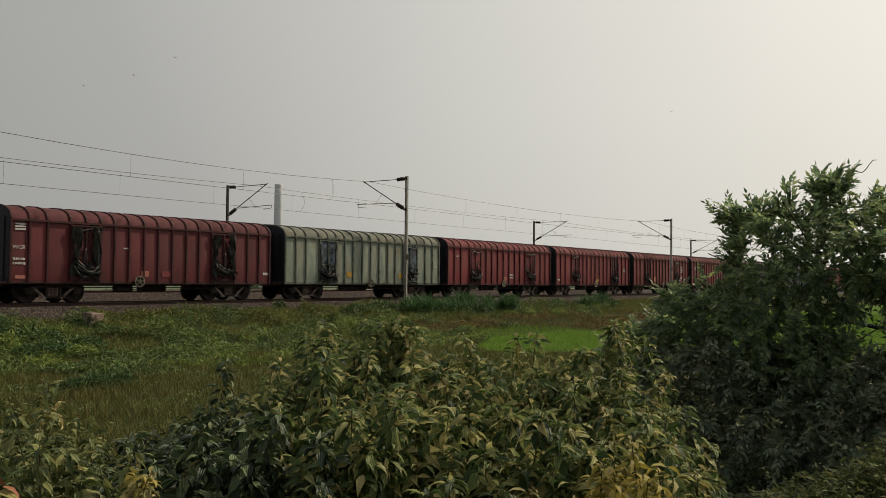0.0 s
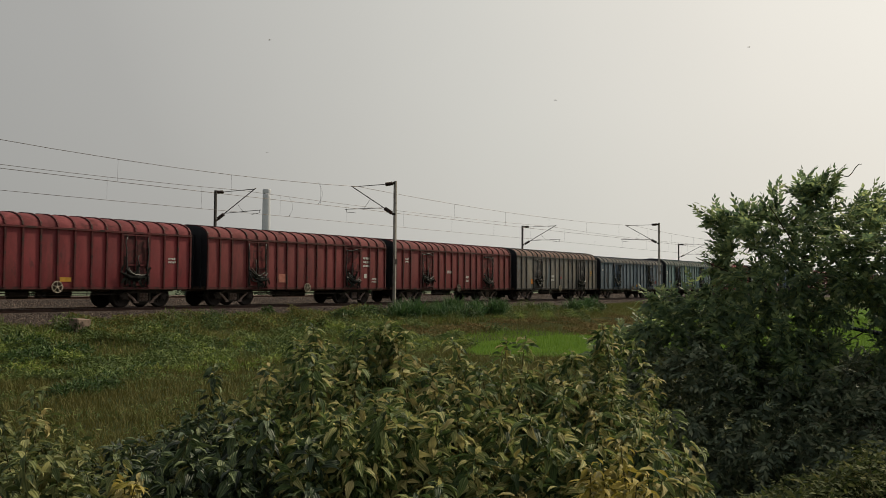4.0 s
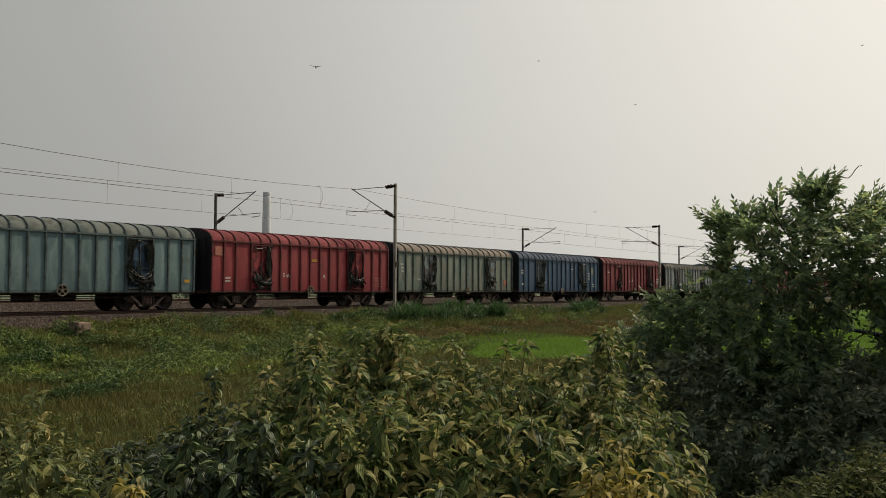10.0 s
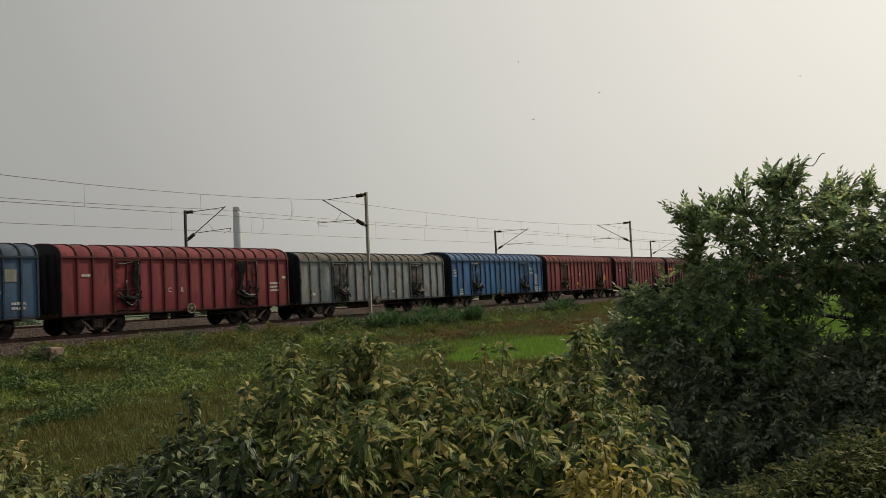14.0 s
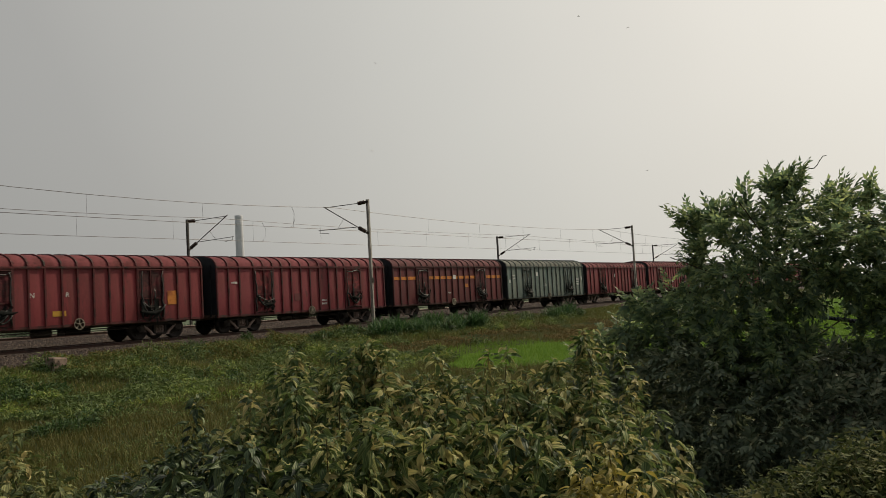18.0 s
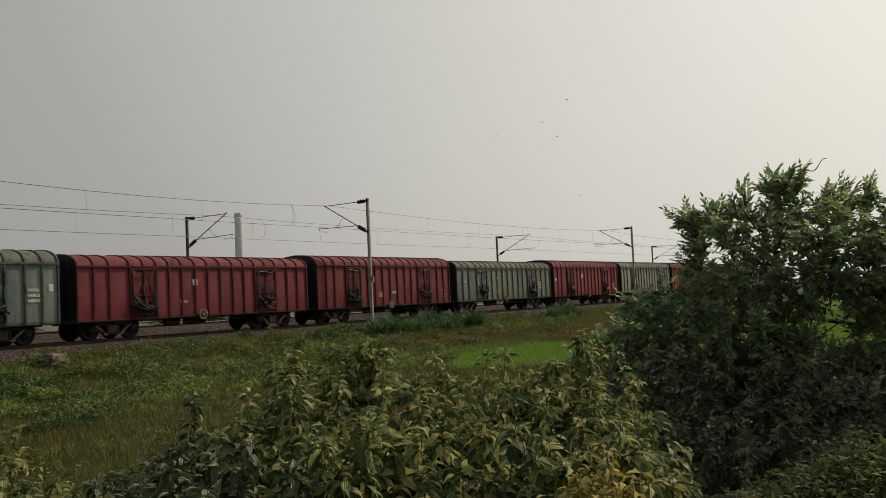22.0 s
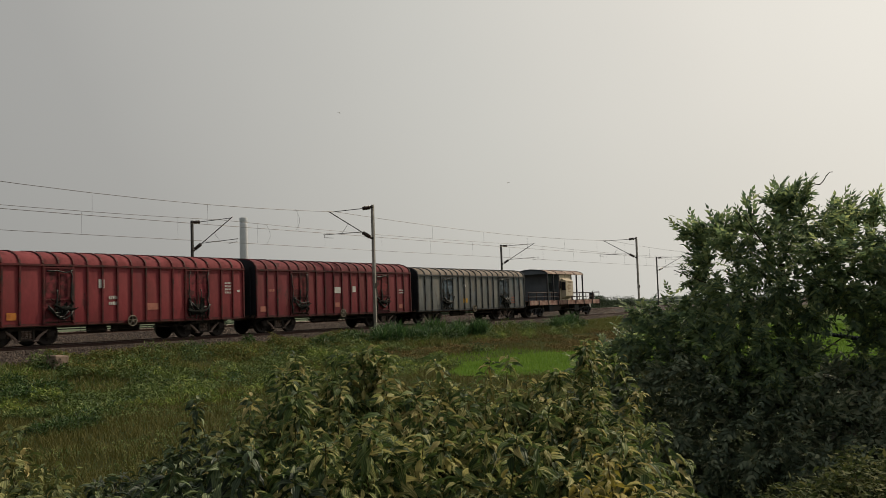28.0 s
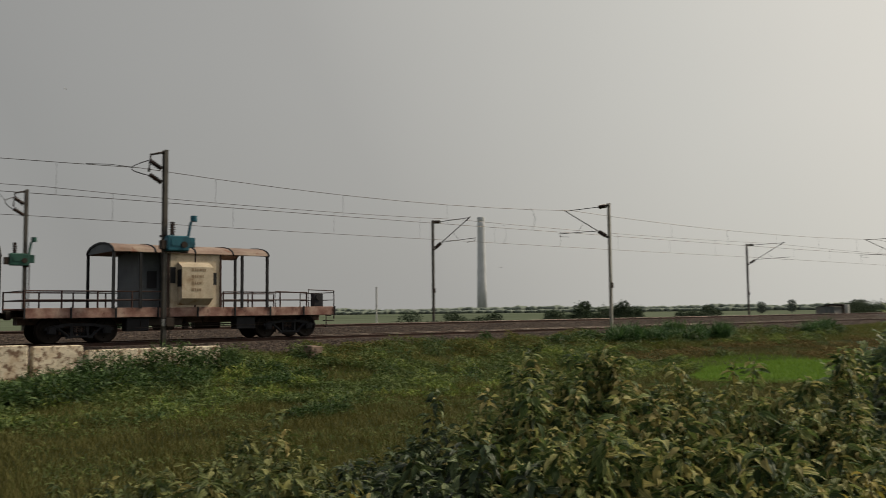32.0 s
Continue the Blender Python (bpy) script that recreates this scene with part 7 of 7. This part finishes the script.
# bushes along the near track
for x, y, s, h, n in ((29.8, 32.6, 0.34, 0.42, 300), (36.2, 31.6, 0.6, 0.5, 500), (38.2, 30.4, 0.7, 0.6, 700), (44.0, 30.2, 0.7, 0.55, 700), (33.5, 31.0, 0.8, 0.45, 600), (63.0, 31.0, 1.2, 0.5, 700),
                      (3.2, 27.4, 1.2, 0.7, 1000), (5.4, 27.3, 1.2, 0.8, 1100), (7.6, 27.4, 1.2, 0.85, 1200), (9.6, 28.2, 1.2, 0.8, 1100), (11.8, 28.4, 1.2, 0.6, 1000), (10.0, 29.6, 1.1, 1.05, 1500), (12.2, 29.7, 1.1, 1.15, 1600), (14.0, 29.9, 0.9, 0.9, 1300), (8.0, 28.9, 1.0, 0.7, 1100), (6.0, 28.6, 1.1, 0.5, 1000), (4.2, 28.4, 1.1, 0.5, 1000), (15.6, 29.4, 0.9, 0.45, 700), (16.4, 28.2, 1.0, 0.4, 700), (15.0, 27.6, 1.0, 0.4, 700)):
    gz = float(ground_z(np.array(float(x)), np.array(float(y))))
    b = empty("trackside_bush", pose(x, y, gz), "dark green weedy bush beside the track", "bush", "bushes beside the track")
    foliage("leaves", [(0, 0, h * 0.5, s, s * 0.7, h * 0.6), (s * 0.5, 0, h * 0.35, s * 0.6, s * 0.5, h * 0.5), (-s * 0.55, 0.1, h * 0.35, s * 0.55, s * 0.5, h * 0.45)], int(n * 1.5), 0.2, True, M["bushleaf"], b, 0.0)
    part("stem", Geo().tube([(0, 0, 0), (0.03, 0, h)], 0.02, 5, 0.006), M["stem"], b)
    part("stem", Geo().tube([(0.1, 0, 0), (0.3, 0.05, h * 0.9)], 0.015, 5, 0.005), M["stem"], b)

# ---------------------------------------------------------------- movement
RUN = [(0, 0), (1.5, 17.66), (3.5, 41.48), (5.5, 65.44), (7.5, 89.49), (9, 107.65), (10.5, 126.0), (13, 157.0), (14.5, 175.75), (16.5, 200.75), (18, 219.5), (19, 232.05), (21, 257.3), (23.5, 289.1), (25.5, 314.6), (27.5, 340.5), (29, 360.15), (31, 386.4), (32, 399.6)]

# ---------------------------------------------------------------- dragonflies over the field
FLIGHT = [
    [(0, 2.29, 1.48, 2.37), (5, 2.21, 1.82, 1.99), (5.5, 2.28, 1.79, 1.88), (6, 2.33, 1.78, 1.77), (6.5, 2.26, 1.89, 1.67), (7, 2.25, 1.92, 1.63), (8, 2.27, 1.89, 1.65), (9, 2.23, 1.94, 1.63), (10, 2.07, 2.05, 1.85), (12, 1.60, 2.19, 2.40), (32, 0.98, 2.44, 2.56)],
    [(0, 7.35, 10.27, 4.20), (3, 8.05, 9.60, 4.59), (8, 10.17, 7.30, 4.60), (13, 11.40, 5.49, 4.10), (16.5, 9.04, 8.17, 5.64), (17.5, 9.34, 8.06, 5.21), (18, 9.81, 7.77, 4.61), (18.5, 9.69, 8.09, 4.20), (19, 9.93, 7.85, 4.07), (23, 11.67, 4.97, 3.96), (28, 11.47, 3.88, 5.85), (32, 10.20, 6.13, 6.34)],
    [(0, 6.94, 10.63, 3.92), (6, 11.63, 5.17, 3.76), (13, 11.65, 5.10, 3.80), (19, 11.21, 5.22, 5.14), (23, 11.28, 6.11, 3.21), (29, 10.99, 6.74, 2.78), (32, 8.93, 9.42, 1.75)],
    [(0, 6.91, 11.85, 3.92), (5, 10.13, 9.49, 2.96), (9, 12.56, 6.08, 2.23), (13, 12.13, 6.62, 3.37), (19, 12.50, 4.80, 5.18), (23.5, 11.95, 7.03, 3.01), (28, 10.23, 9.04, 4.23), (32, 3.72, 13.09, 4.40)],
    [(0, 12.73, 5.19, 3.76), (6, 13.09, 3.29, 4.84), (13, 13.49, 2.17, 4.18), (19, 10.38, 9.09, 3.49), (23.5, 12.51, 5.57, 4.03), (30, 12.55, 3.48, 6.24), (32, 11.84, 5.39, 6.30)],
    [(0, 11.80, 3.15, 5.55), (13, 11.79, 3.37, 5.44), (19, 11.96, 4.88, 2.60), (21, 11.75, 5.35, 2.66), (24.5, 11.61, 5.77, 2.09), (28, 11.22, 4.61, 5.79), (32, 10.99, 5.00, 5.93)],
]


M["wing"] = mat("clear_wing", ["b9b8b0", "c8c7c0"], rough=0.4, scale=40.0, fine=200.0, bump=0.0, translucent=0.6)


def dragonfly(rows, k):
    d = empty("dragonfly", pose(*rows[0][1:]), "small dark dragonfly in flight with clear wings", "dragonfly", "dragonflies")
    part("body", Geo().lathe([(0.002, -0.034), (0.0028, -0.01), (0.0045, 0.0), (0.0055, 0.012), (0.003, 0.019)], 8, Matrix.Rotation(radians(-90), 4, "X")), M["insulator"], d, smooth=True)
    part("head", Geo().lathe([(0.001, 0.019), (0.0045, 0.022), (0.0045, 0.026), (0.001, 0.028)], 8, Matrix.Rotation(radians(-90), 4, "X")), M["insulator"], d, smooth=True)
    for sx in (-1, 1):
        for y, l in ((0.011, 0.040), (0.003, 0.037)):
            g = Geo().add([(0.003 * sx, y, 0.003), (0.5 * l * sx, y + 0.004, 0.006), (l * sx, y + 0.002, 0.008), (0.7 * l * sx, y - 0.006, 0.007), (0.2 * l * sx, y - 0.005, 0.004),
                           (0.003 * sx, y, 0.0035), (0.5 * l * sx, y + 0.004, 0.0065), (l * sx, y + 0.002, 0.0085), (0.7 * l * sx, y - 0.006, 0.0075), (0.2 * l * sx, y - 0.005, 0.0045)],
                          [(0, 1, 2, 3, 4), (9, 8, 7, 6, 5), (0, 5, 6, 1), (1, 6, 7, 2), (2, 7, 8, 3), (3, 8, 9, 4), (4, 9, 5, 0)])
            part("wing", g, M["wing"], d, "thin smoky wing")
    for c in d.children:
        c.data.transform(Matrix.Scale(k, 4))
    return d


FLIES = [(dragonfly(rows, 0.5 if i == 0 else 0.75), rows) for i, rows in enumerate(FLIGHT)]


def motions():
    for ob, x in TRAIN:
        walk(ob, [(t, pose(x - s, RAIL_Y, 0)) for t, s in RUN])
    for i, (ob, rows) in enumerate(FLIES):
        walk(ob, [(t, pose(x, y, z, 0, 0, 150 + 20 * i + 30 * math.sin(t))) for t, x, y, z in rows])
    ts, ss = [t for t, s in RUN], [s for t, s in RUN]
    first = {}
    for w, q in WHEELS:
        if q not in first:
            rows, n = [], 32 * FPS
            for i in range(n + 1):
                s = float(np.interp(i / FPS, ts, ss))
                rows.append((i / FPS, pose(q, 0, 0.5) @ Matrix.Rotation(-s / 0.5, 4, "Y")))
            walk(w, rows)
            first[q] = w
        else:
            w.rotation_mode = "QUATERNION"
            w.animation_data_create()
            w.animation_data.action = first[q].animation_data.action
            w.animation_data.action_slot = first[q].animation_data.action_slot


motions()
